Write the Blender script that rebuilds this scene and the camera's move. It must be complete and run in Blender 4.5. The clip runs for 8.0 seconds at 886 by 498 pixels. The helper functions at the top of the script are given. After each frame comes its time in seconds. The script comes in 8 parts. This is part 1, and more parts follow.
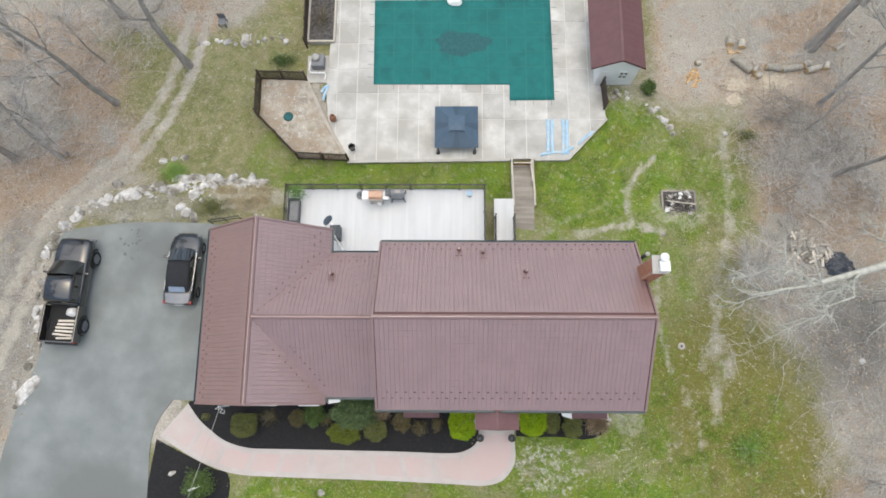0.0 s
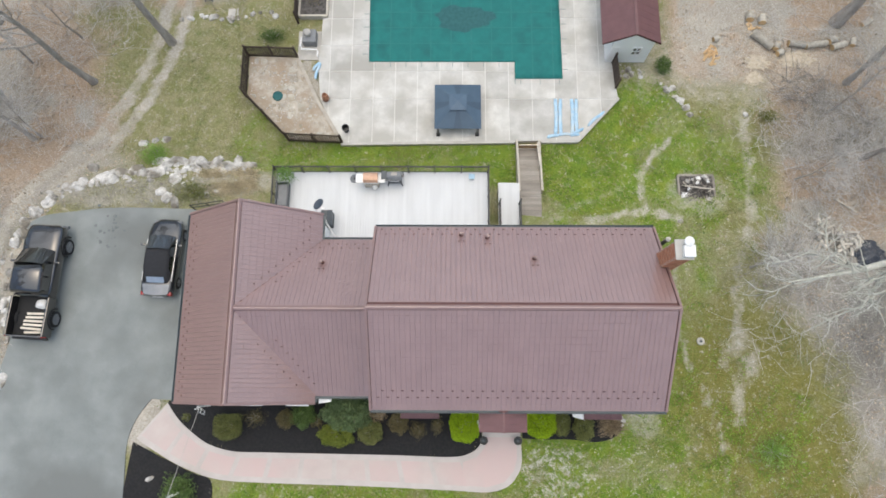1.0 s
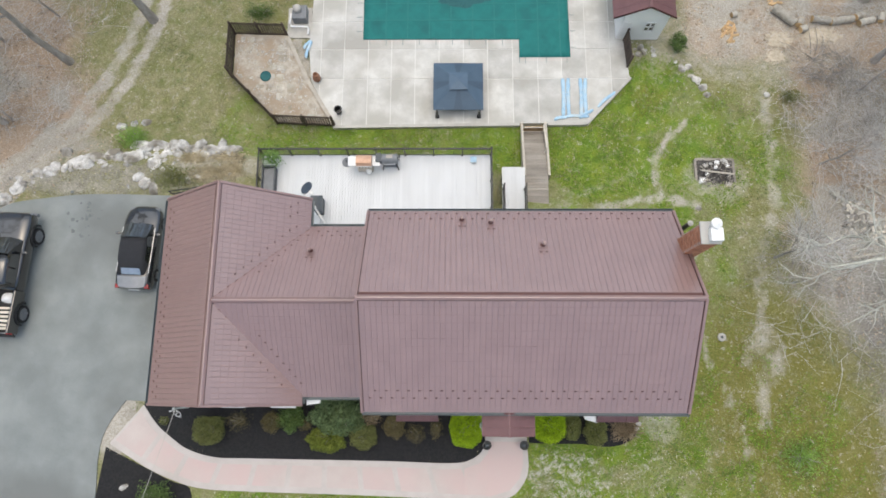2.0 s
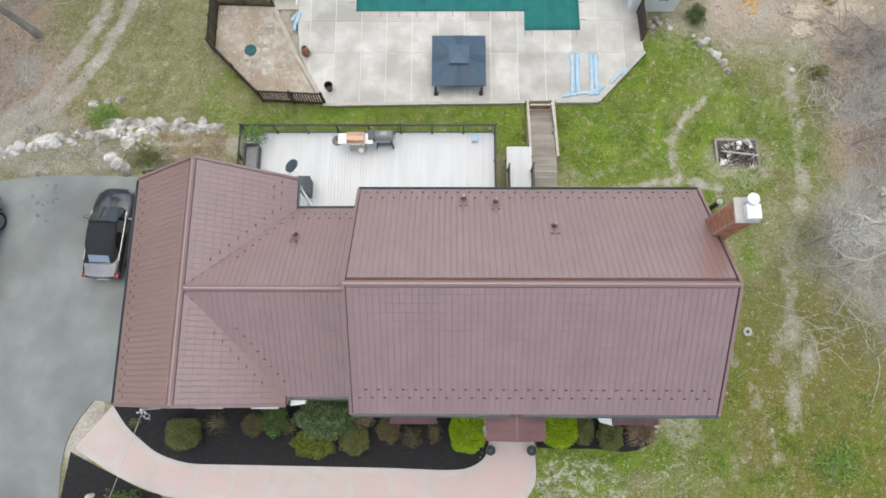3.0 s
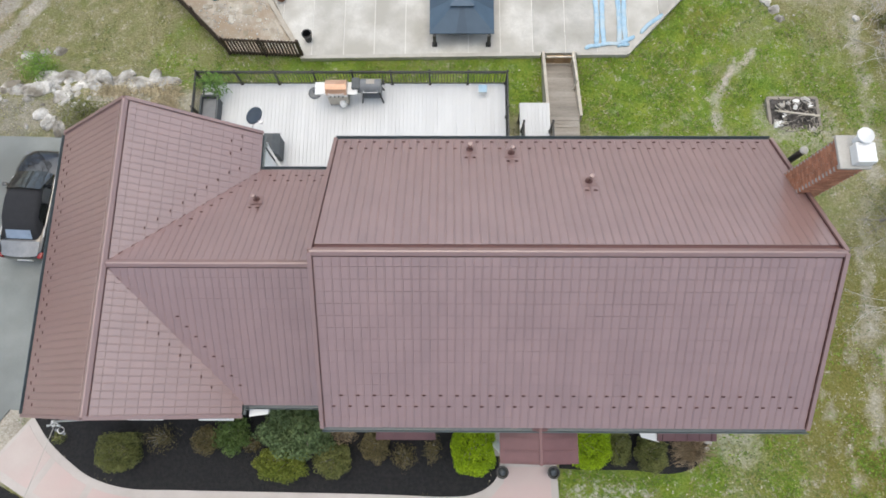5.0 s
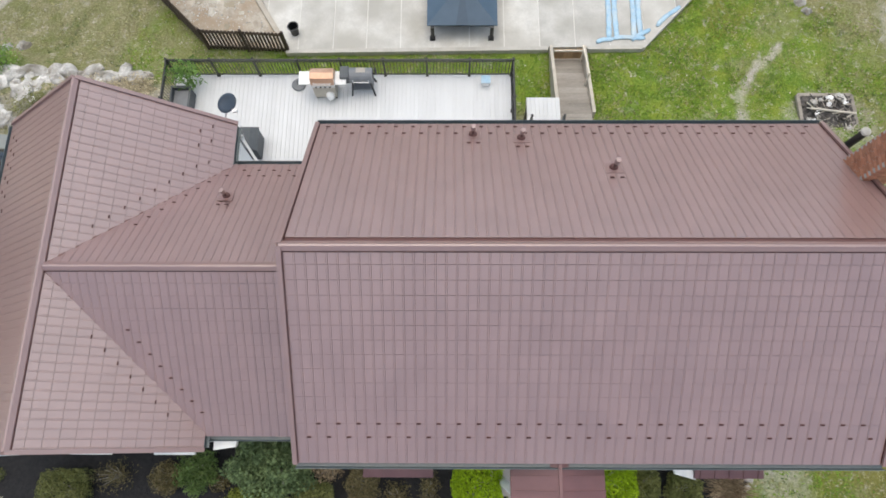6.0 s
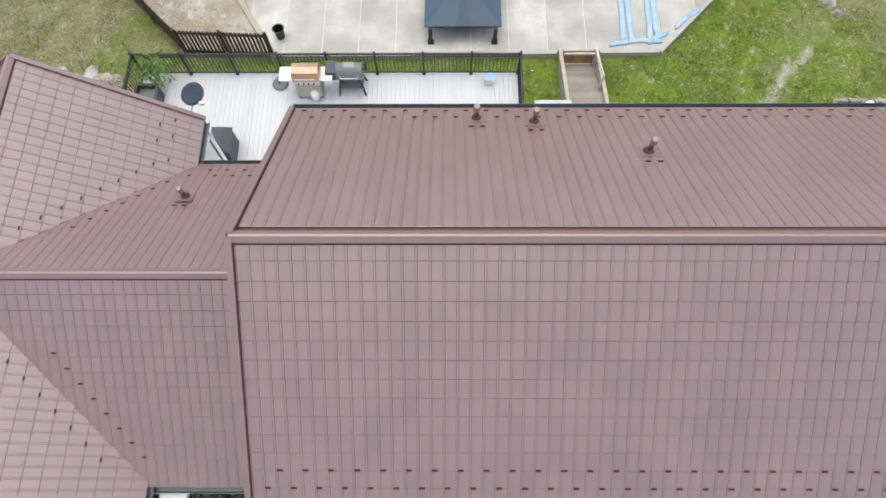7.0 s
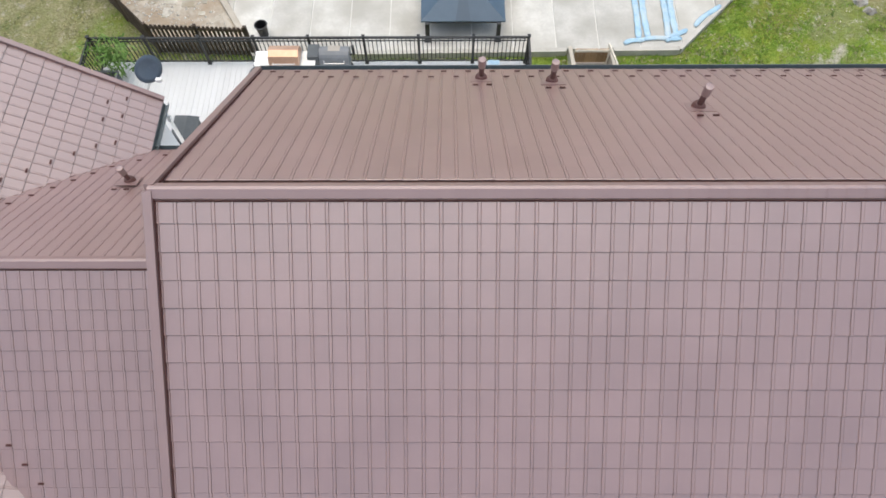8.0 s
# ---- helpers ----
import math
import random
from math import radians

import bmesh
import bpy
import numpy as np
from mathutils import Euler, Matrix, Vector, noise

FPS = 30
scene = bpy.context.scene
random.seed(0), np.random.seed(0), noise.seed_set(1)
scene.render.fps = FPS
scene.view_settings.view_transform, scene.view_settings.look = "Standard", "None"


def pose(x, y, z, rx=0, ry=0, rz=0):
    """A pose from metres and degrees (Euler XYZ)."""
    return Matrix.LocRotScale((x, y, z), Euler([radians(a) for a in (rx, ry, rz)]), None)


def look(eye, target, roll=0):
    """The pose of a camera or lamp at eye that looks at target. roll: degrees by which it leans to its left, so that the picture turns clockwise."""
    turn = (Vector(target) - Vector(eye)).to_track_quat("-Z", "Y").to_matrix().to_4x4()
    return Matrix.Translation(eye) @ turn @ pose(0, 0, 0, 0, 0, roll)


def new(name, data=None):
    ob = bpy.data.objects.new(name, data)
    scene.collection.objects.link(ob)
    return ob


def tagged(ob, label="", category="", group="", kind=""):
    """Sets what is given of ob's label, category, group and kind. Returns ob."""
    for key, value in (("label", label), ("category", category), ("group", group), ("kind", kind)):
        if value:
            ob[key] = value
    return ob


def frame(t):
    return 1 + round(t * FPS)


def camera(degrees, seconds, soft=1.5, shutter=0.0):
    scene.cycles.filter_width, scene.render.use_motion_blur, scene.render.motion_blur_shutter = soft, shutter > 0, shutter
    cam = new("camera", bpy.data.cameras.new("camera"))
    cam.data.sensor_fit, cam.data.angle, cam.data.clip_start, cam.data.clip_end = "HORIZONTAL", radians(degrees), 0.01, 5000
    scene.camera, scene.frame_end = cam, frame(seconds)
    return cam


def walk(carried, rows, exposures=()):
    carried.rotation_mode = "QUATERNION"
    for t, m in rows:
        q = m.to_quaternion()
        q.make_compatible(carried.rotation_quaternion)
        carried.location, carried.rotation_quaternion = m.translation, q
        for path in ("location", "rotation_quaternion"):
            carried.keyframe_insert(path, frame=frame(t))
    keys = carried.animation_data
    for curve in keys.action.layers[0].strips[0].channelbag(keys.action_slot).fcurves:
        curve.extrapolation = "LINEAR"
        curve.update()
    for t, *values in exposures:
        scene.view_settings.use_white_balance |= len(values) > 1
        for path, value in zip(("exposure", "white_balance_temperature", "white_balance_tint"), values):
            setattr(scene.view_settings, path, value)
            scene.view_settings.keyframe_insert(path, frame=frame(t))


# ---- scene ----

cam = camera(70.3, 8.0, soft=1.7)
PATH = [
    (0, (0.307, 1.653, 36.92), (0.283, 2.081, 34.966), -3.0),
    (0.5, (0.202, 1.639, 35.581), (0.182, 2.067, 33.627), -2.6),
    (1, (0.206, 1.6, 34.228), (0.185, 2.026, 32.274), -2.6),
    (1.5, (0.268, 1.553, 32.995), (0.243, 1.982, 31.041), -3.2),
    (3, (0.231, 1.39, 28.938), (0.209, 1.828, 26.987), -2.7),
    (3.5, (0.186, 1.385, 27.735), (0.167, 1.823, 25.784), -2.4),
    (4, (0.197, 1.336, 26.424), (0.173, 1.774, 24.473), -3.0),
    (4.5, (0.149, 1.336, 25.07), (0.128, 1.778, 23.12), -2.5),
    (6, (0.105, 1.248, 20.991), (0.091, 1.806, 19.071), -1.3),
    (6.5, (0.098, 1.238, 19.609), (0.083, 1.86, 17.708), -1.2),
    (7, (0.15, 1.214, 18.2), (0.133, 1.912, 16.326), -1.3),
    (7.5, (0.176, 1.2, 16.894), (0.161, 1.966, 15.046), -1.0),
    (8, (0.154, 1.174, 15.488), (0.14, 2.014, 13.673), -0.9),
]
# the clip's camera opens up a little as the dark roof fills its view
walk(cam, [(t, look(eye, target, roll)) for t, eye, target, roll in PATH], [(0, 0.65), (4.5, 0.61), (6.5, 0.675), (8, 0.775)])

# ---- light: a bright overcast spring sky ----
SUN_EL, SUN_AZ = 82.0, 352.0  # the sun stands high behind cloud
scene.view_settings.exposure = 0.66
scene.view_settings.use_white_balance = True
scene.view_settings.white_balance_temperature, scene.view_settings.white_balance_tint = 6950, 7
world = bpy.data.worlds.new("overcast_sky")
scene.world = world
world.use_nodes = True
wn = world.node_tree.nodes
wn.clear()
sky = wn.new("ShaderNodeTexSky")
sky.sky_type = "NISHITA"
sky.sun_disc = False
sky.sun_elevation, sky.sun_rotation = radians(SUN_EL), radians(SUN_AZ)
sky.air_density, sky.dust_density, sky.ozone_density = 1.0, 3.0, 1.0
background = wn.new("ShaderNodeBackground")
background.inputs["Strength"].default_value = 0.15
wout = wn.new("ShaderNodeOutputWorld")
world.node_tree.links.new(sky.outputs[0], background.inputs["Color"])
world.node_tree.links.new(background.outputs[0], wout.inputs["Surface"])
sun = new("sun", bpy.data.lights.new("sun", "SUN"))
sun.data.energy, sun.data.angle, sun.data.color = 0.9, radians(100), (0.98, 1.0, 0.96)
_az, _el = radians(SUN_AZ), radians(SUN_EL)
_from = Vector((math.sin(_az) * math.cos(_el), math.cos(_az) * math.cos(_el), math.sin(_el)))
sun.matrix_world = look(_from * 80, (0, 0, 0))


# ---- materials ----
def material(name, c1, c2, scale=4.0, rough=0.7, bump=0.2, fine=40.0, metal=0.0, coat=0.0, random_piece=0.0,
             island=0.0, c3=None, patch=0.4, spec=0.5, relief=0.01, stretch=(1, 1, 1), coat_rough=0.45):
    """Two colours mixed by coarse and fine noise in world metres, with relief; c3: a third one in stained patches."""
    m = bpy.data.materials.new(name)
    m.use_nodes = True
    nt = m.node_tree
    nd, ln = nt.nodes, nt.links.new
    bsdf = nd["Principled BSDF"]
    geo = nd.new("ShaderNodeNewGeometry")
    mapping = nd.new("ShaderNodeMapping")
    mapping.inputs["Scale"].default_value = stretch
    ln(geo.outputs["Position"], mapping.inputs["Vector"])

    def noise_at(s, detail):
        n = nd.new("ShaderNodeTexNoise")
        n.inputs["Scale"].default_value, n.inputs["Detail"].default_value = s, detail
        ln(mapping.outputs[0], n.inputs["Vector"])
        return n

    coarse, grain = noise_at(scale, 4), noise_at(fine, 2)
    add = nd.new("ShaderNodeMath")
    add.operation = "MULTIPLY_ADD"
    ln(grain.outputs[0], add.inputs[0])
    add.inputs[1].default_value = 0.5
    ln(coarse.outputs[0], add.inputs[2])
    ramp = nd.new("ShaderNodeMapRange")
    ramp.inputs["From Min"].default_value, ramp.inputs["From Max"].default_value = 0.55, 0.95
    ln(add.outputs[0], ramp.inputs["Value"])
    mix = nd.new("ShaderNodeMix")
    mix.data_type = "RGBA"
    mix.inputs[6].default_value, mix.inputs[7].default_value = (*c1, 1), (*c2, 1)
    ln(ramp.outputs[0], mix.inputs[0])
    colour = mix.outputs[2]
    if c3:
        blot = noise_at(scale * 0.35, 5)
        cut = nd.new("ShaderNodeMapRange")
        cut.inputs["From Min"].default_value, cut.inputs["From Max"].default_value = 0.72 - patch * 0.5, 0.86 - patch * 0.4
        ln(blot.outputs[0], cut.inputs["Value"])
        mix2 = nd.new("ShaderNodeMix")
        mix2.data_type = "RGBA"
        mix2.inputs[7].default_value = (*c3, 1)
        ln(cut.outputs[0], mix2.inputs[0])
        ln(colour, mix2.inputs[6])
        colour = mix2.outputs[2]
    for amount, node, out in ((random_piece, "ShaderNodeObjectInfo", "Random"), (island, "ShaderNodeNewGeometry", "Random Per Island")):
        if amount:
            info = nd.new(node)
            span = nd.new("ShaderNodeMapRange")
            span.inputs["To Min"].default_value, span.inputs["To Max"].default_value = 1 - amount, 1 + amount
            ln(info.outputs[out], span.inputs["Value"])
            hsv = nd.new("ShaderNodeHueSaturation")
            ln(span.outputs[0], hsv.inputs["Value"])
            ln(colour, hsv.inputs["Color"])
            colour = hsv.outputs[0]
    ln(colour, bsdf.inputs["Base Color"])
    shine = nd.new("ShaderNodeMapRange")
    shine.inputs["To Min"].default_value, shine.inputs["To Max"].default_value = max(0.02, rough - 0.08), min(1, rough + 0.08)
    ln(coarse.outputs[0], shine.inputs["Value"])
    ln(shine.outputs[0], bsdf.inputs["Roughness"])
    bsdf.inputs["Metallic"].default_value = metal
    bsdf.inputs["Coat Weight"].default_value = coat
    if coat:
        bsdf.inputs["Coat Roughness"].default_value = coat_rough
        bsdf.inputs["Coat IOR"].default_value = 1.7
    bsdf.inputs["Specular IOR Level"].default_value = spec
    if bump:
        b = nd.new("ShaderNodeBump")
        b.inputs["Strength"].default_value, b.inputs["Distance"].default_value = bump, relief
        ln(add.outputs[0], b.inputs["Height"])
        ln(b.outputs[0], bsdf.inputs["Normal"])
    return m


ROOF = material("painted_metal_roof", (0.238, 0.144, 0.131), (0.27, 0.166, 0.152), 1.2, 0.38, 0.12, 60, random_piece=0.035, spec=1.0, relief=0.004, coat=1.0, coat_rough=0.28)
ROOF_REST = material("painted_metal_roof_rest", (0.238, 0.144, 0.131), (0.27, 0.166, 0.152), 1.2, 0.38, 0.12, 60, island=0.035, spec=1.0, relief=0.004, coat=1.0, coat_rough=0.28)
ROOF_TRIM = material("painted_metal_trim", (0.215, 0.120, 0.108), (0.24, 0.138, 0.124), 2, 0.45, 0.08, 50, coat=1.0, spec=0.9)
ROOF_UNDER = material("maroon_roof_underlay", (0.12, 0.056, 0.051), (0.15, 0.072, 0.065), 3, 0.6, 0.1)
ROOF_DARK = material("dark_red_metal", (0.060, 0.023, 0.021), (0.082, 0.032, 0.029), 3, 0.7, 0.1, spec=0.2)
# a deeper maroon for the portico, bay and shed roofs
ROOF_MAROON = material("dark_maroon_metal", (0.125, 0.058, 0.060), (0.158, 0.075, 0.076), 2.5, 0.5, 0.1, 40)
GUTTER = material("slate_grey_aluminium", (0.085, 0.11, 0.12), (0.11, 0.135, 0.145), 3, 0.4, 0.05)
SIDING = material("white_vinyl_siding", (0.82, 0.83, 0.82), (0.87, 0.87, 0.86), 1.5, 0.5, 0.1)
WHITE = material("white_paint", (0.76, 0.76, 0.74), (0.82, 0.82, 0.8), 3, 0.45, 0.05)
BRICK = material("chimney_brick", (0.36, 0.15, 0.085), (0.48, 0.23, 0.14), 5, 0.85, 0.4, 30, random_piece=0.22)
MORTAR = material("grey_mortar", (0.38, 0.36, 0.33), (0.48, 0.46, 0.43), 6, 0.9, 0.4)
CONCRETE = material("pool_patio_concrete", (0.465, 0.455, 0.42), (0.585, 0.575, 0.535), 1.6, 0.88, 0.35, 14, random_piece=0.10, c3=(0.395, 0.38, 0.34), patch=0.6)
JOINT = material("pale_joint_filler", (0.60, 0.595, 0.56), (0.67, 0.665, 0.63), 6, 0.9, 0.2)
KERB = material("weathered_kerb", (0.40, 0.38, 0.34), (0.50, 0.48, 0.44), 2.5, 0.9, 0.4, 30)
PAD = material("pebbled_pad", (0.33, 0.285, 0.225), (0.50, 0.455, 0.385), 3, 0.95, 0.8, 9, c3=(0.34, 0.27, 0.195), patch=0.58, relief=0.03)
FLAG = material("pale_flagstone", (0.37, 0.35, 0.295), (0.52, 0.50, 0.445), 3.5, 0.9, 0.6, 14, random_piece=0.18, c3=(0.31, 0.27, 0.20), patch=0.6)
ASPHALT = material("worn_asphalt", (0.188, 0.206, 0.20), (0.262, 0.282, 0.272), 0.7, 0.9, 0.5, 30, c3=(0.165, 0.176, 0.168), patch=0.5)
WALK = material("pink_stamped_concrete", (0.475, 0.40, 0.372), (0.52, 0.455, 0.42), 1.3, 0.8, 0.2, 30, random_piece=0.02, c3=(0.53, 0.41, 0.385), patch=0.55)
WALK_EDGE = material("grey_concrete_border", (0.45, 0.41, 0.38), (0.52, 0.48, 0.45), 1.5, 0.85, 0.2, 30)
MULCH = material("black_mulch", (0.008, 0.008, 0.009), (0.022, 0.021, 0.021), 9, 0.95, 1.0, 45, relief=0.04)
DECKING = material("pale_composite_decking", (0.57, 0.58, 0.58), (0.63, 0.64, 0.64), 2, 0.6, 0.12, 60, random_piece=0.03, stretch=(1, 0.2, 1))
GREYWOOD = material("weathered_grey_boards", (0.22, 0.195, 0.165), (0.33, 0.30, 0.26), 3, 0.9, 0.5, 40, random_piece=0.18, stretch=(0.2, 1, 1))
PALEWOOD = material("pale_weathered_timber", (0.40, 0.36, 0.30), (0.50, 0.46, 0.39), 3, 0.9, 0.4, 40, random_piece=0.1)
TANWOOD = material("treated_tan_boards", (0.32, 0.20, 0.10), (0.42, 0.28, 0.15), 3, 0.85, 0.4, 40, random_piece=0.15)
DARKWOOD = material("dark_stained_fence", (0.055, 0.038, 0.030), (0.095, 0.068, 0.052), 3, 0.85, 0.4, 40, random_piece=0.2)
BLACK = material("black_powder_coat", (0.012, 0.013, 0.014), (0.02, 0.021, 0.022), 5, 0.4, 0.05)
DARKGREY = material("charcoal_resin", (0.06, 0.068, 0.075), (0.085, 0.095, 0.10), 4, 0.55, 0.15)
MIDGREY = material("grey_enamel", (0.15, 0.16, 0.17), (0.19, 0.20, 0.21), 4, 0.45, 0.1)
STEEL = material("brushed_steel", (0.55, 0.55, 0.55), (0.65, 0.65, 0.65), 4, 0.3, 0.05, metal=1.0)
COPPER = material("copper_lid", (0.50, 0.30, 0.20), (0.58, 0.37, 0.26), 4, 0.35, 0.08, metal=0.5)
COVER = material("green_pool_cover", (0.010, 0.136, 0.126), (0.016, 0.168, 0.156), 2.2, 0.8, 0.25, 30, c3=(0.012, 0.112, 0.106), patch=0.4, spec=0.3)
COVER_WET = material("damp_dirty_cover", (0.022, 0.092, 0.097), (0.042, 0.135, 0.135), 4.5, 0.85, 0.2, 25, spec=0.2)
STRAP = material("dark_green_webbing", (0.012, 0.142, 0.131), (0.017, 0.172, 0.160), 4, 0.8, 0.1)
BLUEROOF = material("slate_blue_metal", (0.055, 0.095, 0.14), (0.07, 0.115, 0.165), 2, 0.5, 0.1, random_piece=0.1)
LIGHTBLUE = material("pale_blue_vinyl", (0.27, 0.45, 0.60), (0.40, 0.57, 0.68), 3, 0.65, 0.4, 14, c3=(0.47, 0.55, 0.58), patch=0.5)
STONE = material("pale_boulder", (0.46, 0.445, 0.41), (0.70, 0.685, 0.655), 3.5, 0.92, 1.0, 14, random_piece=0.2, c3=(0.20, 0.18, 0.145), patch=0.6, relief=0.05)
SOILSTONE = material("small_stones", (0.35, 0.33, 0.29), (0.55, 0.53, 0.49), 5, 0.95, 0.5, 20, island=0.25)
TERRACOTTA = material("brown_terracotta", (0.22, 0.10, 0.055), (0.30, 0.15, 0.09), 6, 0.8, 0.3)
BARK = material("grey_bark", (0.30, 0.27, 0.235), (0.47, 0.435, 0.39), 5, 0.95, 0.8, 30, random_piece=0.15, relief=0.03, stretch=(1, 1, 0.3))
PALEBARK = material("pale_sycamore_bark", (0.36, 0.36, 0.30), (0.55, 0.54, 0.48), 4, 0.9, 0.5, 20, relief=0.02)
SHADETWIG = material("shade_dark_twigs", (0.21, 0.19, 0.17), (0.34, 0.315, 0.285), 3, 0.95, 0.0)
TWIG = material("grey_twigs", (0.42, 0.40, 0.37), (0.57, 0.545, 0.505), 3, 0.95, 0.0)
LOGBARK = material("cut_log_bark", (0.32, 0.29, 0.24), (0.50, 0.47, 0.40), 5, 0.95, 0.7, 25, random_piece=0.2, relief=0.02)
CUTWOOD = material("fresh_cut_wood", (0.52, 0.34, 0.16), (0.66, 0.48, 0.27), 6, 0.85, 0.3, 30, random_piece=0.2)
ORANGEWOOD = material("split_orange_wood", (0.50, 0.33, 0.17), (0.68, 0.50, 0.29), 5, 0.85, 0.3, 30, random_piece=0.2)
SAWDUST = material("sawdust", (0.40, 0.34, 0.25), (0.55, 0.48, 0.37), 5, 0.98, 0.5, 40)
ASH = material("ash_and_char", (0.035, 0.031, 0.028), (0.13, 0.12, 0.11), 6, 0.98, 0.8, 25)
CARBLACK = material("black_car_paint", (0.006, 0.006, 0.007), (0.009, 0.009, 0.010), 3, 0.12, 0.0, coat=1.0, coat_rough=0.03)
CARSHEEN = material("sky_sheen_car_paint", (0.13, 0.135, 0.145), (0.19, 0.195, 0.205), 3, 0.2, 0.0, coat=1.0, metal=0.4, coat_rough=0.05)
SOFTTOP = material("black_canvas_top", (0.014, 0.015, 0.018), (0.022, 0.023, 0.027), 6, 0.85, 0.2)
CARGLASS = material("dark_car_glass", (0.012, 0.014, 0.015), (0.016, 0.018, 0.02), 3, 0.04, 0.0, coat=1.0, coat_rough=0.03, spec=1.0)
TYRE = material("tyre_rubber", (0.012, 0.012, 0.012), (0.02, 0.02, 0.02), 8, 0.85, 0.2)
REDLENS = material("red_tail_lens", (0.22, 0.008, 0.01), (0.28, 0.012, 0.012), 5, 0.15, 0.0)
LUMBER = material("pale_lumber", (0.66, 0.60, 0.50), (0.76, 0.70, 0.60), 4, 0.8, 0.3, 40, random_piece=0.1)
PIPEBROWN = material("brown_vent_pipe", (0.10, 0.042, 0.038), (0.13, 0.058, 0.05), 4, 0.5, 0.1)
TARP = material("black_tarp", (0.03, 0.034, 0.042), (0.06, 0.066, 0.08), 4, 0.45, 0.3)


def leaf_material(name, c1, c2, island=0.3):
    m = material(name, c1, c2, 3.0, 0.7, 0.0, 30, island=island, spec=0.3)
    return m


LIME = leaf_material("lime_foliage", (0.24, 0.375, 0.008), (0.36, 0.50, 0.02))
GREEN = leaf_material("green_foliage", (0.075, 0.13, 0.032), (0.135, 0.20, 0.06))
BLUEGREEN = leaf_material("grey_green_foliage", (0.085, 0.135, 0.055), (0.155, 0.215, 0.095))
OLIVE = leaf_material("olive_foliage", (0.125, 0.14, 0.04), (0.205, 0.215, 0.075))
OLIVEGREEN = leaf_material("yellow_green_foliage", (0.13, 0.17, 0.02), (0.21, 0.24, 0.045))
BROWNISH = leaf_material("bronze_foliage", (0.115, 0.095, 0.04), (0.20, 0.165, 0.08))
DEADGRASS = leaf_material("bleached_dead_grass", (0.40, 0.335, 0.21), (0.58, 0.51, 0.36), 0.25)
STRAW = leaf_material("dry_grass", (0.21, 0.15, 0.09), (0.34, 0.26, 0.165))
BAMBOO = leaf_material("bamboo_leaf", (0.10, 0.20, 0.04), (0.20, 0.33, 0.09))
WARM_LEAF = leaf_material("warm_fallen_leaf", (0.29, 0.205, 0.135), (0.46, 0.355, 0.255), 0.35)
SPRING = leaf_material("spring_leaf", (0.17, 0.30, 0.05), (0.26, 0.40, 0.10))
LITTER_LEAF = leaf_material("fallen_leaf", (0.28, 0.21, 0.145), (0.45, 0.37, 0.275), 0.4)
PALE_LEAF = leaf_material("bleached_leaf", (0.38, 0.34, 0.26), (0.52, 0.48, 0.39), 0.3)
GRASSBLADE = leaf_material("grass_blade", (0.10, 0.19, 0.014), (0.21, 0.32, 0.04), 0.4)
DULLBLADE = leaf_material("dull_grass_blade", (0.19, 0.185, 0.075), (0.37, 0.345, 0.18), 0.35)


def glass_material():
    m = bpy.data.materials.new("window_glass")
    m.use_nodes = True
    b = m.node_tree.nodes["Principled BSDF"]
    b.inputs["Base Color"].default_value = (0.9, 0.95, 0.95, 1)
    b.inputs["Roughness"].default_value = 0.02
    b.inputs["Transmission Weight"].default_value = 1.0
    return m


GLASS = glass_material()


# ---- mesh helpers ----
def box(bm, x0, x1, y0, y1, z0, z1, bevel=0.0):
    r = bmesh.ops.create_cube(bm, size=1.0)
    vs = r["verts"]
    bmesh.ops.scale(bm, vec=(x1 - x0, y1 - y0, z1 - z0), verts=vs)
    bmesh.ops.translate(bm, vec=((x0 + x1) / 2, (y0 + y1) / 2, (z0 + z1) / 2), verts=vs)
    if bevel:
        es = list({e for v in vs for e in v.link_edges})
        bmesh.ops.bevel(bm, geom=es, offset=bevel, segments=2, affect="EDGES", profile=0.6)
    return bm


def tube(bm, pts, radii, n=8, caps=True):
    """A tapered tube along points."""
    pts = [Vector(p) for p in pts]
    rings = []
    up = Vector((0, 0, 1))
    for i, p in enumerate(pts):
        d = (pts[min(i + 1, len(pts) - 1)] - pts[max(i - 1, 0)]).normalized()
        a = d.cross(up if abs(d.z) < 0.9 else Vector((1, 0, 0))).normalized()
        b = d.cross(a)
        r = radii[i] if isinstance(radii, (list, tuple)) else radii
        rings.append([bm.verts.new(p + r * (a * math.cos(k * math.tau / n) + b * math.sin(k * math.tau / n))) for k in range(n)])
    for r0, r1 in zip(rings, rings[1:]):
        for k in range(n):
            bm.faces.new((r0[k], r0[(k + 1) % n], r1[(k + 1) % n], r1[k]))
    if caps:
        bm.faces.new(rings[0])
        bm.faces.new(rings[-1][::-1])
    return bm


def lathe(bm, cx, cy, profile, n=20):
    """A turned form from rows of radius and height."""
    rings = [[bm.verts.new((cx + r * math.cos(k * math.tau / n), cy + r * math.sin(k * math.tau / n), z)) for k in range(n)] for r, z in profile]
    for r0, r1 in zip(rings, rings[1:]):
        for k in range(n):
            bm.faces.new((r0[k], r0[(k + 1) % n], r1[(k + 1) % n], r1[k]))
    bm.faces.new(rings[0][::-1])
    bm.faces.new(rings[-1])
    return bm


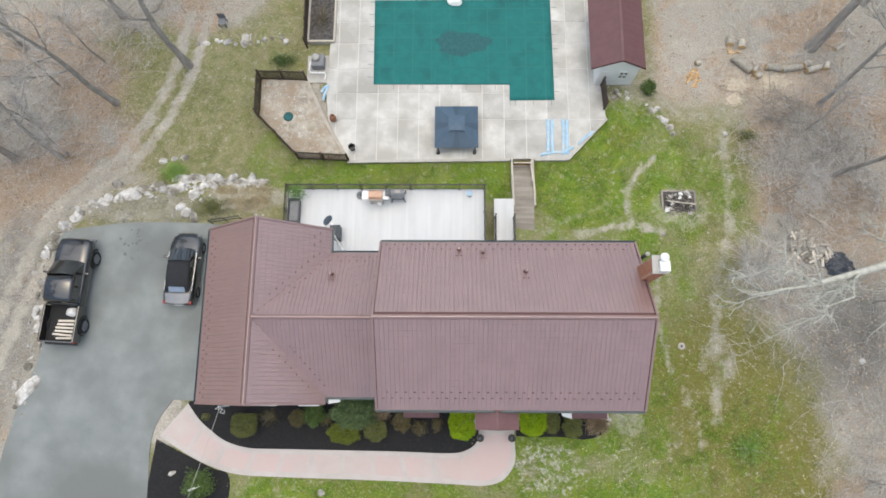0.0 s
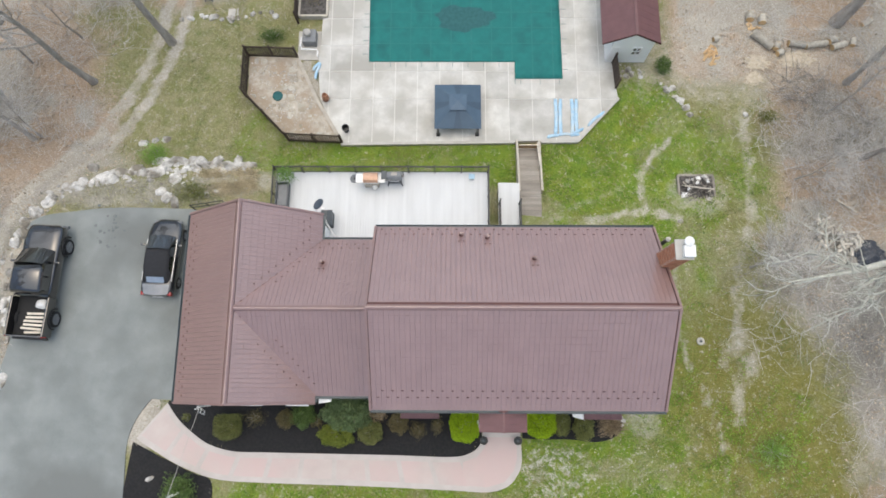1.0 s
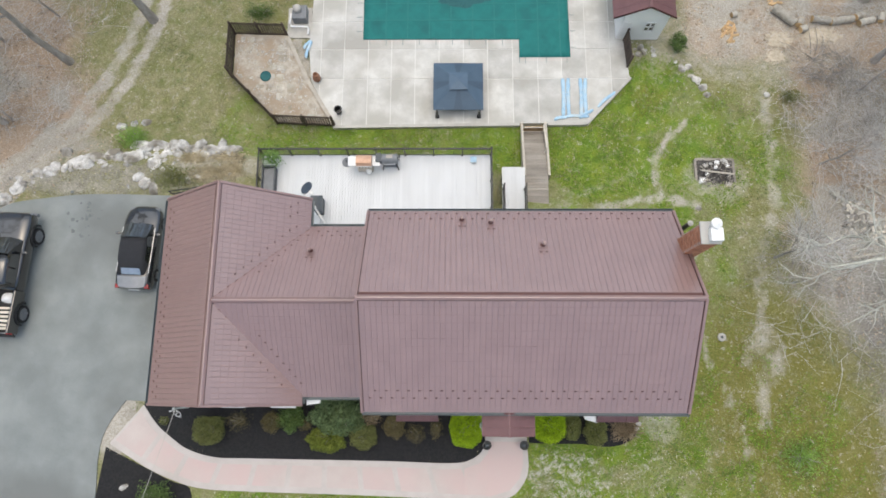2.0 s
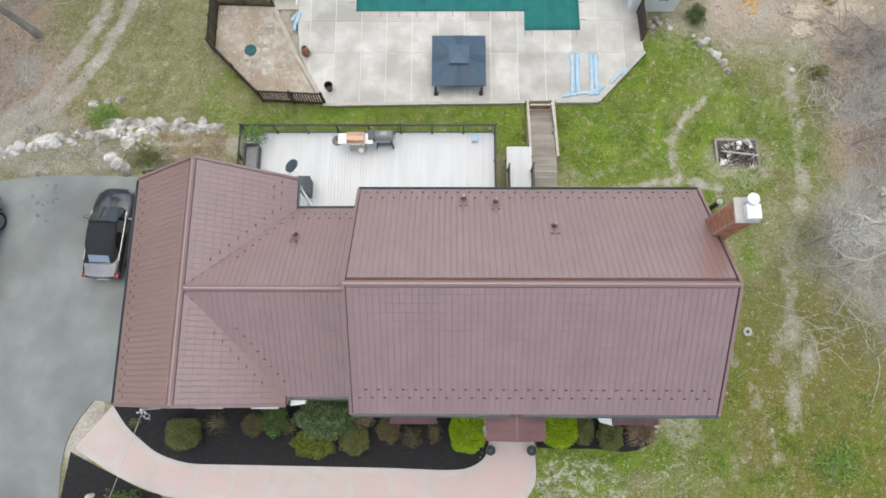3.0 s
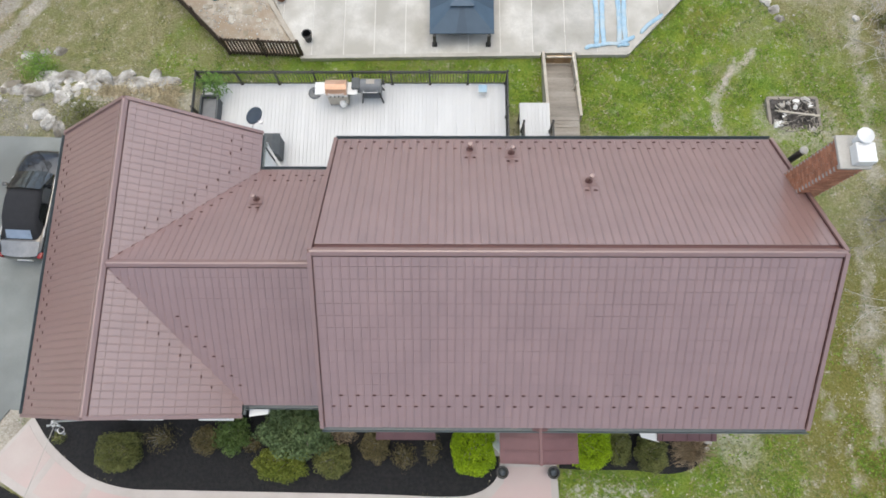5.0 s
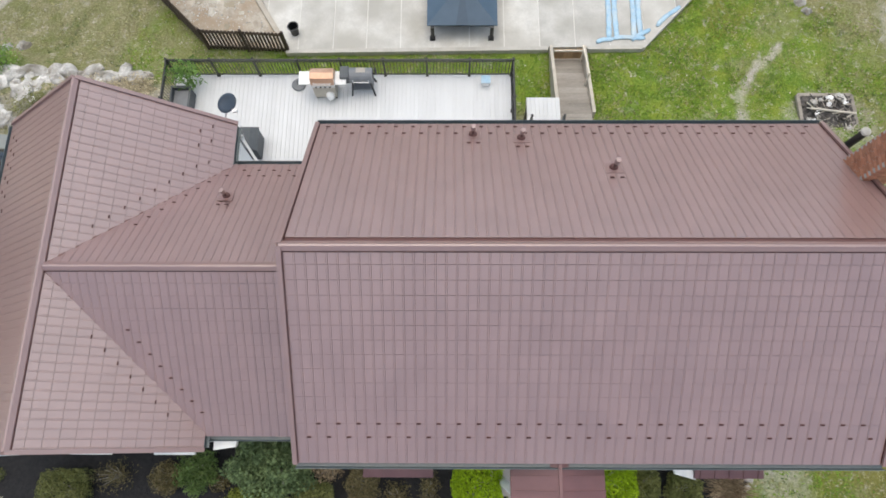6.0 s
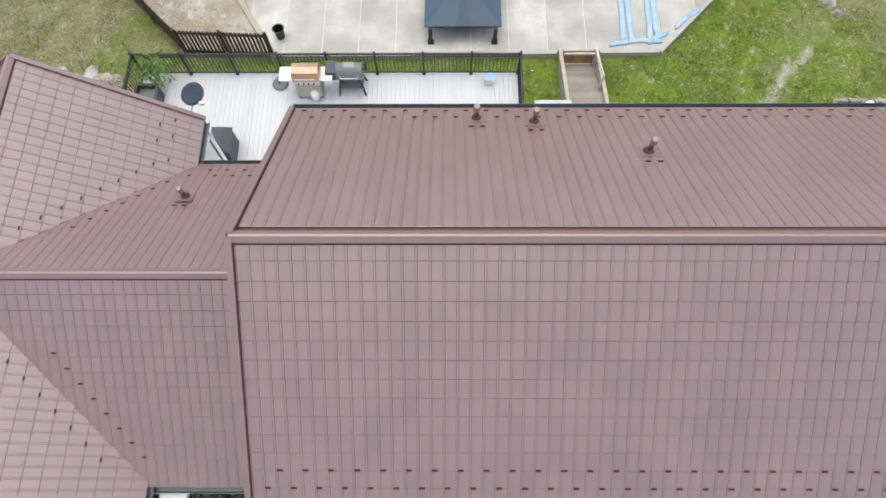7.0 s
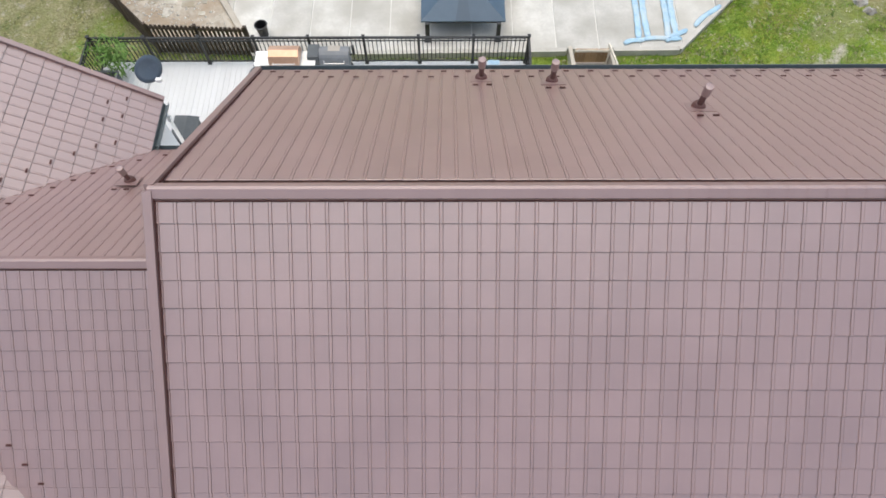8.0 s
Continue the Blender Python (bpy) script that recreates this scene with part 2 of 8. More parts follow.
def prism(bm, poly, z0, z1):
    """A slab over a plan; z0 and z1 may be functions of x and y."""
    f0 = z0 if callable(z0) else (lambda x, y: z0)
    f1 = z1 if callable(z1) else (lambda x, y: z1)
    lo = [bm.verts.new((x, y, f0(x, y))) for x, y in poly]
    hi = [bm.verts.new((x, y, f1(x, y))) for x, y in poly]
    bm.faces.new(lo[::-1])
    bm.faces.new(hi)
    n = len(poly)
    for k in range(n):
        bm.faces.new((lo[k], lo[(k + 1) % n], hi[(k + 1) % n], hi[k]))
    return bm


def extrude_x(bm, outline, x0, x1):
    """A form with one outline in y and z, from x0 to x1."""
    a = [bm.verts.new((x0, y, z)) for y, z in outline]
    b = [bm.verts.new((x1, y, z)) for y, z in outline]
    bm.faces.new(a[::-1])
    bm.faces.new(b)
    n = len(outline)
    for k in range(n):
        bm.faces.new((a[k], a[(k + 1) % n], b[(k + 1) % n], b[k]))
    return bm


def bar(bm, a, b, w, h=None):
    """A square bar between two points."""
    a, b = Vector(a), Vector(b)
    d = (b - a).normalized()
    s = d.cross(Vector((0, 0, 1)) if abs(d.z) < 0.95 else Vector((1, 0, 0))).normalized()
    t = s.cross(d)
    h = h or w
    q = [bm.verts.new(p + i * s * w / 2 + j * t * h / 2) for p in (a, b) for i, j in ((-1, -1), (1, -1), (1, 1), (-1, 1))]
    for f in ((3, 2, 1, 0), (4, 5, 6, 7), (0, 1, 5, 4), (1, 2, 6, 5), (2, 3, 7, 6), (3, 0, 4, 7)):
        bm.faces.new([q[k] for k in f])
    return bm


def thing(name, place, label, category, group="", kind="", turn=0.0):
    ob = new(name)
    ob.empty_display_size = 0.3
    ob.matrix_basis = pose(*place, 0, 0, turn)
    return tagged(ob, label, category, group, kind)


def root_matrix(ob):
    while ob.parent:
        ob = ob.parent
    return ob.matrix_basis


def mesh_of(name, bm, mat, smooth=False):
    bmesh.ops.recalc_face_normals(bm, faces=bm.faces[:])
    me = bpy.data.meshes.new(name)
    bm.to_mesh(me)
    bm.free()
    me.materials.append(mat)
    me.polygons.foreach_set("use_smooth", [smooth] * len(me.polygons))
    return me


def part(name, bm, mat, parent, label="", world=False, smooth=False):
    """Links a bmesh as one mesh under a thing or a part; world: its points are in the world, not from the thing's base."""
    if world:
        bmesh.ops.transform(bm, matrix=root_matrix(parent).inverted(), verts=bm.verts[:])
    ob = new(name, mesh_of(name, bm, mat, smooth))
    ob.parent = parent
    return tagged(ob, label)


def piece(name, me, parent, m):
    ob = new(name, me)
    ob.parent = parent
    ob.matrix_basis = m
    return ob


def solid(name, bm, mat, place, label, category, group="", kind="", smooth=False, turn=0.0):
    """A thing of one mesh, with its points from its own base."""
    ob = new(name, mesh_of(name, bm, mat, smooth))
    ob.matrix_basis = pose(*place, 0, 0, turn)
    return tagged(ob, label, category, group, kind)


def bulk(name, verts, faces, mat, smooth=False):
    """A large mesh from arrays: verts n by 3, faces m by k."""
    me = bpy.data.meshes.new(name)
    verts, faces = np.asarray(verts, np.float32), np.asarray(faces, np.int32)
    m, k = faces.shape
    me.vertices.add(len(verts))
    me.vertices.foreach_set("co", verts.ravel())
    me.loops.add(m * k)
    me.loops.foreach_set("vertex_index", faces.ravel())
    me.polygons.add(m)
    me.polygons.foreach_set("loop_start", np.arange(0, m * k, k, dtype=np.int32))
    me.update(calc_edges=True)
    me.validate()
    me.materials.append(mat)
    me.polygons.foreach_set("use_smooth", np.full(len(me.polygons), smooth))
    return me


rng = np.random.default_rng(7)


def ss(a, b, v):
    u = np.clip((v - a) / (b - a), 0, 1)
    return u * u * (3 - 2 * u)


# ---- the ground ----
def ground_z(x, y):
    """The lie of the land: a shelf in front, falling behind the house to the pool."""
    front = 1.25 - 0.02 * np.clip(x, -24, 20)
    k = ss(-12.0, 6.0, x)
    t = ss(11.5 - 2.5 * k, 16.5 - 3.0 * k, y)
    back = -0.42 - 0.05 * np.maximum(0, y - 16) * (1 - ss(-12.5, -9.0, x))
    z = front + (back - front) * t
    flat = ss(14.0, 15.2, y) * ss(-13.4, -12.1, x) * (1 - ss(10.6, 12.5, x))
    z = z + (-0.42 - z) * flat
    sunk = ss(13.0, 13.5, y) * (1 - ss(15.4, 15.8, y)) * ss(4.0, 4.25, x) * (1 - ss(5.35, 5.6, x))
    return z - 0.25 * sunk


def gz(x, y):
    return float(ground_z(np.float64(x), np.float64(y)))


def lumps(x, y, s, seed=0.0):
    """Smooth made-up unevenness, about -1 to 1."""
    return (np.sin(x * s + seed + 1.7 * np.sin(y * s * 0.7 + seed)) * np.cos(y * s * 1.1 - seed + 1.3 * np.sin(x * s * 0.6))
            + 0.5 * np.sin(x * s * 2.3 - y * s * 1.9 + seed * 2) + 0.35 * np.cos(x * s * 4.1 + y * s * 3.3 - seed)) / 1.6


def blob(x, y, cx, cy, rx, ry, soft=0.35):
    d = np.sqrt(((x - cx) / rx) ** 2 + ((y - cy) / ry) ** 2) + 0.12 * lumps(x, y, 1.1, cx)
    return 1 - ss(1 - soft, 1 + soft, d)


def near_line(x, y, pts, w):
    """1 on a line through points, 0 past its half width."""
    best = np.full(np.shape(x), 1e9)
    for (ax, ay), (bx, by) in zip(pts, pts[1:]):
        dx, dy = bx - ax, by - ay
        t = np.clip(((x - ax) * dx + (y - ay) * dy) / (dx * dx + dy * dy), 0, 1)
        best = np.minimum(best, np.hypot(x - ax - t * dx, y - ay - t * dy))
    best = best + 0.35 * w * lumps(x, y, 2.7) + 0.2 * w * lumps(x, y, 6.1, 3)
    return 1 - ss(0.5 * w, 1.1 * w, best)


TRACK_L = [(-26.5, 1.0), (-25.0, 6.0), (-23.2, 11.0), (-20.8, 15.3), (-19.0, 18.5), (-17.9, 21.5), (-17.2, 26)]
TRACK_R = [(-25.4, 0.5), (-23.9, 5.8), (-22.0, 10.5), (-19.7, 14.9), (-17.8, 18.2), (-16.6, 21.5), (-15.9, 26)]


HASH = np.random.default_rng(11).random((64, 64))


def fbm(x, y, s, seed=0):
    """Four octaves of value noise over the plan, 0 to 1, middle 0.5."""
    total, amp = 0.0, 0.5
    for k in range(4):
        u, v = x * s + 17.3 * seed + 5.1 * k, y * s - 9.7 * seed + 3.3 * k
        i, j = np.floor(u).astype(int), np.floor(v).astype(int)
        a, b = u - i, v - j
        a, b = a * a * (3 - 2 * a), b * b * (3 - 2 * b)
        h = lambda p, q: HASH[(i + p) % 64, (j + q) % 64]
        total = total + amp * ((h(0, 0) * (1 - a) + h(1, 0) * a) * (1 - b) + (h(0, 1) * (1 - a) + h(1, 1) * a) * b)
        s, amp = s * 2.07, amp * 0.5
    return total / 0.9375


def tint_masks(x, y):
    """How warm the fallen leaves are, how thick pale debris lies, and how mossy or ochre the turf is."""
    warm = np.maximum.reduce([ss(0.5, 0.66, fbm(x, y, 0.35, 1)) * 0.8, blob(x, y, -25.4, 13, 2.5, 3), blob(x, y, -22.0, 21.0, 3.5, 3) * 0.9, blob(x, y, 19, 17.6, 2.2, 2), blob(x, y, -27, 24, 4, 2.5) * 0.7]) * (1 - 0.8 * blob(x, y, 22.5, 3.5, 4, 4))
    pale = np.maximum.reduce([blob(x, y, 5.6, -2.6, 2.4, 1.8), blob(x, y, 8.6, -2.4, 2.8, 1.3) * 0.75, blob(x, y, 15.2, 3.1, 2.0, 1.8) * 0.5, ss(0.52, 0.7, fbm(x, y, 0.5, 5)) * 0.42, blob(x, y, -18, 12.8, 5, 1.2) * 0.45])
    ochre = np.maximum.reduce([ss(0.5, 0.68, fbm(x, y, 0.4, 6)) * 0.6, blob(x, y, 16.0, -1.6, 1.2, 1.5) * 0.9, blob(x, y, 19.2, 1.9, 1.2, 1.0), blob(x, y, 21.4, 2.4, 1.1, 0.9), blob(x, y, 11.0, 17.0, 0.9, 0.9) * 0.8, blob(x, y, -23.1, 25.3, 1.6, 1.2)])
    soot = np.maximum.reduce([blob(x, y, 22.9, 4.4, 3.4, 4.2, 0.8) * 0.72, blob(x, y, -17.5, 11.8, 5.0, 1.1, 0.5) * 0.55, blob(x, y, -24.4, 6.0, 1.8, 6.5, 0.6) * 0.5])
    ochre = np.maximum(ochre * 0.6 * ss(-12, -9, x), np.maximum(blob(x, y, 15.6, 1.2, 4.6, 5.5, 0.5), blob(x, y, 18.5, -2.5, 5.0, 4.0, 0.5)) * 0.78)
    return warm * (1 - 1.3 * soot), pale * 0.47, ochre, soot


def cover_masks(x, y):
    """How green, how littered with leaves and how bare the ground is, each 0 to 1."""
    litter = np.maximum.reduce([
        1 - ss(-21.5, -17.0, x + 0.35 * (y - 15) + 6.5 * (1 - ss(8, 14, y)) + 1.2 * lumps(x, y, 0.5)),
        ss(16.0, 19.5, x - 3.2 * (1 - ss(2.0, 6.5, y)) + 0.9 * lumps(x, y, 0.45, 2) + 0.05 * (y - 8) * (y > 8) - 1.8 * ss(9, 12, y)),
        ss(23.0, 27.0, y + lumps(x, y, 0.5)) * (1 - ss(-14, -10, x)),
        ss(18.5, 20.5, y) * ss(12.5, 14.5, x)])
    green = np.maximum.reduce([
        blob(x, y, -2, 14.3, 9.0, 1.7), blob(x, y, 10.6, 13.3, 6.3, 4.6), blob(x, y, 11.6, 17.5, 2.4, 2.2), blob(x, y, 11, 4, 3.5, 7.5) * 0.75,
        blob(x, y, -5, -5.0, 9, 2.6), blob(x, y, 8, -3.0, 6, 2.8), blob(x, y, 14, -3, 6, 6) * 0.75, blob(x, y, 17.4, 0.1, 1.6, 1.8), blob(x, y, 17, 14, 2.5, 3.5) * 0.5, blob(x, y, -16.6, 14.2, 1.0, 0.9),
        blob(x, y, 13.2, -0.5, 2.0, 2.0) * 0.7, blob(x, y, -10, 15.4, 2.6, 2.2) * 0.7])
    green = green * (1 - 0.9 * litter)
    green = green * (1 - 0.4 * (1 - ss(-13, -9.5, x))) * (0.4 + 0.6 * ss(0.36, 0.56, fbm(x, y, 0.7, 3)))
    green = np.maximum.reduce([green, blob(x, y, -2, 14.2, 8.6, 1.7) * (0.75 + 0.25 * ss(0.4, 0.6, fbm(x, y, 0.9, 12))), blob(x, y, 8.6, 13.8, 3.2, 3.2) * 0.9, blob(x, y, 14, 14.5, 3.0, 2.6) * 0.6])
    rut = 0.35 + 0.65 * ss(0.4, 0.6, fbm(x, y, 1.3, 8))
    dirt = np.maximum.reduce([
        near_line(x, y, TRACK_L, 0.5) * (0.4 + 0.5 * rut), near_line(x, y, TRACK_R, 0.45) * (0.5 + 0.5 * rut), blob(x, y, -18.5, 11.9, 4.6, 1.0) * 0.4, near_line(x, y, [(-6.6, 16.2), (-7.75, 18.6), (-8.35, 20.6)], 0.45), blob(x, y, -11.7, 12.5, 2.6, 0.9) * 0.6,
        near_line(x, y, [(17.3, 17.5), (17.4, 15.7), (17.5, 13.5), (17.0, 11), (15.6, 8), (15.3, 4), (15.0, 0)], 0.4) * (0.2 + 0.4 * rut),
        near_line(x, y, [(5.7, 10.4), (7.5, 11.6), (9.7, 12.6), (11.2, 13.7)], 0.3) * (0.12 + 0.26 * rut),
        near_line(x, y, [(13.0, 15.6), (12.0, 14.8), (11.3, 13.6), (11.05, 12.4), (11.2, 11.2)], 0.24) * (0.5 + 0.3 * rut),
        near_line(x, y, [(7.0, 10.2), (9.1, 10.8), (11.2, 11.0), (12.8, 10.8)], 0.4) * 0.7 * rut,
        blob(x, y, 14.3, 12.4, 1.7, 1.6) * 0.5, blob(x, y, 17, 21, 7.0, 3.2) * 0.5, blob(x, y, -15.3, 0.0, 1.2, 1.7),
        blob(x, y, -23.4, 6, 1.0, 6.5) * 0.25 * rut, blob(x, y, 10.0, 0.0, 0.9, 0.9) * 0.5,
        near_line(x, y, [(12.3, 8), (12.0, 5.5), (12.6, 2.5)], 0.25) * 0.6 * rut, near_line(x, y, [(13.2, 1.5), (14.0, -1), (14.2, -4)], 0.3) * 0.6 * rut, blob(x, y, 15.3, 3.2, 1.2, 1.4) * 0.6 * rut])
    return green, np.clip(litter, 0, 1), np.clip(dirt, 0, 1)


def ground_material():
    m = bpy.data.materials.new("lawn_and_woodland_floor")
    m.use_nodes = True
    nt = m.node_tree
    nd, ln = nt.nodes, nt.links.new
    bsdf = nd["Principled BSDF"]
    attr = nd.new("ShaderNodeAttribute")
    attr.attribute_name = "cover"
    split = nd.new("ShaderNodeSeparateColor")
    ln(attr.outputs["Color"], split.inputs[0])
    geo = nd.new("ShaderNodeNewGeometry")

    def tex(s, d=4, rough=0.6):
        n = nd.new("ShaderNodeTexNoise")
        n.inputs["Scale"].default_value, n.inputs["Detail"].default_value, n.inputs["Roughness"].default_value = s, d, rough
        ln(geo.outputs["Position"], n.inputs["Vector"])
        return n.outputs[0]

    def ramp(v, stops):
        r = nd.new("ShaderNodeValToRGB")
        while len(r.color_ramp.elements) < len(stops):
            r.color_ramp.elements.new(0.5)
        for e, (p, c) in zip(r.color_ramp.elements, stops):
            e.position, e.color = p, (*c, 1)
        ln(v, r.inputs[0])
        return r.outputs[0]

    def blend(f, a, b):
        x = nd.new("ShaderNodeMix")
        x.data_type = "RGBA"
        ln(f, x.inputs[0])
        ln(a, x.inputs[6])
        ln(b, x.inputs[7])
        return x.outputs[2]

    def sharpen(mask, s, width):
        """Breaks a soft mask up by noise."""
        n = tex(s, 5, 0.7)
        add = nd.new("ShaderNodeMath")
        add.operation = "ADD"
        ln(mask, add.inputs[0])
        ln(n, add.inputs[1])
        r = nd.new("ShaderNodeMapRange")
        r.inputs["From Min"].default_value, r.inputs["From Max"].default_value = 1.0 - width, 1.0 + width
        ln(add.outputs[0], r.inputs["Value"])
        return r.outputs[0]

    def spread(v, lo, hi):
        r = nd.new("ShaderNodeMapRange")
        r.inputs["From Min"].default_value, r.inputs["From Max"].default_value = lo, hi
        ln(v, r.inputs["Value"])
        return r.outputs[0]

    tint = nd.new("ShaderNodeAttribute")
    tint.attribute_name = "tint"
    parts = nd.new("ShaderNodeSeparateColor")
    ln(tint.outputs["Color"], parts.inputs[0])
    fine, mid = tex(14, 6, 0.75), spread(tex(1.6, 6, 0.7), 0.38, 0.62)
    dull = blend(mid, ramp(fine, [(0.3, (0.14, 0.13, 0.065)), (0.5, (0.27, 0.25, 0.14)), (0.7, (0.43, 0.40, 0.26))]),
                 ramp(fine, [(0.3, (0.11, 0.125, 0.04)), (0.55, (0.205, 0.215, 0.085)), (0.72, (0.34, 0.33, 0.18))]))
    lush = blend(mid, ramp(fine, [(0.28, (0.05, 0.10, 0.010)), (0.5, (0.12, 0.208, 0.028)), (0.72, (0.24, 0.32, 0.08))]),
                 ramp(fine, [(0.28, (0.09, 0.13, 0.012)), (0.5, (0.185, 0.24, 0.03)), (0.72, (0.30, 0.345, 0.09))]))
    moss = ramp(fine, [(0.3, (0.085, 0.082, 0.016)), (0.5, (0.165, 0.155, 0.038)), (0.7, (0.27, 0.245, 0.09))])
    wide = spread(tex(0.9, 6, 0.75), 0.36, 0.64)
    cool = blend(wide, ramp(fine, [(0.3, (0.16, 0.143, 0.115)), (0.5, (0.36, 0.325, 0.27)), (0.7, (0.57, 0.53, 0.46))]),
                 ramp(fine, [(0.3, (0.21, 0.195, 0.168)), (0.52, (0.39, 0.366, 0.315)), (0.72, (0.58, 0.55, 0.495))]))
    leaf = blend(sharpen(parts.outputs[0], 1.4, 0.3), cool, ramp(fine, [(0.3, (0.19, 0.138, 0.094)), (0.5, (0.40, 0.305, 0.22)), (0.7, (0.58, 0.475, 0.37))]))
    bare = blend(wide, ramp(fine, [(0.3, (0.20, 0.178, 0.14)), (0.5, (0.365, 0.335, 0.28)), (0.7, (0.54, 0.505, 0.445))]),
                 ramp(fine, [(0.3, (0.29, 0.26, 0.21)), (0.5, (0.47, 0.435, 0.37)), (0.7, (0.64, 0.605, 0.535))]))
    debris = ramp(fine, [(0.35, (0.33, 0.32, 0.26)), (0.6, (0.56, 0.54, 0.47)), (0.75, (0.68, 0.66, 0.60))])
    colour = blend(sharpen(split.outputs[0], 0.9, 0.4), dull, lush)
    colour = blend(sharpen(parts.outputs[2], 1.2, 0.35), colour, moss)
    colour = blend(spread(tex(3.3, 9, 0.8), 0.545, 0.66), colour, bare)
    colour = blend(sharpen(split.outputs[1], 1.1, 0.3), colour, leaf)
    colour = blend(sharpen(tint.outputs["Alpha"], 1.1, 0.35), colour, ramp(fine, [(0.35, (0.10, 0.095, 0.083)), (0.55, (0.20, 0.19, 0.17)), (0.75, (0.40, 0.38, 0.35))]))
    colour = blend(sharpen(split.outputs[2], 1.9, 0.3), colour, bare)
    colour = blend(sharpen(parts.outputs[1], 2.7, 0.06), colour, debris)
    ln(colour, bsdf.inputs["Base Color"])
    bsdf.inputs["Roughness"].default_value = 0.95
    bsdf.inputs["Specular IOR Level"].default_value = 0.2
    b = nd.new("ShaderNodeBump")
    b.inputs["Strength"].default_value, b.inputs["Distance"].default_value = 0.7, 0.06
    ln(fine, b.inputs["Height"])
    ln(b.outputs[0], bsdf.inputs["Normal"])
    return m


def spaced(lo, hi, step, far):
    mid = list(np.arange(lo, hi + 1e-6, step))
    out, d, v = [], step, hi
    while v < far:
        d *= 1.35
        v += d
        out.append(v)
    return np.array([lo - (v - hi) for v in out[::-1]] + mid + out)


gx, gy = spaced(-33, 33, 0.25, 900), spaced(-10, 40, 0.25, 900)
GX, GY = np.meshgrid(gx, gy)
GZ = ground_z(GX, GY) + 0.035 * lumps(GX, GY, 1.3, 1) * (np.abs(GX) < 60)
inside = ((GX > -13) & (GX < 10.5) & (GY > -4) & (GY < 30)) | ((GX > -25) & (GX < -10) & (GY > -15) & (GY < 11.4))
GZ = np.where(inside, np.minimum(GZ, ground_z(GX, GY)) - 0.01, GZ)
nx, ny = len(gx), len(gy)
idx = np.arange(nx * ny).reshape(ny, nx)
gfaces = np.stack([idx[:-1, :-1], idx[:-1, 1:], idx[1:, 1:], idx[1:, :-1]], -1).reshape(-1, 4)
ground_mesh = bulk("ground", np.stack([GX, GY, GZ], -1).reshape(-1, 3), gfaces, ground_material(), True)
green_w, litter_w, dirt_w = cover_masks(GX, GY)
rgba = np.stack([green_w, litter_w, dirt_w, np.ones_like(GX)], -1).reshape(-1, 4).astype(np.float32)
layer = ground_mesh.color_attributes.new("cover", "FLOAT_COLOR", "POINT")
layer.data.foreach_set("color", rgba.ravel())
rgba = np.stack([*tint_masks(GX, GY)], -1).reshape(-1, 4).astype(np.float32)
layer = ground_mesh.color_attributes.new("tint", "FLOAT_COLOR", "POINT")
layer.data.foreach_set("color", rgba.ravel())
tagged(new("ground", ground_mesh), "patchy spring lawn, bare soil and leaf-strewn woodland floor", "ground", kind="structure")


# ---- driveway, walkway, beds ----
def smooth_line(pts, steps=5):
    """A Catmull-Rom line through plan points."""
    out = []
    p = [pts[0]] + list(pts) + [pts[-1]]
    for a, b, c, d in zip(p, p[1:], p[2:], p[3:]):
        for k in range(steps):
            t = k / steps
            out.append(tuple(0.5 * (2 * b[i] + (c[i] - a[i]) * t + (2 * a[i] - 5 * b[i] + 4 * c[i] - d[i]) * t * t
                                    + (3 * b[i] - a[i] - 3 * c[i] + d[i]) * t ** 3) for i in (0, 1)))
    return out + [tuple(pts[-1])]


def sheet(name, poly, lift, thick, mat, label, category, step=0.6):
    """A slab that follows the ground: the plan cut by a grid, so that it bends with the land."""
    bm = bmesh.new()
    prism(bm, poly, -5.0, 5.0)
    for axis in (0, 1):
        lo, hi = min(p[axis] for p in poly), max(p[axis] for p in poly)
        n = Vector((1, 0, 0)) if axis == 0 else Vector((0, 1, 0))
        v = lo + step
        while v < hi:
            bmesh.ops.bisect_plane(bm, geom=bm.verts[:] + bm.edges[:] + bm.faces[:], plane_co=n * v, plane_no=n)
            v += step
    for q in bm.verts:
        q.co.z = gz(q.co.x, q.co.y) + (lift if q.co.z > 0 else lift - thick)
    cx, cy = sum(p[0] for p in poly) / len(poly), sum(p[1] for p in poly) / len(poly)
    base = (cx, cy, gz(cx, cy))
    bmesh.ops.translate(bm, vec=-Vector(base), verts=bm.verts[:])
    return solid(name, bm, mat, base, label, category, kind="structure")


drive_poly = smooth_line([(-24.5, -14), (-24.0, -4.1), (-23.4, 0.2), (-22.6, 3.0), (-22.3, 6.0), (-22.5, 9.3), (-21.9, 10.35), (-19.8, 10.75), (-17.6, 10.95), (-13.8, 10.9)]) \
    + [(-12.3, 10.6), (-12.3, 1.2), (-13.9, 0.85)] + smooth_line([(-14.9, 0.9), (-15.6, -0.2), (-15.9, -1.5), (-15.8, -4.2), (-15.6, -14)])
drive = sheet("driveway", drive_poly, 0.045, 0.3, ASPHALT, "worn grey asphalt driveway with faint stains", "driveway", 1.0)

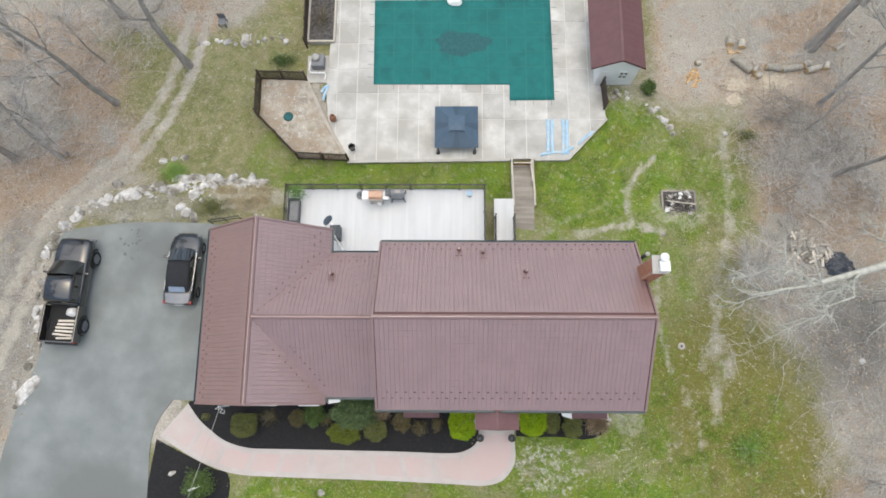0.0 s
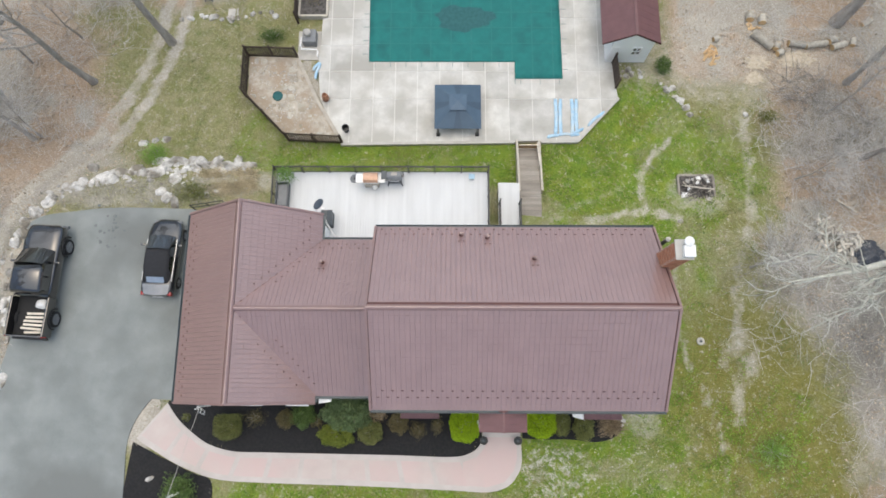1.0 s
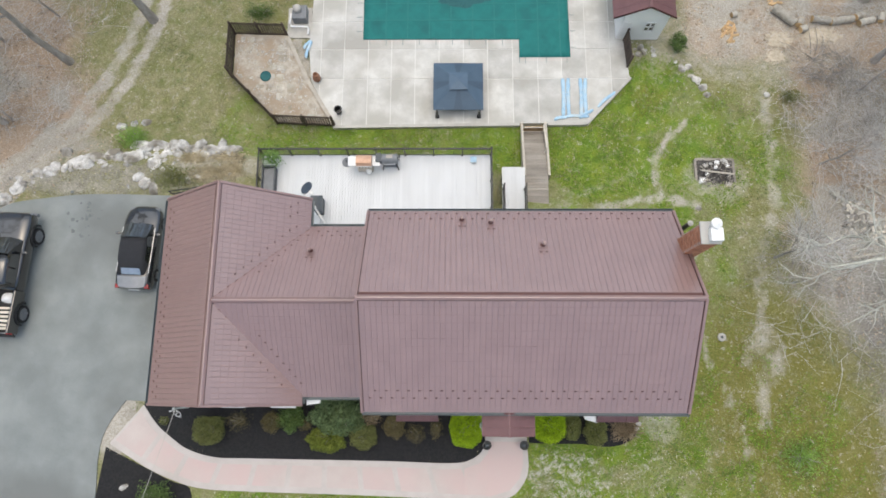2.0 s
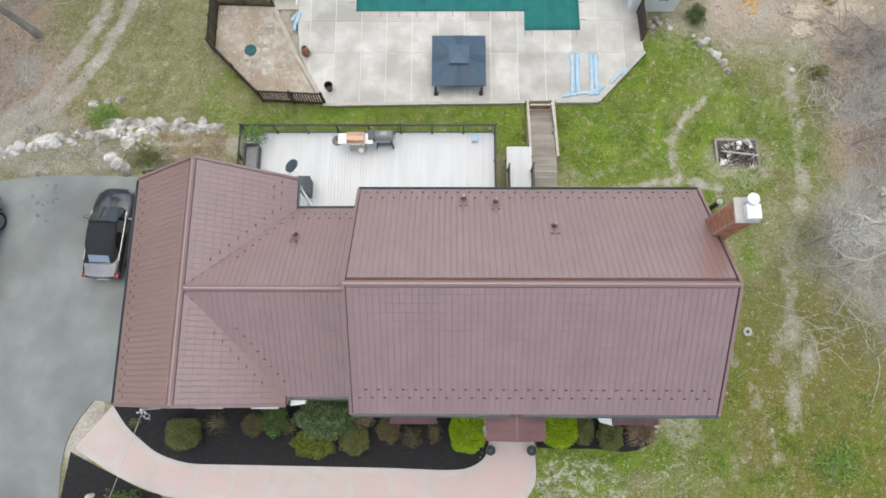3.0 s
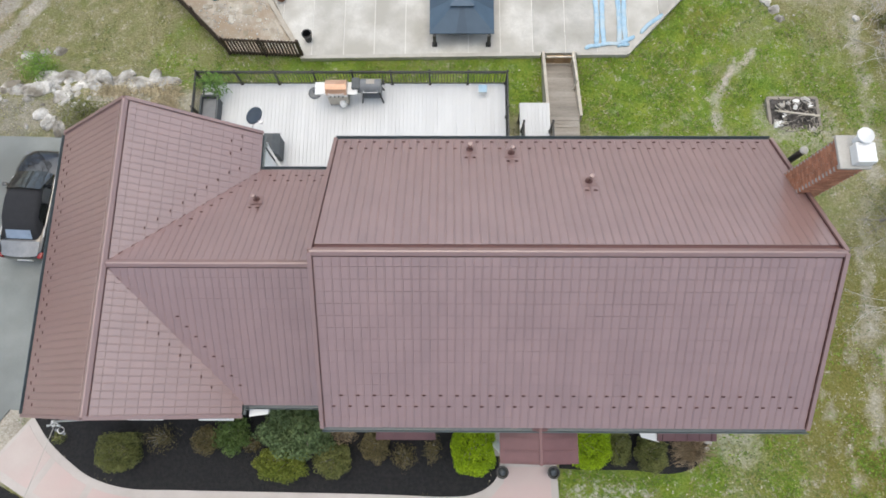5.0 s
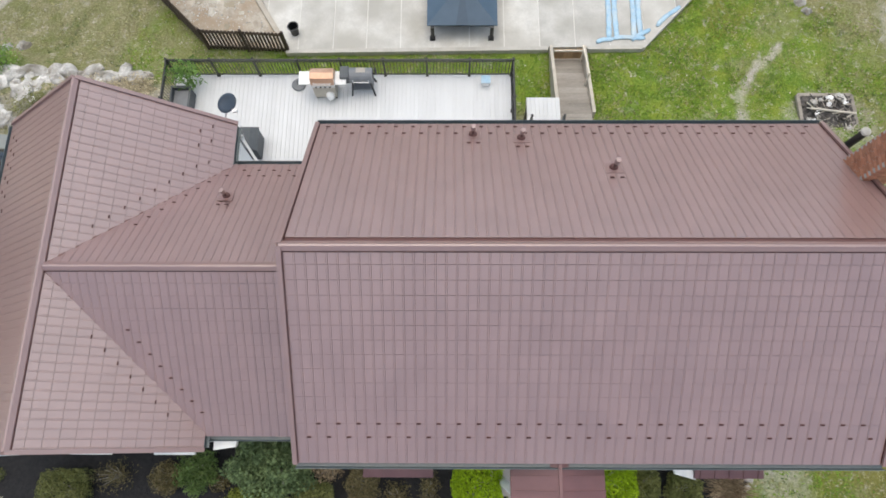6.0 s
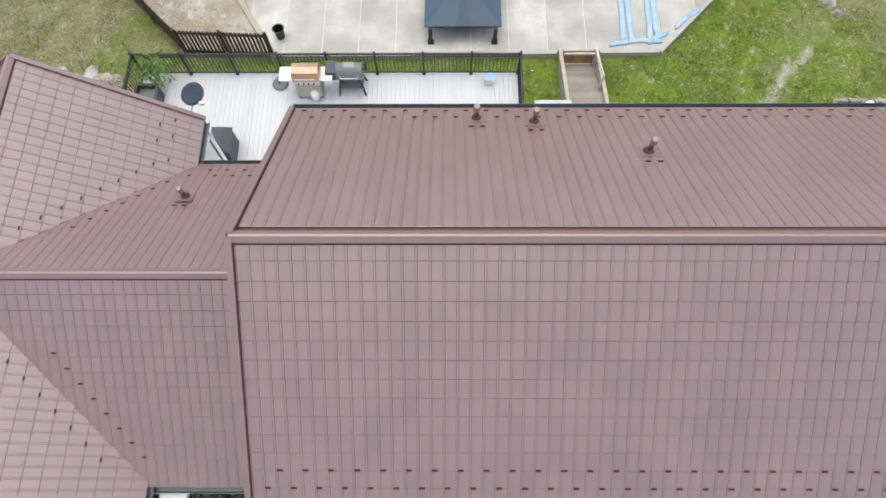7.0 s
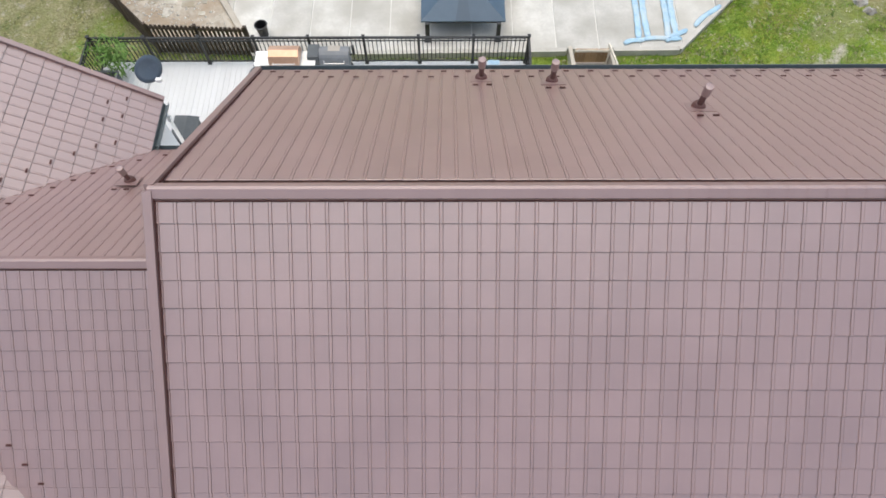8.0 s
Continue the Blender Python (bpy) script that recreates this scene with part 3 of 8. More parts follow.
STAIN = material("dark_oil_stain", (0.12, 0.13, 0.128), (0.17, 0.185, 0.182), 5, 0.85, 0.2, 30)
spots = random.Random(17)
for k in range(26):
    wx, wy = -17.9 + spots.gauss(0, 0.35), 9.75 + spots.gauss(0, 0.5)
    rad = spots.uniform(0.03, 0.13)
    bm = bmesh.new()
    prism(bm, [(wx + rad * spots.uniform(0.5, 1.2) * math.cos(a), wy + rad * spots.uniform(0.5, 1.2) * math.sin(a)) for a in np.linspace(0, math.tau, 9)[:-1]], gz(wx, wy) + 0.03, gz(wx, wy) + 0.05)
    bmesh.ops.transform(bm, matrix=drive.matrix_basis.inverted(), verts=bm.verts[:])
    part("stain", bm, STAIN, drive)

WALK_LOW = [(-15.45, -1.03), (-13.84, -1.99), (-12.42, -2.62), (-11.04, -2.99), (-8.63, -3.12), (-4.11, -3.25), (0.41, -3.44), (2.1, -3.52), (3.12, -3.25), (3.68, -2.6), (3.85, -2.0), (3.8, -1.1)]
WALK_UP = [(-14.05, 0.7), (-13.39, -0.14), (-12.57, -0.82), (-11.77, -1.31), (-10.54, -1.63), (-8.71, -1.68), (-2.64, -1.78), (0.2, -1.86), (1.17, -1.71), (1.75, -1.27), (1.9, -0.6)]
low, high = smooth_line(WALK_LOW, 6), smooth_line(WALK_UP, 6)
walk_poly = low + [(3.8, 0.9), (1.9, 0.9)] + high[::-1]
pavement = sheet("pavement", walk_poly, 0.05, 0.25, WALK_EDGE, "pale concrete garden walkway with pink stamped panels", "walkway")


def walkway_panels():
    """Pink panels inside the grey border, parted by grey bands."""
    def along(line, n):
        seg = [0.0]
        for a, b in zip(line, line[1:]):
            seg.append(seg[-1] + math.dist(a, b))
        return [tuple(np.interp(seg[-1] * k / n, seg, [p[i] for p in line]) for i in (0, 1)) for k in range(n + 1)]

    n = 77
    a, b = along(low[:-18], n), along(high[:-3], n)
    m0 = pavement.matrix_basis.inverted()
    for s in range(0, n - 7, 7):
        bm = bmesh.new()
        left, right = [], []
        for k in range(s, s + 7):
            k2 = k + (0.5 if k == s else 0.5 if k == s + 6 else 0)
            i = int(k2)
            f = k2 - i
            pa = [a[i][j] * (1 - f) + a[i + 1][j] * f for j in (0, 1)]
            pb = [b[i][j] * (1 - f) + b[i + 1][j] * f for j in (0, 1)]
            w = math.dist(pa, pb)
            e = 0.27 / w
            left.append((pa[0] + (pb[0] - pa[0]) * e, pa[1] + (pb[1] - pa[1]) * e))
            right.append((pb[0] + (pa[0] - pb[0]) * e, pb[1] + (pa[1] - pb[1]) * e))
        prism(bm, left + right[::-1], lambda x, y: gz(x, y) - 0.05, lambda x, y: gz(x, y) + 0.056)
        bmesh.ops.transform(bm, matrix=m0, verts=bm.verts[:])
        part("panel", bm, WALK, pavement)
    bm = bmesh.new()
    prism(bm, [(2.1, -0.9), (2.0, -1.4), (1.6, -1.85), (0.9, -2.1), (0.9, -3.2), (2.1, -3.28), (2.95, -3.05), (3.45, -2.5), (3.6, -1.9), (3.58, -0.9)], lambda x, y: gz(x, y) - 0.05, lambda x, y: gz(x, y) + 0.057)
    bmesh.ops.transform(bm, matrix=m0, verts=bm.verts[:])
    part("panel", bm, WALK, pavement)


walkway_panels()
sheet("mulch_bed", high[:-3] + [(1.75, 1.1), (-2.7, 1.1), (-2.7, 1.7), (-6.4, 1.7), (-6.4, 1.25), (-12.0, 1.25), (-14.0, 0.8)], 0.035, 0.2, MULCH, "black mulch bed along the front of the house", "flower bed")
sheet("mulch_bed", smooth_line([(3.9, -0.95), (5.0, -1.0), (6.4, -1.0), (7.6, -1.12), (8.5, -0.9), (8.95, -0.4), (9.0, 0.3), (8.9, 1.1)], 4) + [(3.9, 1.1)], 0.035, 0.2, MULCH, "black mulch bed beside the entrance", "flower bed")
sheet("mulch_bed", smooth_line([(-15.6, -1.2), (-13.84, -2.05), (-12.42, -2.7), (-11.6, -3.0), (-11.5, -4.2), (-12.0, -6.0), (-14, -7.4), (-15.7, -7.2), (-15.9, -4.2)], 4), 0.035, 0.2, MULCH, "black mulch bed between driveway and lawn", "flower bed")

# ---- pool patio ----
PATIO = [(-6.1, 15.42), (7.6, 15.6), (10.1, 18.3), (9.9, 20.6), (9.0, 29.5), (-7.3, 29.5), (-7.7, 20.2), (-7.46, 18.1)]
bm = bmesh.new()
prism(bm, PATIO, -0.6, -0.262)
patio = solid("pavement", bm, JOINT, (0, 0, 0), "weathered pale concrete pool patio cut into large slabs", "patio", kind="structure")


def clip(poly, a, b):
    """Keeps what lies to the left of the line from a to b."""
    out = []
    side = lambda p: (b[0] - a[0]) * (p[1] - a[1]) - (b[1] - a[1]) * (p[0] - a[0])
    for p, q in zip(poly, poly[1:] + poly[:1]):
        s, t = side(p), side(q)
        if s >= 0:
            out.append(p)
        if s * t < 0:
            u = s / (s - t)
            out.append((p[0] + (q[0] - p[0]) * u, p[1] + (q[1] - p[1]) * u))
    return out


def patio_slabs():
    xs = [-8.4, -7.0, -5.7, -4.35, -3.05, -1.73, -0.4, 0.95, 2.3, 3.68, 5.06, 6.4, 7.75, 9.1, 10.4]
    ys = [15.3, 18.2, 20.0, 21.7, 23.5, 25.05, 26.7, 28.3, 29.8]
    for x0, x1 in zip(xs, xs[1:]):
        for y0, y1 in zip(ys, ys[1:]):
            if x0 > -4.3 and x1 < 6.5 and y0 > 20.9 and y1 < 26.5:
                continue
            g = 0.022
            poly = [(x0 + g, y0 + g), (x1 - g, y0 + g), (x1 - g, y1 - g), (x0 + g, y1 - g)]
            for a, b in zip(PATIO, PATIO[1:] + PATIO[:1]):
                poly = clip(poly, a, b) if poly else poly
            if len(poly) < 3:
                continue
            bm = bmesh.new()
            prism(bm, poly, -0.3, -0.24 + random.uniform(-0.004, 0.004))
            part("slab", bm, CONCRETE, patio)


patio_slabs()


def run_of_kerb(name, pts, w, z0, z1, mat, label, category):
    base = (pts[0][0], pts[0][1], z0)
    ob = thing(name, base, label, category, kind="structure")
    for a, b in zip(pts, pts[1:]):
        n = max(1, round(math.dist(a, b) / 2.4))
        for k in range(n):
            p = [a[i] + (b[i] - a[i]) * k / n for i in (0, 1)]
            q = [a[i] + (b[i] - a[i]) * (k + 0.995) / n for i in (0, 1)]
            bm = bmesh.new()
            bar(bm, (*p, (z0 + z1) / 2), (*q, (z0 + z1) / 2), w, z1 - z0)
            part("kerb_stone", bm, mat, ob, world=True)
    return ob


run_of_kerb("kerb", [(-6.15, 15.36), (4.0, 15.5)], 0.16, -0.55, -0.2, KERB, "weathered grey kerb along the patio edge", "kerb")
run_of_kerb("kerb", [(5.5, 15.52), (7.63, 15.54), (10.16, 18.27)], 0.16, -0.55, -0.2, KERB, "weathered grey kerb round the patio corner", "kerb")
run_of_kerb("retaining_wall", [(-8.85, 20.65), (-7.66, 18.1), (-6.12, 15.5)], 0.2, -0.5, -0.08, PALEWOOD, "low pale retaining wall beside the pebbled pad", "retaining wall")

bm = bmesh.new()
prism(bm, [(-6.2, 15.5), (-7.7, 18.1), (-8.9, 20.85), (-11.85, 20.95), (-11.8, 18.4), (-9.2, 15.62)], -0.6, -0.2)
pad = solid("pavement", bm, PAD, (0, 0, 0), "worn pebbled pad with pale flagstones and bare patches", "paved pad", kind="structure")
PAD_POLY = [(-9.1, 15.8), (-6.5, 15.7), (-7.9, 18.1), (-9.0, 20.7), (-11.7, 20.8), (-11.65, 18.5)]
flags = random.Random(3)
for i in range(10):
    for j in range(9):
        cx, cy = -11.5 + i * 0.58 + flags.uniform(-0.08, 0.08), 15.9 + j * 0.6 + flags.uniform(-0.08, 0.08)
        if flags.random() < 0.55:
            continue
        w, h = flags.uniform(0.1, 0.27), flags.uniform(0.1, 0.27)
        poly = [(cx + sx * w * flags.uniform(0.75, 1), cy + sy * h * flags.uniform(0.75, 1)) for sx, sy in ((-1, -1), (0, -1.1), (1, -1), (1.1, 0), (1, 1), (0, 1.05), (-1, 1))]
        for a, b in zip(PAD_POLY, PAD_POLY[1:] + PAD_POLY[:1]):
            poly = clip(poly, a, b) if poly else poly
        if len(poly) < 3:
            continue
        bm = bmesh.new()
        prism(bm, poly, -0.25, -0.185 + flags.uniform(-0.006, 0.006))
        part("flagstone", bm, FLAG, pad)

# ---- pool cover ----
POOL = [(-4.66, 20.6), (4.06, 20.58), (4.05, 19.48), (6.9, 19.5), (6.83, 26.68), (-4.73, 26.64)]


ANCHOR = material("faded_strap", (0.16, 0.22, 0.21), (0.22, 0.28, 0.27), 5, 0.7, 0.1)


def pool_cover():
    ob = thing("pool_cover", (1.1, 23.2, -0.24), "green mesh safety cover stretched over the swimming pool", "pool cover")
    bm = bmesh.new()
    prism(bm, POOL, -5, 5)
    for axis, lo, hi in ((0, -4.7, 6.9), (1, 19.5, 26.7)):
        n = Vector((1, 0, 0)) if axis == 0 else Vector((0, 1, 0))
        v = lo + 0.4
        while v < hi:
            bmesh.ops.bisect_plane(bm, geom=bm.verts[:] + bm.edges[:] + bm.faces[:], plane_co=n * v, plane_no=n)
            v += 0.4
    for q in bm.verts:
        x, y = q.co.x, q.co.y
        d = max(0.0, 1 - math.hypot((x - 1.1) / 5.6, (y - 23.4) / 3.3))
        q.co.z = (-0.212 if q.co.z > 0 else -0.226) - 0.025 * d + 0.006 * math.sin(3 * x) * math.sin(2.6 * y)
    part("cover_sheet", bm, COVER, ob, world=True, smooth=True)

    def sag(x, y):
        return -0.212 - 0.025 * max(0.0, 1 - math.hypot((x - 1.1) / 5.6, (y - 23.4) / 3.3)) + 0.006

    def strap(a, b):
        bm = bmesh.new()
        n = 24
        s = Vector((b[1] - a[1], a[0] - b[0])).normalized() * 0.03
        rows = []
        for k in range(n + 1):
            x, y = a[0] + (b[0] - a[0]) * k / n, a[1] + (b[1] - a[1]) * k / n
            rows.append([bm.verts.new((x + s.x * i, y + s.y * i, sag(x, y) + h)) for i, h in ((-1, 0), (-1, 0.006), (1, 0.006), (1, 0))])
        for r0, r1 in zip(rows, rows[1:]):
            for k in range(3):
                bm.faces.new((r0[k], r0[k + 1], r1[k + 1], r1[k]))
        part("strap", bm, STRAP, ob, world=True)

    for k in range(9):
        x = -3.4 + k * 1.22
        strap((x, 20.62 if x < 4 else 19.5), (x, 26.6))
    for k in range(5):
        strap((-4.66, 21.8 + k * 1.05), (6.82, 21.8 + k * 1.05))
    # the damp middle, with its ragged edge
    bm = bmesh.new()
    ring = []
    for k in range(40):
        a = k * math.tau / 40
        r = 1 + 0.10 * math.sin(3 * a + 1) + 0.07 * math.sin(7 * a) + 0.06 * math.sin(13 * a + 2)
        ring.append((1.05 + 1.75 * r * math.cos(a), 23.5 + 0.85 * r * math.sin(a)))
    mid = bm.verts.new((1.05, 23.5, sag(1.05, 23.5) + 0.012))
    inner = [bm.verts.new((1.05 + (x - 1.05) * 0.5, 23.5 + (y - 23.5) * 0.5, sag(1.05 + (x - 1.05) * 0.5, 23.5 + (y - 23.5) * 0.5) + 0.012)) for x, y in ring]
    outer = [bm.verts.new((x, y, sag(x, y) + 0.006)) for x, y in ring]
    for k in range(40):
        bm.faces.new((mid, inner[k], inner[(k + 1) % 40]))
        bm.faces.new((inner[k], outer[k], outer[(k + 1) % 40], inner[(k + 1) % 40]))
    part("damp_patch", bm, COVER_WET, ob, "dark damp dirt pooled on the cover", world=True)
    anchor = mesh_of("anchor", bar(bmesh.new(), (0, 0, 0), (0, -0.34, -0.012), 0.035, 0.014), ANCHOR)
    inv = root_matrix(ob).inverted()
    for k in range(10):
        piece("anchor_strap", anchor, ob, inv @ pose(-4.3 + k * 0.93, 20.6 if k < 9 else 19.5, -0.21))
    for k in range(3):
        piece("anchor_strap", anchor, ob, inv @ pose(4.4 + k * 1.15, 19.5, -0.21))
    for k in range(7):
        piece("anchor_strap", anchor, ob, inv @ pose(-4.7, 21.1 + k * 0.9, -0.21, 0, 0, -90))
        piece("anchor_strap", anchor, ob, inv @ pose(6.87, 20.1 + k * 1.0, -0.21, 0, 0, 90))


pool_cover()


# ---- the house ----
house = thing("house", (-1.6, 4.7, 1.2), "white-sided house with a maroon metal tile roof", "house")
HOUSE_INV = root_matrix(house).inverted()
RIDGE_Y, RIDGE_Z, EAVE_Z, EAVE_N = 4.64, 9.53, 6.91, 6.91
MX0, MX1, MY0, MY1 = -3.06, 9.25, 0.615, 8.55
GX0, GX1, GY0, GY1, GRX, GE, GR = -12.48, -5.98, 0.846, 9.74, -9.29, 4.55, 7.04
WY0, WY1, WRY, WE = 1.13, 8.53, 4.88, 4.50

TILE_W, TILE_L = 0.2085, 0.3172


def tile_points():
    """One metal tile: a flat pan with a raised rib at one side, its lower edge standing proud of the course below."""
    w, l = TILE_W, TILE_L
    cross = [(0.0, -0.005), (0.005, 0.006), (0.032, 0.006), (0.037, -0.005), (0.042, 0.0), (w - 0.005, 0.0), (w, -0.005)]
    v = []
    for y, lift, part_h in ((-0.003, -0.006, 0.3), (0.0, 0.016, 1.0), (l * 0.3, 0.0113, 1.0), (l * 0.65, 0.006, 1.0), (l - 0.012, 0.001, 1.0), (l - 0.007, -0.005, 0.6), (l, -0.006, 0.3)):
        v += [(x, y, lift + h * part_h) for x, h in cross]
    f = [(r * 7 + k, r * 7 + k + 1, r * 7 + 8 + k, r * 7 + 7 + k) for r in range(6) for k in range(6)]
    return np.array(v), np.array(f)


TILE_V, TILE_F = tile_points()
tile_mesh = bulk("tile", TILE_V, TILE_F, ROOF)


def roof_slope(name, corner, along, up, width, length, keep, near, label=""):
    """One slope: a slab of boards under courses of metal tiles, laid from the eave's corner."""
    u, v = Vector(along).normalized(), Vector(up).normalized()
    n = u.cross(v).normalized()
    c = Vector(corner)
    bm = bmesh.new()
    lo = [c + a * u + b * v - 0.03 * n for a, b in ((0, 0), (width, 0), (width, length), (0, length))]
    top = [bm.verts.new(p) for p in lo]
    bot = [bm.verts.new(p - 0.12 * n) for p in lo]
    bm.faces.new(top)
    bm.faces.new(bot[::-1])
    for k in range(4):
        bm.faces.new((top[k], bot[k], bot[(k + 1) % 4], top[(k + 1) % 4]))
    roof = part(name, bm, ROOF_UNDER, house, label, world=True)
    cols, rows = round(width / TILE_W), int(length / TILE_L + 0.12)  # the ridge cap covers what the last course leaves
    sw, sl = width / cols / TILE_W, 1.0
    rot = Matrix((u, v, n)).transposed()
    base = rot.to_4x4() @ Matrix.Diagonal((sw, sl, 1, 1))
    R = np.array(rot)
    rest, count = [], 0
    for r in range(rows):
        for k in range(cols):
            centre = c + u * (k + 0.5) * width / cols + v * (r + 0.5) * TILE_L
            if not keep(centre):
                continue
            p = c + u * k * width / cols + v * r * TILE_L + n * random.uniform(-0.0015, 0.0015)
            if near(centre) and count < 290:
                piece("tile", tile_mesh, roof, HOUSE_INV @ Matrix.Translation(p) @ base)
                count += 1
            else:
                rest.append((TILE_V * (sw, sl, 1)) @ R.T + np.array(p))
    if rest:
        V = np.concatenate(rest) - np.array(root_matrix(house).translation)
        F = (TILE_F[None] + len(TILE_V) * np.arange(len(rest))[:, None, None]).reshape(-1, 4)
        ob = new("roof_tiles", bulk("roof_tiles", V, F, ROOF_REST))
        ob.parent = roof
        tagged(ob, kind="stuff")
    return roof


always = lambda p: True
main_l = math.hypot(RIDGE_Y - MY0, RIDGE_Z - EAVE_Z)
main_b = math.hypot(MY1 - RIDGE_Y, RIDGE_Z - EAVE_N)
south = roof_slope("main_roof_south", (MX0, MY0, EAVE_Z), (1, 0, 0), (0, RIDGE_Y - MY0, RIDGE_Z - EAVE_Z), MX1 - MX0, main_l, always,
                   lambda p: -2.0 < p.x < 4.2 and p.y > 1.9)
north = roof_slope("main_roof_north", (MX1, MY1, EAVE_N), (-1, 0, 0), (0, RIDGE_Y - MY1, RIDGE_Z - EAVE_N), MX1 - MX0, main_b, always,
                   lambda p: -3.1 < p.x < 2.6 and p.y < 7.2)
g_l = math.hypot(GRX - GX0, GR - GE)
g_r = math.hypot(GX1 - GRX, GR - GE)
wing_at = lambda y: GR - (GR - WE) / (WRY - WY0) * abs(y - WRY)
gar_at = lambda x: GR - (GR - GE) / (GX1 - GRX) * (x - GRX)
west = roof_slope("garage_roof_west", (GX0, GY1, GE), (0, -1, 0), (GRX - GX0, 0, GR - GE), GY1 - GY0, g_l, always, lambda p: False)
east = roof_slope("garage_roof_east", (GX1, GY0, GE), (0, 1, 0), (GRX - GX1, 0, GR - GE), GY1 - GY0, g_r,
                  lambda p: gar_at(p.x) > wing_at(p.y) - 0.16 or p.y < WY0 or p.y > WY1, lambda p: p.y > 6.0)
wing_keep = lambda p: p.x > GX1 or wing_at(p.y) > gar_at(p.x) - 0.16
wing_s = roof_slope("wing_roof_south", (GRX, WY0, WE), (1, 0, 0), (0, WRY - WY0, GR - WE), -2.9 - GRX, math.hypot(WRY - WY0, GR - WE), wing_keep, lambda p: p.y > 3.0)
wing_n = roof_slope("wing_roof_north", (-2.9, WY1, WE), (-1, 0, 0), (0, WRY - WY1, GR - WE), -2.9 - GRX, math.hypot(WY1 - WRY, GR - WE), wing_keep, lambda p: p.y < 7.6)


def ridge_cap(a, b, drop, across, lap=0.10, n=0):
    """A folded cap along a ridge, in overlapping lengths."""
    a, b, across = Vector(a), Vector(b), Vector(across)
    n = n or max(1, round((b - a).length / 0.42))
    for k in range(n):
        p, q = a.lerp(b, k / n), a.lerp(b, (k + 1.06) / n if k < n - 1 else 1)
        bm = bmesh.new()
        lift = 0.055
        rows = []
        for s, extra in ((p, 0.006), (q, 0.0)):
            rows.append([bm.verts.new(s + across * o + Vector((0, 0, h + extra))) for o, h in
                         ((-lap, lift - drop * lap - 0.05), (-lap, lift - drop * lap), (-0.02, lift), (0.02, lift), (lap, lift - drop * lap), (lap, lift - drop * lap - 0.05))])
        for i in range(5):
            bm.faces.new((rows[0][i], rows[0][i + 1], rows[1][i + 1], rows[1][i]))
        part("ridge_cap", bm, ROOF_TRIM, house, world=True)
    # dark bars below both cap edges paint in the shadow gap there
    for s in (-1, 1):
        bm = bmesh.new()
        off = across * s * (lap + 0.004) + Vector((0, 0, 0.055 - drop * lap - 0.052))
        bar(bm, a + off, b + off, 0.016, 0.03)
        part("closure_strip", bm, ROOF_DARK, house, world=True)


ridge_cap((MX0 - 0.05, RIDGE_Y, RIDGE_Z), (MX1 + 0.05, RIDGE_Y, RIDGE_Z), 0.66, (0, 1, 0), n=59)
ridge_cap((GRX, GY0 - 0.03, GR), (GRX, GY1 + 0.03, GR), 0.75, (1, 0, 0))
ridge_cap((GRX + 0.1, WRY, GR), (-3.1, WRY, GR), 0.68, (0, 1, 0))


# smooth metal strips down the two valleys
for y in (1.27, 8.49):
    bm = bmesh.new()
    bar(bm, (GRX + 0.12, WRY + (y - WRY) * 0.035, GR - 0.085), (GX1, y, GE - 0.01), 0.12, 0.02)
    part("valley_strip", bm, ROOF_UNDER, house, world=True)


def rake(a, b, mat=ROOF_TRIM, w=0.10, h=0.16, up=-0.01):
    """A trim along a gable's sloping edge."""
    bm = bmesh.new()
    bar(bm, Vector(a) + Vector((0, 0, up)), Vector(b) + Vector((0, 0, up)), w, h)
    part("rake_trim", bm, mat, house, world=True)


for x in (MX0 - 0.05, MX1 + 0.05):
    rake((x, MY0, EAVE_Z), (x, RIDGE_Y, RIDGE_Z))
    rake((x, MY1, EAVE_N), (x, RIDGE_Y, RIDGE_Z))
# thin dark bars that draw the dark line inside each rake
for x in (MX0 + 0.012, MX1 - 0.012):
    rake((x, MY0 + 0.02, EAVE_Z + 0.045), (x, RIDGE_Y, RIDGE_Z + 0.04), ROOF_DARK, 0.012, 0.022)
    rake((x, MY1 - 0.02, EAVE_N + 0.045), (x, RIDGE_Y, RIDGE_Z + 0.04), ROOF_DARK, 0.012, 0.022)
for y in (GY0 - 0.05, GY1 + 0.05):
    rake((GX0, y, GE), (GRX, y, GR), w=0.1)
    rake((GX1, y, GE), (GRX, y, GR), w=0.1)


def gutter(a, b, out):
    """An open box gutter under an eave."""
    a, b, out = Vector(a), Vector(b), Vector(out)
    bm = bmesh.new()
    prof = [(0.0, 0.0), (0.0, -0.12), (0.09, -0.12), (0.125, 0.0), (0.115, 0.0), (0.085, -0.11), (0.01, -0.11), (0.01, 0.0)]
    rows = [[bm.verts.new(p + out * o + Vector((0, 0, h - 0.01))) for o, h in prof] for p in (a, b)]
    for k in range(8):
        bm.faces.new((rows[0][k], rows[0][(k + 1) % 8], rows[1][(k + 1) % 8], rows[1][k]))
    bm.faces.new(rows[0][::-1])
    bm.faces.new(rows[1])
    part("gutter", bm, GUTTER, house, "slate grey gutter", world=True)
    bm = bmesh.new()
    bar(bm, a + Vector((0, 0, -0.1)) - out * 0.012, b + Vector((0, 0, -0.1)) - out * 0.012, 0.02, 0.18)
    part("fascia", bm, GUTTER, house, world=True)


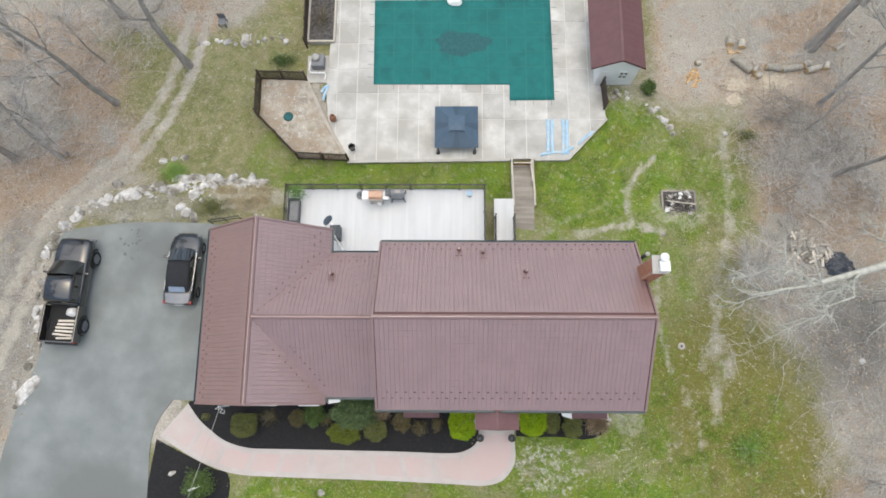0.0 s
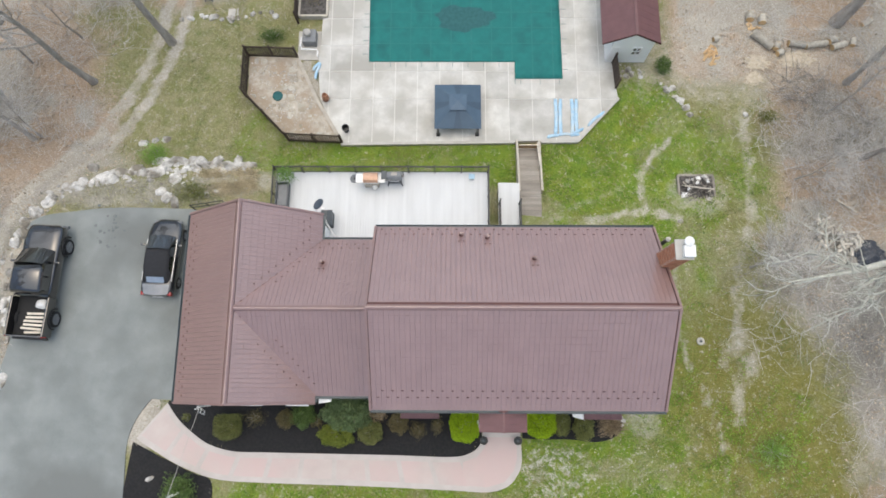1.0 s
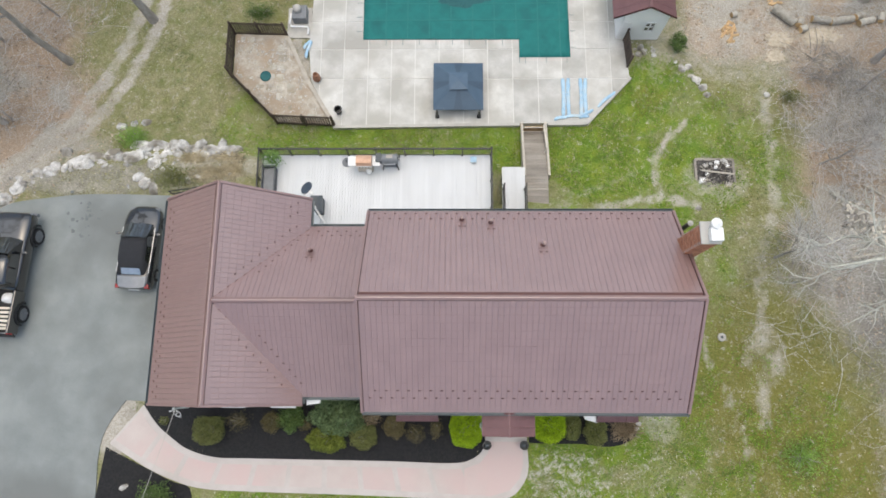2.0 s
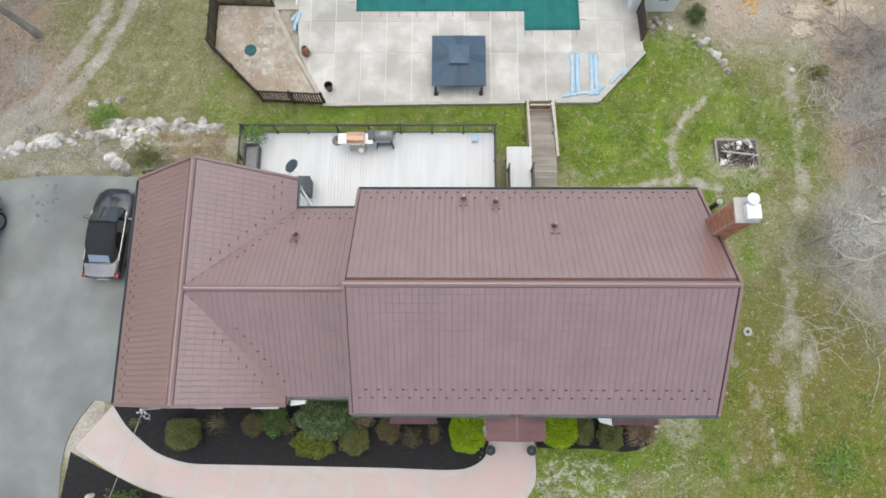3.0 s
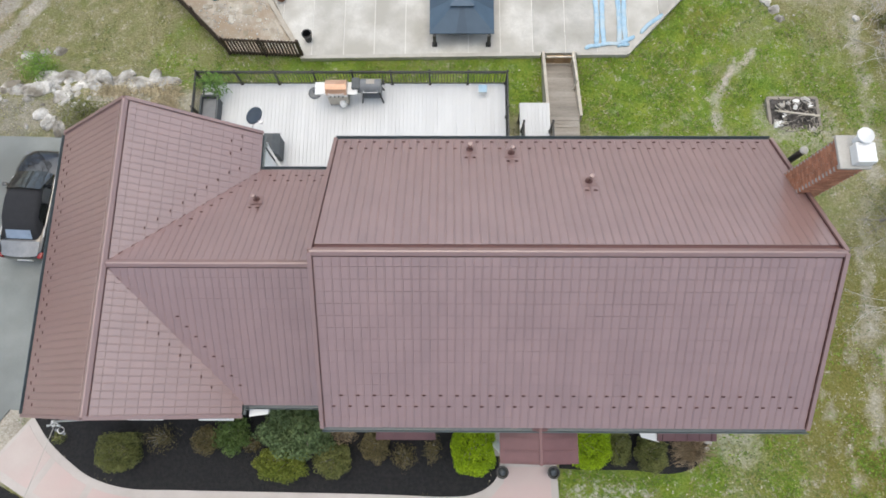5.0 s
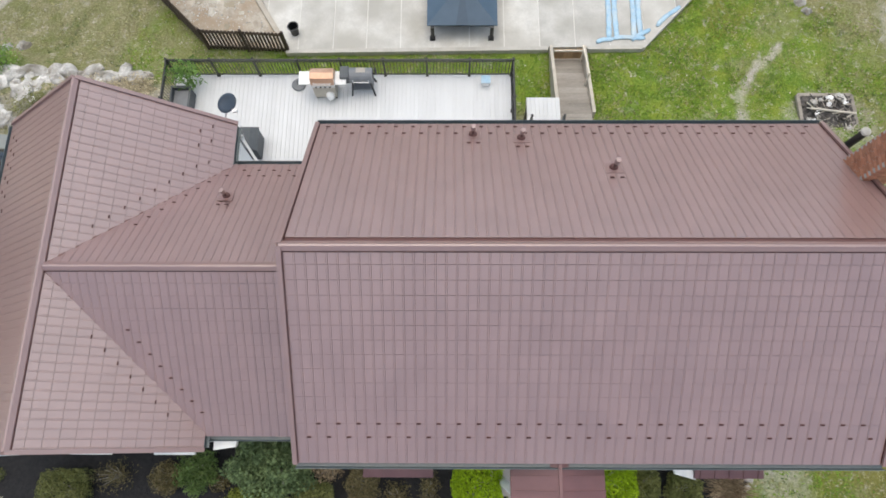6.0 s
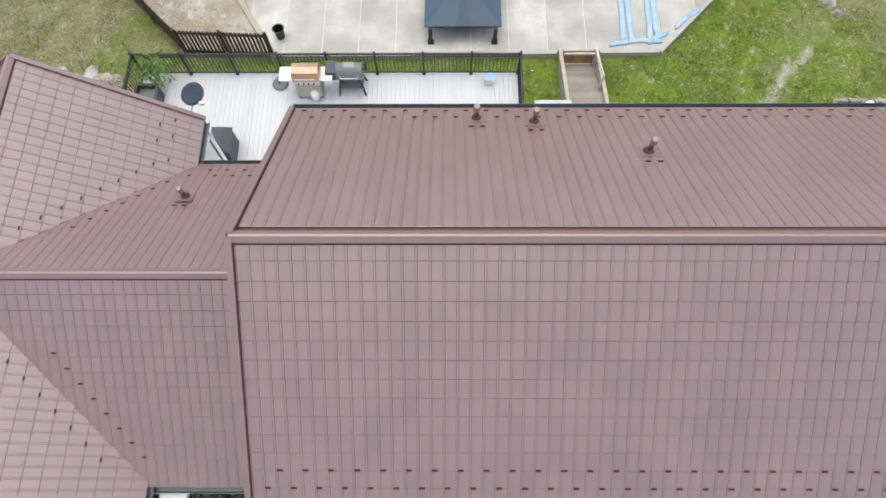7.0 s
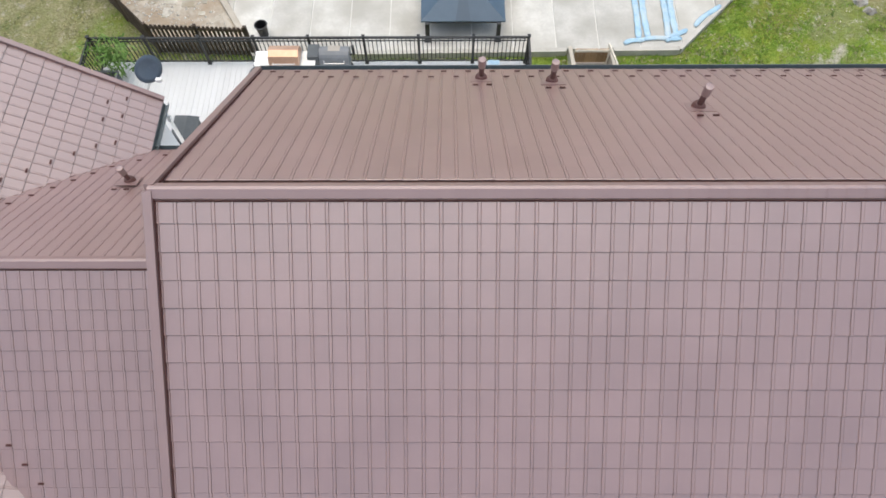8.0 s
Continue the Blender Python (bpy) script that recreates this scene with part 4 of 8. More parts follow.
gutter((MX0 - 0.06, MY0, EAVE_Z), (MX1 + 0.1, MY0, EAVE_Z), (0, -1, 0))
gutter((MX0 - 0.06, MY1, EAVE_N), (MX1 + 0.06, MY1, EAVE_N), (0, 1, 0))
gutter((GX0, GY0, GE), (GX0, GY1, GE), (-1, 0, 0))
gutter((GX1, GY1, GE), (GX1, WY1 - 0.1, GE), (1, 0, 0))
gutter((GX1, GY0, GE), (GX1, WY0 + 0.1, GE), (1, 0, 0))
gutter((GX1, WY1, WE), (MX0 + 0.3, WY1, WE), (0, 1, 0))
gutter((GX1, WY0, WE), (MX0 + 0.3, WY0, WE), (0, -1, 0))


# snow guards: small folded tabs on the tiles
def guard_mesh():
    bm = bmesh.new()
    v = [bm.verts.new(p) for p in ((-0.046, 0, 0), (0.046, 0, 0), (0.046, 0, 0.019), (-0.046, 0, 0.019), (-0.046, 0.034, 0.005), (0.046, 0.034, 0.005))]
    for f in ((0, 1, 2, 3), (3, 2, 5, 4), (0, 3, 4), (1, 5, 2)):
        bm.faces.new([v[k] for k in f])
    return mesh_of("snow_guard", bm, ROOF_DARK)


GUARD = guard_mesh()


def guards(roof, corner, along, up, spots):
    u, v = Vector(along).normalized(), Vector(up).normalized()
    rot = Matrix((u, v, u.cross(v))).transposed().to_4x4()
    for a, b in spots:
        piece("snow_guard", GUARD, roof, HOUSE_INV @ Matrix.Translation(Vector(corner) + u * a + v * b + u.cross(v) * 0.02) @ rot)


step = 2 * TILE_W
guards(south, (MX0, MY0, EAVE_Z), (1, 0, 0), (0, RIDGE_Y - MY0, RIDGE_Z - EAVE_Z), [(0.49 + k * step, 0.945) for k in range(28)] + [(0.28 + k * step, 0.625) for k in range(29)])
guards(north, (MX1, MY1, EAVE_N), (-1, 0, 0), (0, RIDGE_Y - MY1, RIDGE_Z - EAVE_N), [(0.40 + k * step, 0.15) for k in range(29)] + [(0.61 + k * step, 0.47) for k in range(28)])
guards(east, (GX1, GY0, GE), (0, 1, 0), (GRX - GX1, 0, GR - GE), [(8.64, 0.66), (8.2, 0.66), (7.55, 0.66), (8.41, 0.98), (7.98, 0.98)] + [(7.35 - k * 0.31, 0.97 + 0.318 * k) for k in range(8)]
       + [(0.78 + k * 0.29, 0.93 + 0.318 * k) for k in range(7)])
guards(wing_n, (-2.9, WY1, WE), (-1, 0, 0), (0, WRY - WY1, GR - WE), [(0.6 + k * step, 0.33) for k in range(6)] + [(0.4 + k * step, 0.62) for k in range(6)] + [(3.1, 0.6)] + [(3.5 + k * 0.21, 0.92 + 0.325 * k) for k in range(7)])
guards(wing_s, (GRX, WY0, WE), (1, 0, 0), (0, WRY - WY0, GR - WE), [(3.32 - k * 0.215, 0.68 + 0.32 * k) for k in range(8)])
guards(west, (GX0, GY1, GE), (0, -1, 0), (GRX - GX0, 0, GR - GE), [(0.5 + k * step, 0.35) for k in range(20)] + [(0.7 + k * step, 0.65) for k in range(20)])


def vent_pipe(x, y, z, slope, tall=0.42):
    bm = bmesh.new()
    lathe(bm, 0, 0, [(0.045, 0.0), (0.045, tall - 0.16), (0.05, tall - 0.15)], 14)
    lathe(bm, 0, 0, [(0.105, -0.03), (0.10, 0.05), (0.07, 0.1), (0.055, 0.105)], 14)
    bmesh.ops.translate(bm, vec=(x, y, z), verts=bm.verts[:])
    pipe = part("vent_pipe", bm, PIPEBROWN, house, "maroon-brown metal vent pipe", world=True)
    # upper collar in the paler trim colour
    bm = bmesh.new()
    lathe(bm, x, y, [(0.062, z + tall - 0.17), (0.066, z + tall - 0.01), (0.06, z + tall), (0.02, z + tall + 0.006)], 14)
    bmesh.ops.transform(bm, matrix=HOUSE_INV, verts=bm.verts[:])
    part("pipe_top", bm, ROOF_TRIM, pipe, "paler pipe top")
    bm = bmesh.new()
    lift, rows = 0.022, ((-0.17, 0.2), (0.15, 0.15))
    q = [bm.verts.new((x + i * w, y + j, z + lift - slope * j)) for j, w in rows for i in (-1, 1)]
    r = [bm.verts.new(p.co - Vector((0, 0, 0.02))) for p in q]
    for f in ((0, 1, 3, 2),):
        bm.faces.new([q[k] for k in f])
        bm.faces.new([r[k] for k in f][::-1])
    for a, b in ((0, 1), (1, 3), (3, 2), (2, 0)):
        bm.faces.new((q[a], r[a], r[b], q[b]))
    bmesh.ops.transform(bm, matrix=HOUSE_INV, verts=bm.verts[:])
    flash = part("flashing", bm, ROOF_TRIM, pipe)
    for s in (-0.11, 0.11):
        piece("snow_guard", GUARD, pipe, HOUSE_INV @ Matrix.Translation((x + s, y - 0.34, z + 0.34 * slope + 0.02)))


north_z = lambda y: RIDGE_Z - (RIDGE_Z - EAVE_N) * (y - RIDGE_Y) / (MY1 - RIDGE_Y)
for x, y in ((0.714, 8.12), (1.86, 7.98), (3.80, 6.90)):
    vent_pipe(x, y, north_z(y), 0.67, 0.47)
vent_pipe(-5.72, 7.2, wing_at(7.2), 0.69, 0.45)


# walls with real openings
def wall(name, a, b, z0, z1, openings=(), thick=0.2, mat=SIDING):
    """An upright wall from a to b in plan; openings: (from, to, sill, head) along it."""
    a, b = Vector((*a, 0)), Vector((*b, 0))
    d = (b - a).normalized()
    nrm = Vector((d.y, -d.x, 0))
    length = (b - a).length
    xs = sorted({0.0, length, *[o[0] for o in openings], *[o[1] for o in openings]})
    zs = sorted({z0, z1, *[o[2] for o in openings], *[o[3] for o in openings]})
    bm = bmesh.new()
    for x0, x1 in zip(xs, xs[1:]):
        for h0, h1 in zip(zs, zs[1:]):
            if any(o[0] <= x0 and x1 <= o[1] and o[2] <= h0 and h1 <= o[3] for o in openings):
                continue
            q = [a + d * x + Vector((0, 0, h)) - nrm * t for t in (0, thick) for x, h in ((x0, h0), (x1, h0), (x1, h1), (x0, h1))]
            v = [bm.verts.new(p) for p in q]
            for f in ((0, 1, 2, 3), (7, 6, 5, 4), (0, 4, 5, 1), (1, 5, 6, 2), (2, 6, 7, 3), (3, 7, 4, 0)):
                bm.faces.new([v[k] for k in f])
    bmesh.ops.remove_doubles(bm, verts=bm.verts[:], dist=0.0005)
    w = part(name, bm, mat, house, world=True)
    for o in openings:
        win_frame = bmesh.new()
        mid = a + d * (o[0] + o[1]) / 2
        for s, e in (((o[0], o[2]), (o[1], o[2])), ((o[0], o[3]), (o[1], o[3])), ((o[0], o[2]), (o[0], o[3])), ((o[1], o[2]), (o[1], o[3])),
                     ((o[0], (o[2] + o[3]) / 2), (o[1], (o[2] + o[3]) / 2))):
            bar(win_frame, a + d * s[0] + Vector((0, 0, s[1])) + nrm * 0.012, a + d * e[0] + Vector((0, 0, e[1])) + nrm * 0.012, 0.09, 0.09)
        fr = part("window_frame", win_frame, WHITE, house, "white window frame", world=True)
        pane = bmesh.new()
        bar(pane, mid - d * (o[1] - o[0]) / 2 - nrm * 0.06 + Vector((0, 0, (o[2] + o[3]) / 2)), mid + d * (o[1] - o[0]) / 2 - nrm * 0.06 + Vector((0, 0, (o[2] + o[3]) / 2)), 0.012, o[3] - o[2])
        bmesh.ops.transform(pane, matrix=HOUSE_INV, verts=pane.verts[:])
        part("pane", pane, GLASS, fr).visible_shadow = False
    return w


def gable(name, axis, at, lo, hi, peak, z0, z1, thick=0.2):
    bm = bmesh.new()
    for s in (at, at + thick):
        pts = [(lo, z0), (hi, z0), (peak, z1)]
        for p in pts:
            bm.verts.new((s, p[0], p[1]) if axis == "x" else (p[0], s, p[1]))
    bm.verts.ensure_lookup_table()
    v = bm.verts
    for f in ((0, 1, 2), (5, 4, 3), (0, 3, 4, 1), (1, 4, 5, 2), (2, 5, 3, 0)):
        bm.faces.new([v[k] for k in f])
    part(name, bm, SIDING, house, world=True)


TOPM = EAVE_Z - 0.02
wall("wall_south", (-2.65, 1.0), (8.85, 1.0), 0.4, TOPM, [(0.8, 2.3, 4.6, 6.2), (8.0, 9.2, 4.6, 6.2), (10.0, 11.0, 4.6, 6.2)])
wall("wall_north", (8.85, 8.2), (-2.65, 8.2), -0.2, TOPM, [(1.5, 3.0, 4.6, 6.0), (7.0, 9.0, 2.5, 4.6)])
wall("wall_east", (8.85, 1.2), (8.85, 8.0), 0.2, TOPM, [(1.2, 2.4, 4.6, 6.0)])
wall("wall_west", (-2.65, 8.0), (-2.65, 1.2), 0.4, TOPM)
gable("gable_wall", "x", 8.65, 1.0, 8.2, RIDGE_Y, TOPM, RIDGE_Z - 0.35)
gable("gable_wall", "x", -2.65, 1.0, 8.2, RIDGE_Y, TOPM, RIDGE_Z - 0.35)
wall("garage_wall_south", (-12.1, 0.98), (-6.06, 0.98), 0.9, GE, [(2.15, 3.15, 2.3, 3.7), (4.2, 5.2, 2.3, 3.7)])
wall("garage_wall_north", (-6.06, 9.5), (-12.1, 9.5), 0.6, GE)
wall("garage_wall_west", (-12.1, 9.3), (-12.1, 1.18), 0.9, GE, [(0.9, 3.6, 1.35, 3.6), (4.6, 7.3, 1.35, 3.6)])
wall("garage_wall_east", (-6.06, 1.18), (-6.06, 9.3), 0.6, GE)
gable("gable_wall", "y", 0.98, -12.1, -6.06, GRX, GE, GR - 0.45)
gable("gable_wall", "y", 9.3, -12.1, -6.06, GRX, GE, GR - 0.35)
wall("wing_wall_south", (-6.06, 1.5), (-2.65, 1.5), 0.5, WE, [(1.0, 2.4, 2.2, 3.7)])
wall("wing_wall_north", (-2.65, 8.3), (-6.06, 8.3), 0.3, WE)

# white hoods over the garage windows, and the corner board by the wing
for x0, x1 in ((-9.55, -8.5), (-7.4, -6.35)):
    bm = bmesh.new()
    box(bm, x0, x1, 0.66, 0.98, 4.02, 4.12, 0.02)
    part("window_hood", bm, WHITE, house, "white projecting window hood", world=True)
bm = bmesh.new()
box(bm, -5.95, -5.3, 1.08, 1.5, 2.35, 2.5, 0.02)
part("side_step_roof", bm, WHITE, house, "white porch ledge in the corner", world=True)

bm = bmesh.new()
v = [bm.verts.new(p) for p in ((-5.86, 0.78, 4.2), (-5.3, 0.86, 4.2), (-5.26, 1.08, 4.2), (-5.86, 1.08, 4.2), (-5.86, 0.78, 4.05), (-5.3, 0.86, 4.05), (-5.26, 1.08, 4.05), (-5.86, 1.08, 4.05))]
for f in ((0, 1, 2, 3), (7, 6, 5, 4), (0, 4, 5, 1), (1, 5, 6, 2), (2, 6, 7, 3), (3, 7, 4, 0)):
    bm.faces.new([v[k] for k in f])
part("cornice_return", bm, WHITE, house, "white boxed eave return", world=True)

# chimney of single bricks over a mortar core
bm = bmesh.new()
box(bm, 9.05, 9.67, 6.5, 7.2, 0.3, 10.12)
chimney = part("chimney", bm, MORTAR, house, "weathered red-brick chimney", world=True)
brick_mesh = mesh_of("brick", box(bmesh.new(), -0.095, 0.095, -0.05, 0.05, -0.029, 0.029, 0.004), BRICK)
for row in range(40):
    z = 7.2 + row * 0.073
    off = 0.05 if row % 2 else 0.0
    for k in range(3):
        o = 0.1 + k * 0.2 + off
        piece("brick", brick_mesh, chimney, HOUSE_INV @ pose(9.03 + o, 6.5 + 0.035, z))
        piece("brick", brick_mesh, chimney, HOUSE_INV @ pose(9.05 + 0.035, 6.5 + o + 0.04, z, 0, 0, 90))
for row in range(0, 40, 1):
    z = 7.2 + row * 0.073
    for k in range(2):
        piece("brick", brick_mesh, chimney, HOUSE_INV @ pose(9.67 - 0.035, 6.62 + k * 0.45 + (0.1 if row % 2 else 0), z, 0, 0, 90))
bm = bmesh.new()
box(bm, 9.0, 9.72, 6.44, 7.26, 10.12, 10.2, 0.02)
part("chimney_crown", bm, KERB, house, "grey concrete chimney crown", world=True)
bm = bmesh.new()
box(bm, 9.26, 9.7, 6.5, 6.98, 10.2, 10.46, 0.03)
part("chimney_cap", bm, WHITE, house, "white metal chimney cap", world=True)
bm = bmesh.new()
lathe(bm, 9.45, 7.1, [(0.1, 10.2), (0.1, 10.5), (0.19, 10.52), (0.19, 10.56), (0.03, 10.66)], 20)
part("flue_cowl", bm, WHITE, house, "round white flue cowl", world=True)
bm = bmesh.new()
lathe(bm, 9.5, 7.75, [(0.09, 6.6), (0.09, 8.05)], 16)
flue = part("stove_flue", bm, BLACK, house, "black stove flue beside the chimney", world=True)
bm = bmesh.new()
lathe(bm, 9.5, 7.75, [(0.08, 8.05), (0.11, 8.08), (0.10, 8.13), (0.03, 8.18)], 16)
bmesh.ops.transform(bm, matrix=HOUSE_INV, verts=bm.verts[:])
part("flue_cap", bm, KERB, flue, "pale flue cap")

# entrance portico with its own small gable
PX0, PX1, PY = 1.48, 3.52, -0.30
for sgn, x0 in ((1, PX0), (-1, PX1)):
    mid = (PX0 + PX1) / 2
    bm = bmesh.new()
    q = [bm.verts.new(p) for p in ((x0, PY, 6.5), (x0, 1.0, 6.5), (mid, 1.0, 6.86), (mid, PY, 6.86), (x0, PY, 6.4), (x0, 1.0, 6.4), (mid, 1.0, 6.76), (mid, PY, 6.76))]
    for f in ((0, 1, 2, 3), (7, 6, 5, 4), (0, 3, 7, 4), (0, 4, 5, 1), (1, 5, 6, 2)):
        bm.faces.new([q[k] for k in f])
    pr = part("portico_roof", bm, ROOF_MAROON, house, "maroon metal portico roof with standing seams", world=True)
    for k in range(5):
        y = PY + 0.02 + k * 0.31
        bm = bmesh.new()
        bar(bm, (x0, y, 6.515), (mid, y, 6.875), 0.03, 0.035)
        bmesh.ops.transform(bm, matrix=HOUSE_INV, verts=bm.verts[:])
        part("seam", bm, ROOF_MAROON, pr)
bm = bmesh.new()
bar(bm, ((PX0 + PX1) / 2, PY - 0.02, 6.875), ((PX0 + PX1) / 2, 1.0, 6.875), 0.07, 0.05)
part("ridge_cap", bm, ROOF_MAROON, house, world=True)
bm = bmesh.new()
for f in (0,):
    v = [bm.verts.new(p) for p in ((PX0 + 0.05, PY + 0.05, 6.4), (PX1 - 0.05, PY + 0.05, 6.4), ((PX0 + PX1) / 2, PY + 0.05, 6.76), (PX0 + 0.05, PY + 0.15, 6.4), (PX1 - 0.05, PY + 0.15, 6.4), ((PX0 + PX1) / 2, PY + 0.15, 6.76))]
    for q in ((0, 1, 2), (5, 4, 3), (0, 3, 4, 1), (1, 4, 5, 2), (2, 5, 3, 0)):
        bm.faces.new([v[k] for k in q])
part("portico_pediment", bm, WHITE, house, world=True)
for x in (PX0 + 0.2, PX1 - 0.2):
    bm = bmesh.new()
    lathe(bm, x, PY + 0.2, [(0.17, 1.2), (0.17, 1.3), (0.12, 1.36), (0.105, 6.2), (0.16, 6.3), (0.16, 6.4)], 16)
    part("column", bm, WHITE, house, "white portico column", world=True, smooth=False)
bm = bmesh.new()
box(bm, PX0 - 0.1, PX1 + 0.35, -0.55, 1.0, 1.0, 1.36, 0.015)
part("entrance_step", bm, WALK_EDGE, house, "pale concrete entrance step", world=True)
bm = bmesh.new()
box(bm, 2.05, 2.95, 0.93, 1.0, 1.36, 3.4, 0.01)
part("front_door", bm, ROOF_DARK, house, "dark red front door", world=True)

# low bay roofs either side of the entrance
for x0, x1 in ((-2.1, -0.25), (6.55, 8.35)):
    bm = bmesh.new()
    v = [bm.verts.new(p) for p in ((x0, 0.1, 3.55), (x1, 0.1, 3.55), (x1 - 0.1, 1.0, 3.95), (x0 + 0.1, 1.0, 3.95), (x0, 0.1, 3.45), (x1, 0.1, 3.45), (x1 - 0.1, 1.0, 3.45), (x0 + 0.1, 1.0, 3.45))]
    for f in ((0, 1, 2, 3), (7, 6, 5, 4), (0, 4, 5, 1), (1, 5, 6, 2), (3, 7, 4, 0)):
        bm.faces.new([v[k] for k in f])
    br = part("bay_roof", bm, ROOF_MAROON, house, "maroon metal bay roof", world=True)
    for k in range(5):
        x = x0 + 0.15 + k * (x1 - x0 - 0.3) / 4
        bm = bmesh.new()
        bar(bm, (x, 0.1, 3.565), (x, 1.0, 3.965), 0.03, 0.03)
        bmesh.ops.transform(bm, matrix=HOUSE_INV, verts=bm.verts[:])
        part("seam", bm, ROOF_MAROON, br)
    bm = bmesh.new()
    box(bm, x0 + 0.12, x1 - 0.12, 0.25, 1.0, 1.9, 3.45, 0.01)
    part("bay_window", bm, WHITE, house, "white boxed bay window", world=True)

# white leader running down from the gutter to the bay
bm = bmesh.new()
v = [bm.verts.new(p) for p in ((6.0, 0.42, 3.5), (6.08, 0.2, 3.5), (6.62, 0.06, 3.45), (6.5, 0.42, 3.5), (6.0, 0.42, 3.4), (6.08, 0.2, 3.4), (6.62, 0.06, 3.35), (6.5, 0.42, 3.4))]
for f in ((0, 1, 2, 3), (7, 6, 5, 4), (0, 4, 5, 1), (1, 5, 6, 2), (2, 6, 7, 3), (3, 7, 4, 0)):
    bm.faces.new([v[k] for k in f])
part("bay_cheek", bm, WHITE, house, "white trim board beside the bay roof", world=True)

# downspout at the deck corner
pts = [(-5.88, 9.5, 4.4), (-5.88, 9.45, 4.25), (-5.3, 8.55, 3.2), (-5.3, 8.42, 2.6)]
bm = bmesh.new()
for a, b in zip(pts, pts[1:]):
    bar(bm, a, b, 0.08, 0.065)
part("downspout", bm, WHITE, house, "white aluminium downspout", world=True)

# electrical mast and service cable
mast = thing("service_mast", (-10.95, 0.62, 4.6), "white service mast with insulators on the garage gable", "service mast")
bm = bmesh.new()
tube(bm, [(-10.95, 0.66, 4.0), (-10.95, 0.66, 5.5)], 0.025, 10)
lathe(bm, -10.95, 0.66, [(0.025, 5.48), (0.05, 5.5), (0.045, 5.55), (0.02, 5.58)], 12)
part("mast_pole", bm, WHITE, mast, world=True)
for k in range(3):
    bm = bmesh.new()
    lathe(bm, -10.95 + (k - 1) * 0.14, 0.55, [(0.018, 5.4), (0.03, 5.44), (0.018, 5.48), (0.03, 5.52), (0.012, 5.56)], 10)
    bar(bm, (-10.95, 0.66, 5.45), (-10.95 + (k - 1) * 0.14, 0.55, 5.45), 0.02)
    part("insulator", bm, WHITE, mast, world=True)
bm = bmesh.new()
ring = [(-10.8 + 0.11 * math.cos(a), 0.42 + 0.09 * math.sin(a), 5.35 + 0.03 * math.cos(a)) for a in np.linspace(0, math.tau, 17)]
tube(bm, ring, 0.009, 6)
part("cable_loop", bm, WHITE, mast, world=True)
for x, y in ((-11.06, 0.44), (-10.86, 0.36)):
    bm = bmesh.new()
    bar(bm, (x, y, 5.2), (x + 0.12, y - 0.06, 5.2), 0.07, 0.015)
    part("bracket", bm, MIDGREY, mast, world=True)
cable = thing("service_cable", (-10.95, 0.52, 5.45), "thin pale overhead service cable from the garage mast", "cable")
bm = bmesh.new()
A, B = Vector((-10.95, 0.52, 5.45)), Vector((-14.6, -13.5, 7.4))
tube(bm, [A.lerp(B, t) - Vector((0, 0, 1.4 * t * (1 - t))) for t in np.linspace(0, 1, 22)], 0.011, 6)
part("wire", bm, KERB, cable, world=True)
pole = thing("utility_pole", (-14.6, -13.6, gz(-14.6, -13.6)), "grey wooden utility pole carrying the service cable", "utility pole")
bm = bmesh.new()
tube(bm, [(0, 0, -0.3), (0, 0, 7.8)], [0.15, 0.1], 12)
part("pole_shaft", bm, GREYWOOD, pole)
bm = bmesh.new()
bar(bm, (-0.7, 0, 7.4), (0.7, 0, 7.4), 0.1)
part("crossarm", bm, GREYWOOD, pole)

# satellite dish on the garage's rear gable
DISHGREY = material("blue_grey_dish", (0.085, 0.115, 0.15), (0.11, 0.145, 0.185), 5, 0.35, 0.05)
dish = thing("satellite_dish", (-6.35, 9.95, 4.7), "dark grey satellite dish on a bent arm at the garage gable", "satellite dish")
bm = bmesh.new()
rows = []
for r, h in ((0.0, 0.0), (0.12, 0.008), (0.22, 0.03), (0.3, 0.06)):
    rows.append((r, h))
lathe(bm, 0, 0, [(max(r, 0.004), h) for r, h in rows] + [(0.3, 0.075), (0.2, 0.045), (0.1, 0.02), (0.004, 0.012)], 24)
bmesh.ops.transform(bm, matrix=Matrix.Translation((0.17, 0.24, 0.39)) @ Vector((0, 0, 1)).rotation_difference(Vector((0.75, -0.6, 0.28))).to_matrix().to_4x4(), verts=bm.verts[:])
part("reflector", bm, DISHGREY, dish, smooth=True)
bm = bmesh.new()
tube(bm, [(0.0, -0.12, -0.12), (0.1, 0.12, 0.05), (0.2, 0.28, 0.38)], 0.022, 8)
part("arm", bm, STEEL, dish)
bm = bmesh.new()
tube(bm, [(0.19, 0.22, 0.1), (0.42, 0.02, 0.24)], 0.012, 6)
box(bm, 0.36, 0.48, -0.02, 0.06, 0.24, 0.32, 0.01)
part("feed_horn", bm, WHITE, dish)


# ---- the deck behind the house ----
DZ = 2.37
deck = thing("deck", (-3.4, 10.6, DZ - 0.3), "raised deck of pale composite boards behind the house", "deck")
bm = bmesh.new()
box(bm, -9.05, -6.25, 9.62, 12.76, DZ - 0.3, DZ - 0.04)
box(bm, -6.24, 2.27, 8.32, 12.76, DZ - 0.3, DZ - 0.04)
part("deck_frame", bm, DECKING, deck, "pale deck rim and joists", world=True)
DECK_INV = root_matrix(deck).inverted()
long_board = mesh_of("board_long", box(bmesh.new(), -0.0675, 0.0675, 0, 4.44, -0.035, 0, 0.004), DECKING)
